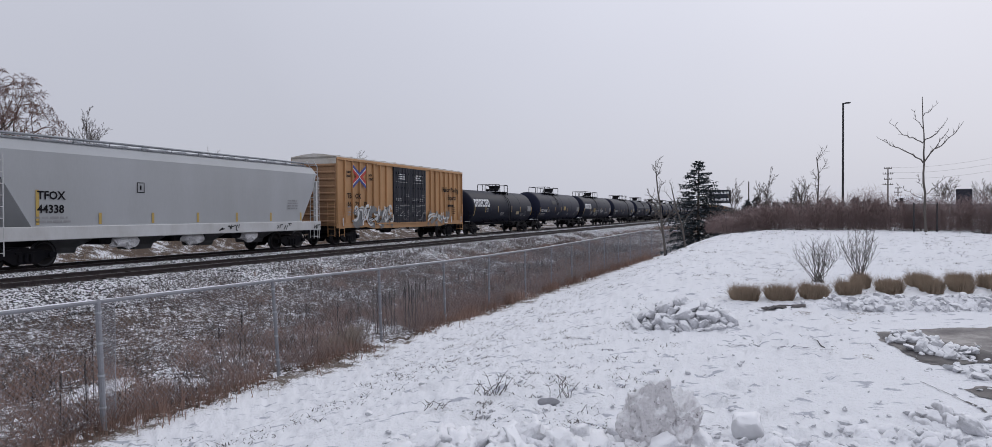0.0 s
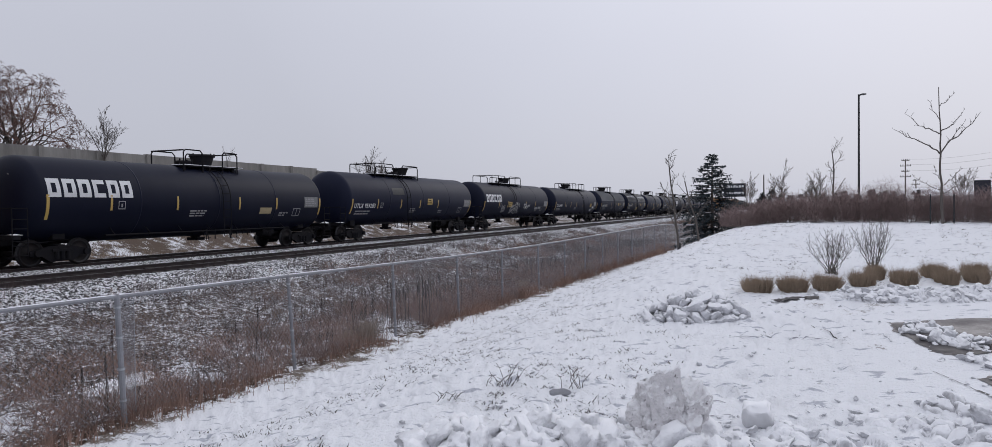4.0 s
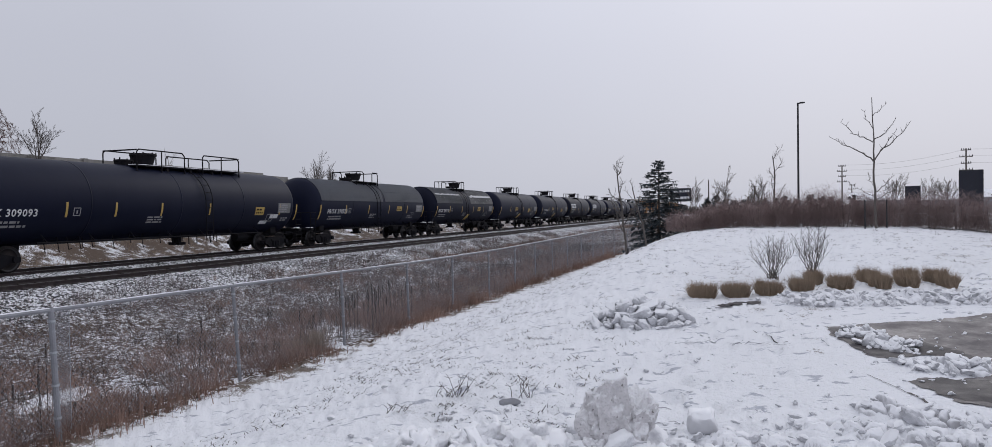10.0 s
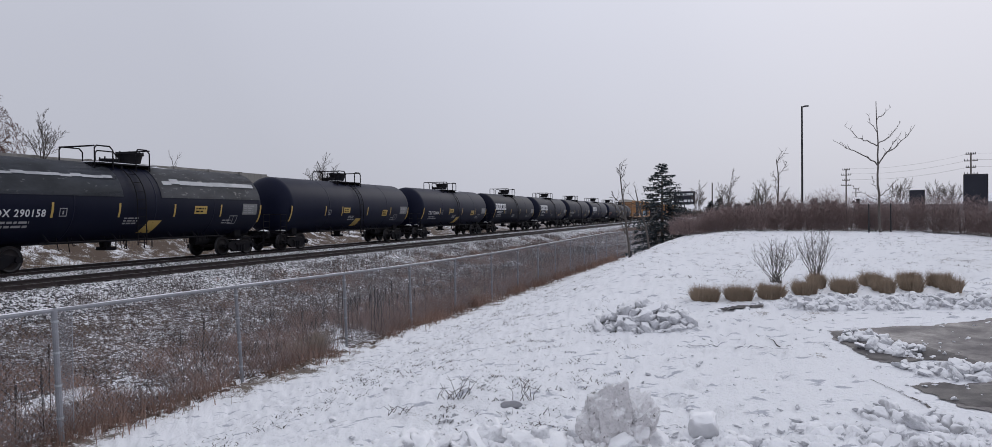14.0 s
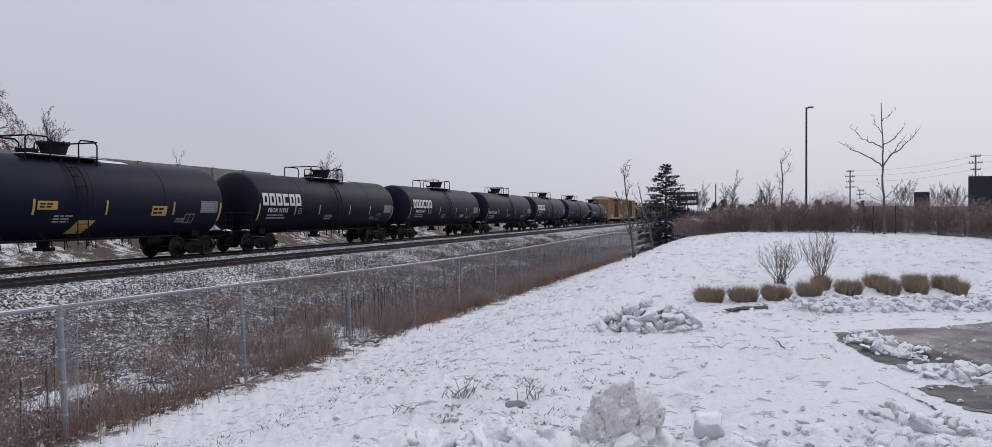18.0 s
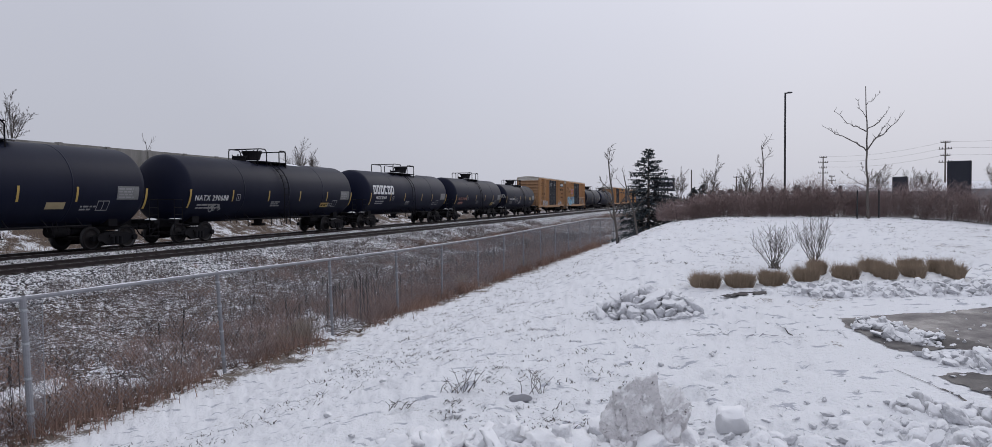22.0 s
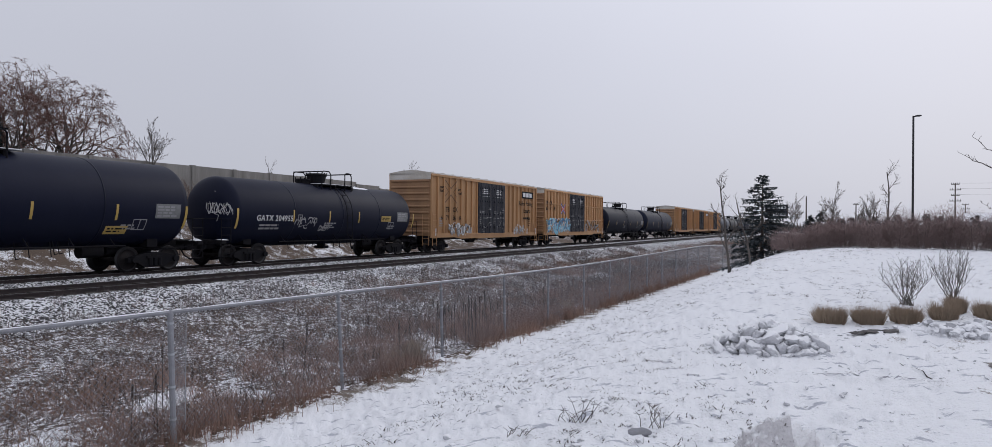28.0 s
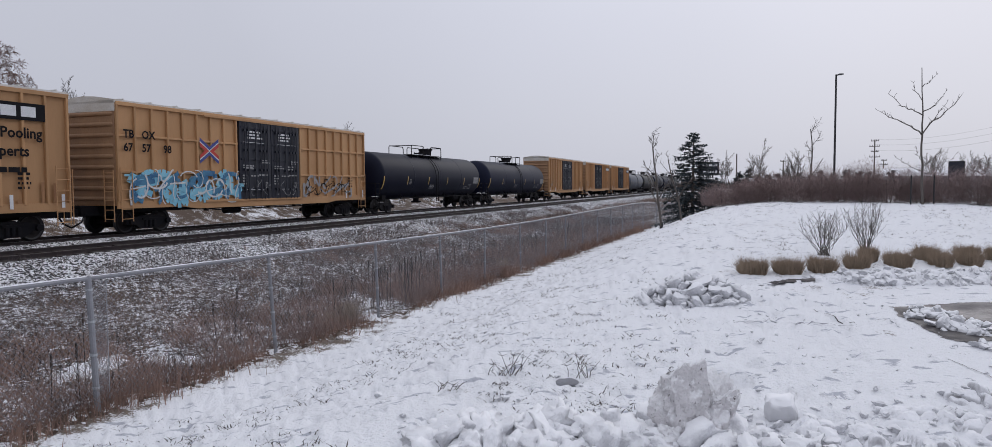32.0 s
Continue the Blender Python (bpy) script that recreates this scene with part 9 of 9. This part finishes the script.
def wires():
    rows = []
    for k, (z0, z1) in enumerate(((7.0, 7.3), (6.2, 6.5), (5.3, 5.6))):
        pts = [polar(28.15, 130, EYE + z0), polar(35.65, 110, EYE + z1), polar(48, 100, EYE + z1 + 0.5)]
        for a, b in zip(pts, pts[1:]):
            for j in range(10):
                f, g = j / 10, (j + 1) / 10
                p = [a[i] + (b[i] - a[i]) * f for i in range(3)]
                q = [a[i] + (b[i] - a[i]) * g for i in range(3)]
                p[2] -= 1.2 * 4 * f * (1 - f) * 0.5
                q[2] -= 1.2 * 4 * g * (1 - g) * 0.5
                rows.append((*p, *q, 0.011, 0.011))
    tagged(sticks("power_line", rows, DARKMETAL, None, "thin power lines sagging between utility poles"), "", "power line", "", "structure")


wires()


GREYCLAD = mat("grey_wall_cladding", (0.3, 0.3, 0.31), 0.8, 0, (0.25, 0.25, 0.255), 1.2, 30, 0.05, 0.01, 0.6)
DARKCLAD = mat("dark_wall_cladding", (0.135, 0.13, 0.13), 0.75, 0, (0.1, 0.098, 0.1), 1.2, 30, 0.05, 0.01, 0.6)
TANPAINT = mat("tan_trim", (0.36, 0.27, 0.15), 0.7, 0, (0.3, 0.22, 0.13), 3, 30, 0.03)
BROWNFENCE = mat("brown_screen_fence", (0.12, 0.075, 0.055), 0.8, 0, (0.09, 0.055, 0.04), 3, 30, 0.1)
BLUEBOX = mat("blue_painted_panel", (0.05, 0.09, 0.16), 0.6, 0, (0.04, 0.07, 0.12), 3, 30, 0.03)


def building():
    x, y, _ = polar(39.4, 33)
    b = empty("restaurant_building", pose(x, y, EYE - 1.3, 0, 0, -62), "flat-roofed grey building with a darker lower wall", "building")
    for nm, m, z0, z1, o in (("lower_wall", DARKCLAD, 0.0, 3.95, 0.0), ("upper_wall", GREYCLAD, 3.95, 5.75, -0.02)):
        bm = bmesh.new()
        box(bm, 0.0 - o * 0, 16, -0.1 + o, 10, z0, z1, 0.01)
        part(nm, bm, m, b)
    bm = bmesh.new()
    box(bm, -0.06, 16.06, -0.2, 10.1, 5.75, 5.9, 0.02)
    part("roof_trim", bm, DARKMETAL, b)
    bm = bmesh.new()
    for u0, u1, v0, v1 in ((1.55, 1.68, 1.2, 3.5), (2.1, 2.23, 1.2, 3.5), (1.55, 2.23, 3.38, 3.5), (1.55, 2.23, 1.2, 1.3), (1.55, 2.23, 2.3, 2.38)):
        box(bm, u0, u1, -0.24, -0.1, v0, v1, 0.01)
    w = part("window_frame", bm, TANPAINT, b, "tan window frame")
    bm = bmesh.new()
    box(bm, 1.68, 2.1, -0.16, -0.12, 1.3, 3.38)
    part("pane", bm, DOORBLACK, w, "dark window pane")
    for k in range(9):
        bm = bmesh.new()
        box(bm, 0.02 + 1.8 * k, 0.05 + 1.8 * k, -0.125, -0.1, 0, 3.9)
        part("panel_joint", bm, DARKMETAL, b)
    # low screen with a snowy top in front
    x, y, _ = polar(40.3, 26)
    f = empty("screen_fence", pose(x, y, EYE - 1.4, 0, 0, -50), "low brown screen fence with snow along its cap", "fence")
    for k in range(12):
        bm = bmesh.new()
        box(bm, 0.6 * k, 0.6 * k + 0.58, -0.04, 0.04, 0, 1.5, 0.008)
        part("board", bm, BROWNFENCE, f)
    bm = bmesh.new()
    box(bm, -0.1, 7.3, -0.16, 0.16, 1.5, 1.6, 0.03)
    part("snowy_cap", bm, SNOW, f, "snow lying on the cap")
    x, y, _ = polar(39.3, 36)
    p = empty("blue_panel", pose(x, y, EYE - 1.2, 0, 0, -40), "blue painted panel box beside the building", "panel")
    bm = bmesh.new()
    box(bm, -0.35, 0.35, -0.2, 0.2, 0, 2.0, 0.02)
    part("body", bm, BLUEBOX, p)


building()


def far_background():
    """Low far rooflines and treeline that close the horizon."""
    rnd = random.Random(9)
    for k, (a, r, w, h, lab) in enumerate(((30.9, 90, 7, 2.3, "low building with a snowy roof beyond the hedge"), (34.3, 85, 5, 2.2, "low building with a snowy roof beyond the hedge"), (37.6, 95, 6, 2.5, "low building with a snowy roof beyond the hedge"))):
        x, y, _ = polar(a, r)
        b = empty("far_building", pose(x, y, EYE - 1.5, 0, 0, -a), lab, "building")
        bm = bmesh.new()
        box(bm, -w / 2, w / 2, 0, 6, 0, h)
        part("wall", bm, GREYCLAD, b)
        bm = bmesh.new()
        vs = [bm.verts.new(v) for v in ((-w / 2 - 0.2, -0.3, h), (w / 2 + 0.2, -0.3, h), (w / 2 + 0.2, 6.3, h), (-w / 2 - 0.2, 6.3, h), (-w / 2 - 0.2, 3, h + 0.9), (w / 2 + 0.2, 3, h + 0.9))]
        for f in ((0, 1, 5, 4), (2, 3, 4, 5), (0, 4, 3), (1, 2, 5), (0, 3, 2, 1)):
            bm.faces.new([vs[i] for i in f])
        bmesh.ops.recalc_face_normals(bm, faces=bm.faces)
        part("roof", bm, SNOW, b, "snow-covered roof")
    rows = []
    for k in range(16000):
        a = rnd.uniform(-75, 62)
        r = rnd.uniform(330, 420)
        x, y, _ = polar(a, r)
        h = rnd.uniform(3, 7.5) * (0.6 + 0.7 * abs(noise.noise(Vector((a * 0.35, 3, 0)))) + 0.2)
        rows.append((x, y, EYE - 3, rnd.uniform(-1.5, 1.5), rnd.uniform(-1.5, 1.5), h, rnd.uniform(0.3, 0.9), rnd.uniform(0, 6.3)))
    blades("far_woods", rows, TWIG, None, "grey-brown far bare woodland on the horizon", "stuff", "woods")


far_background()


motions()
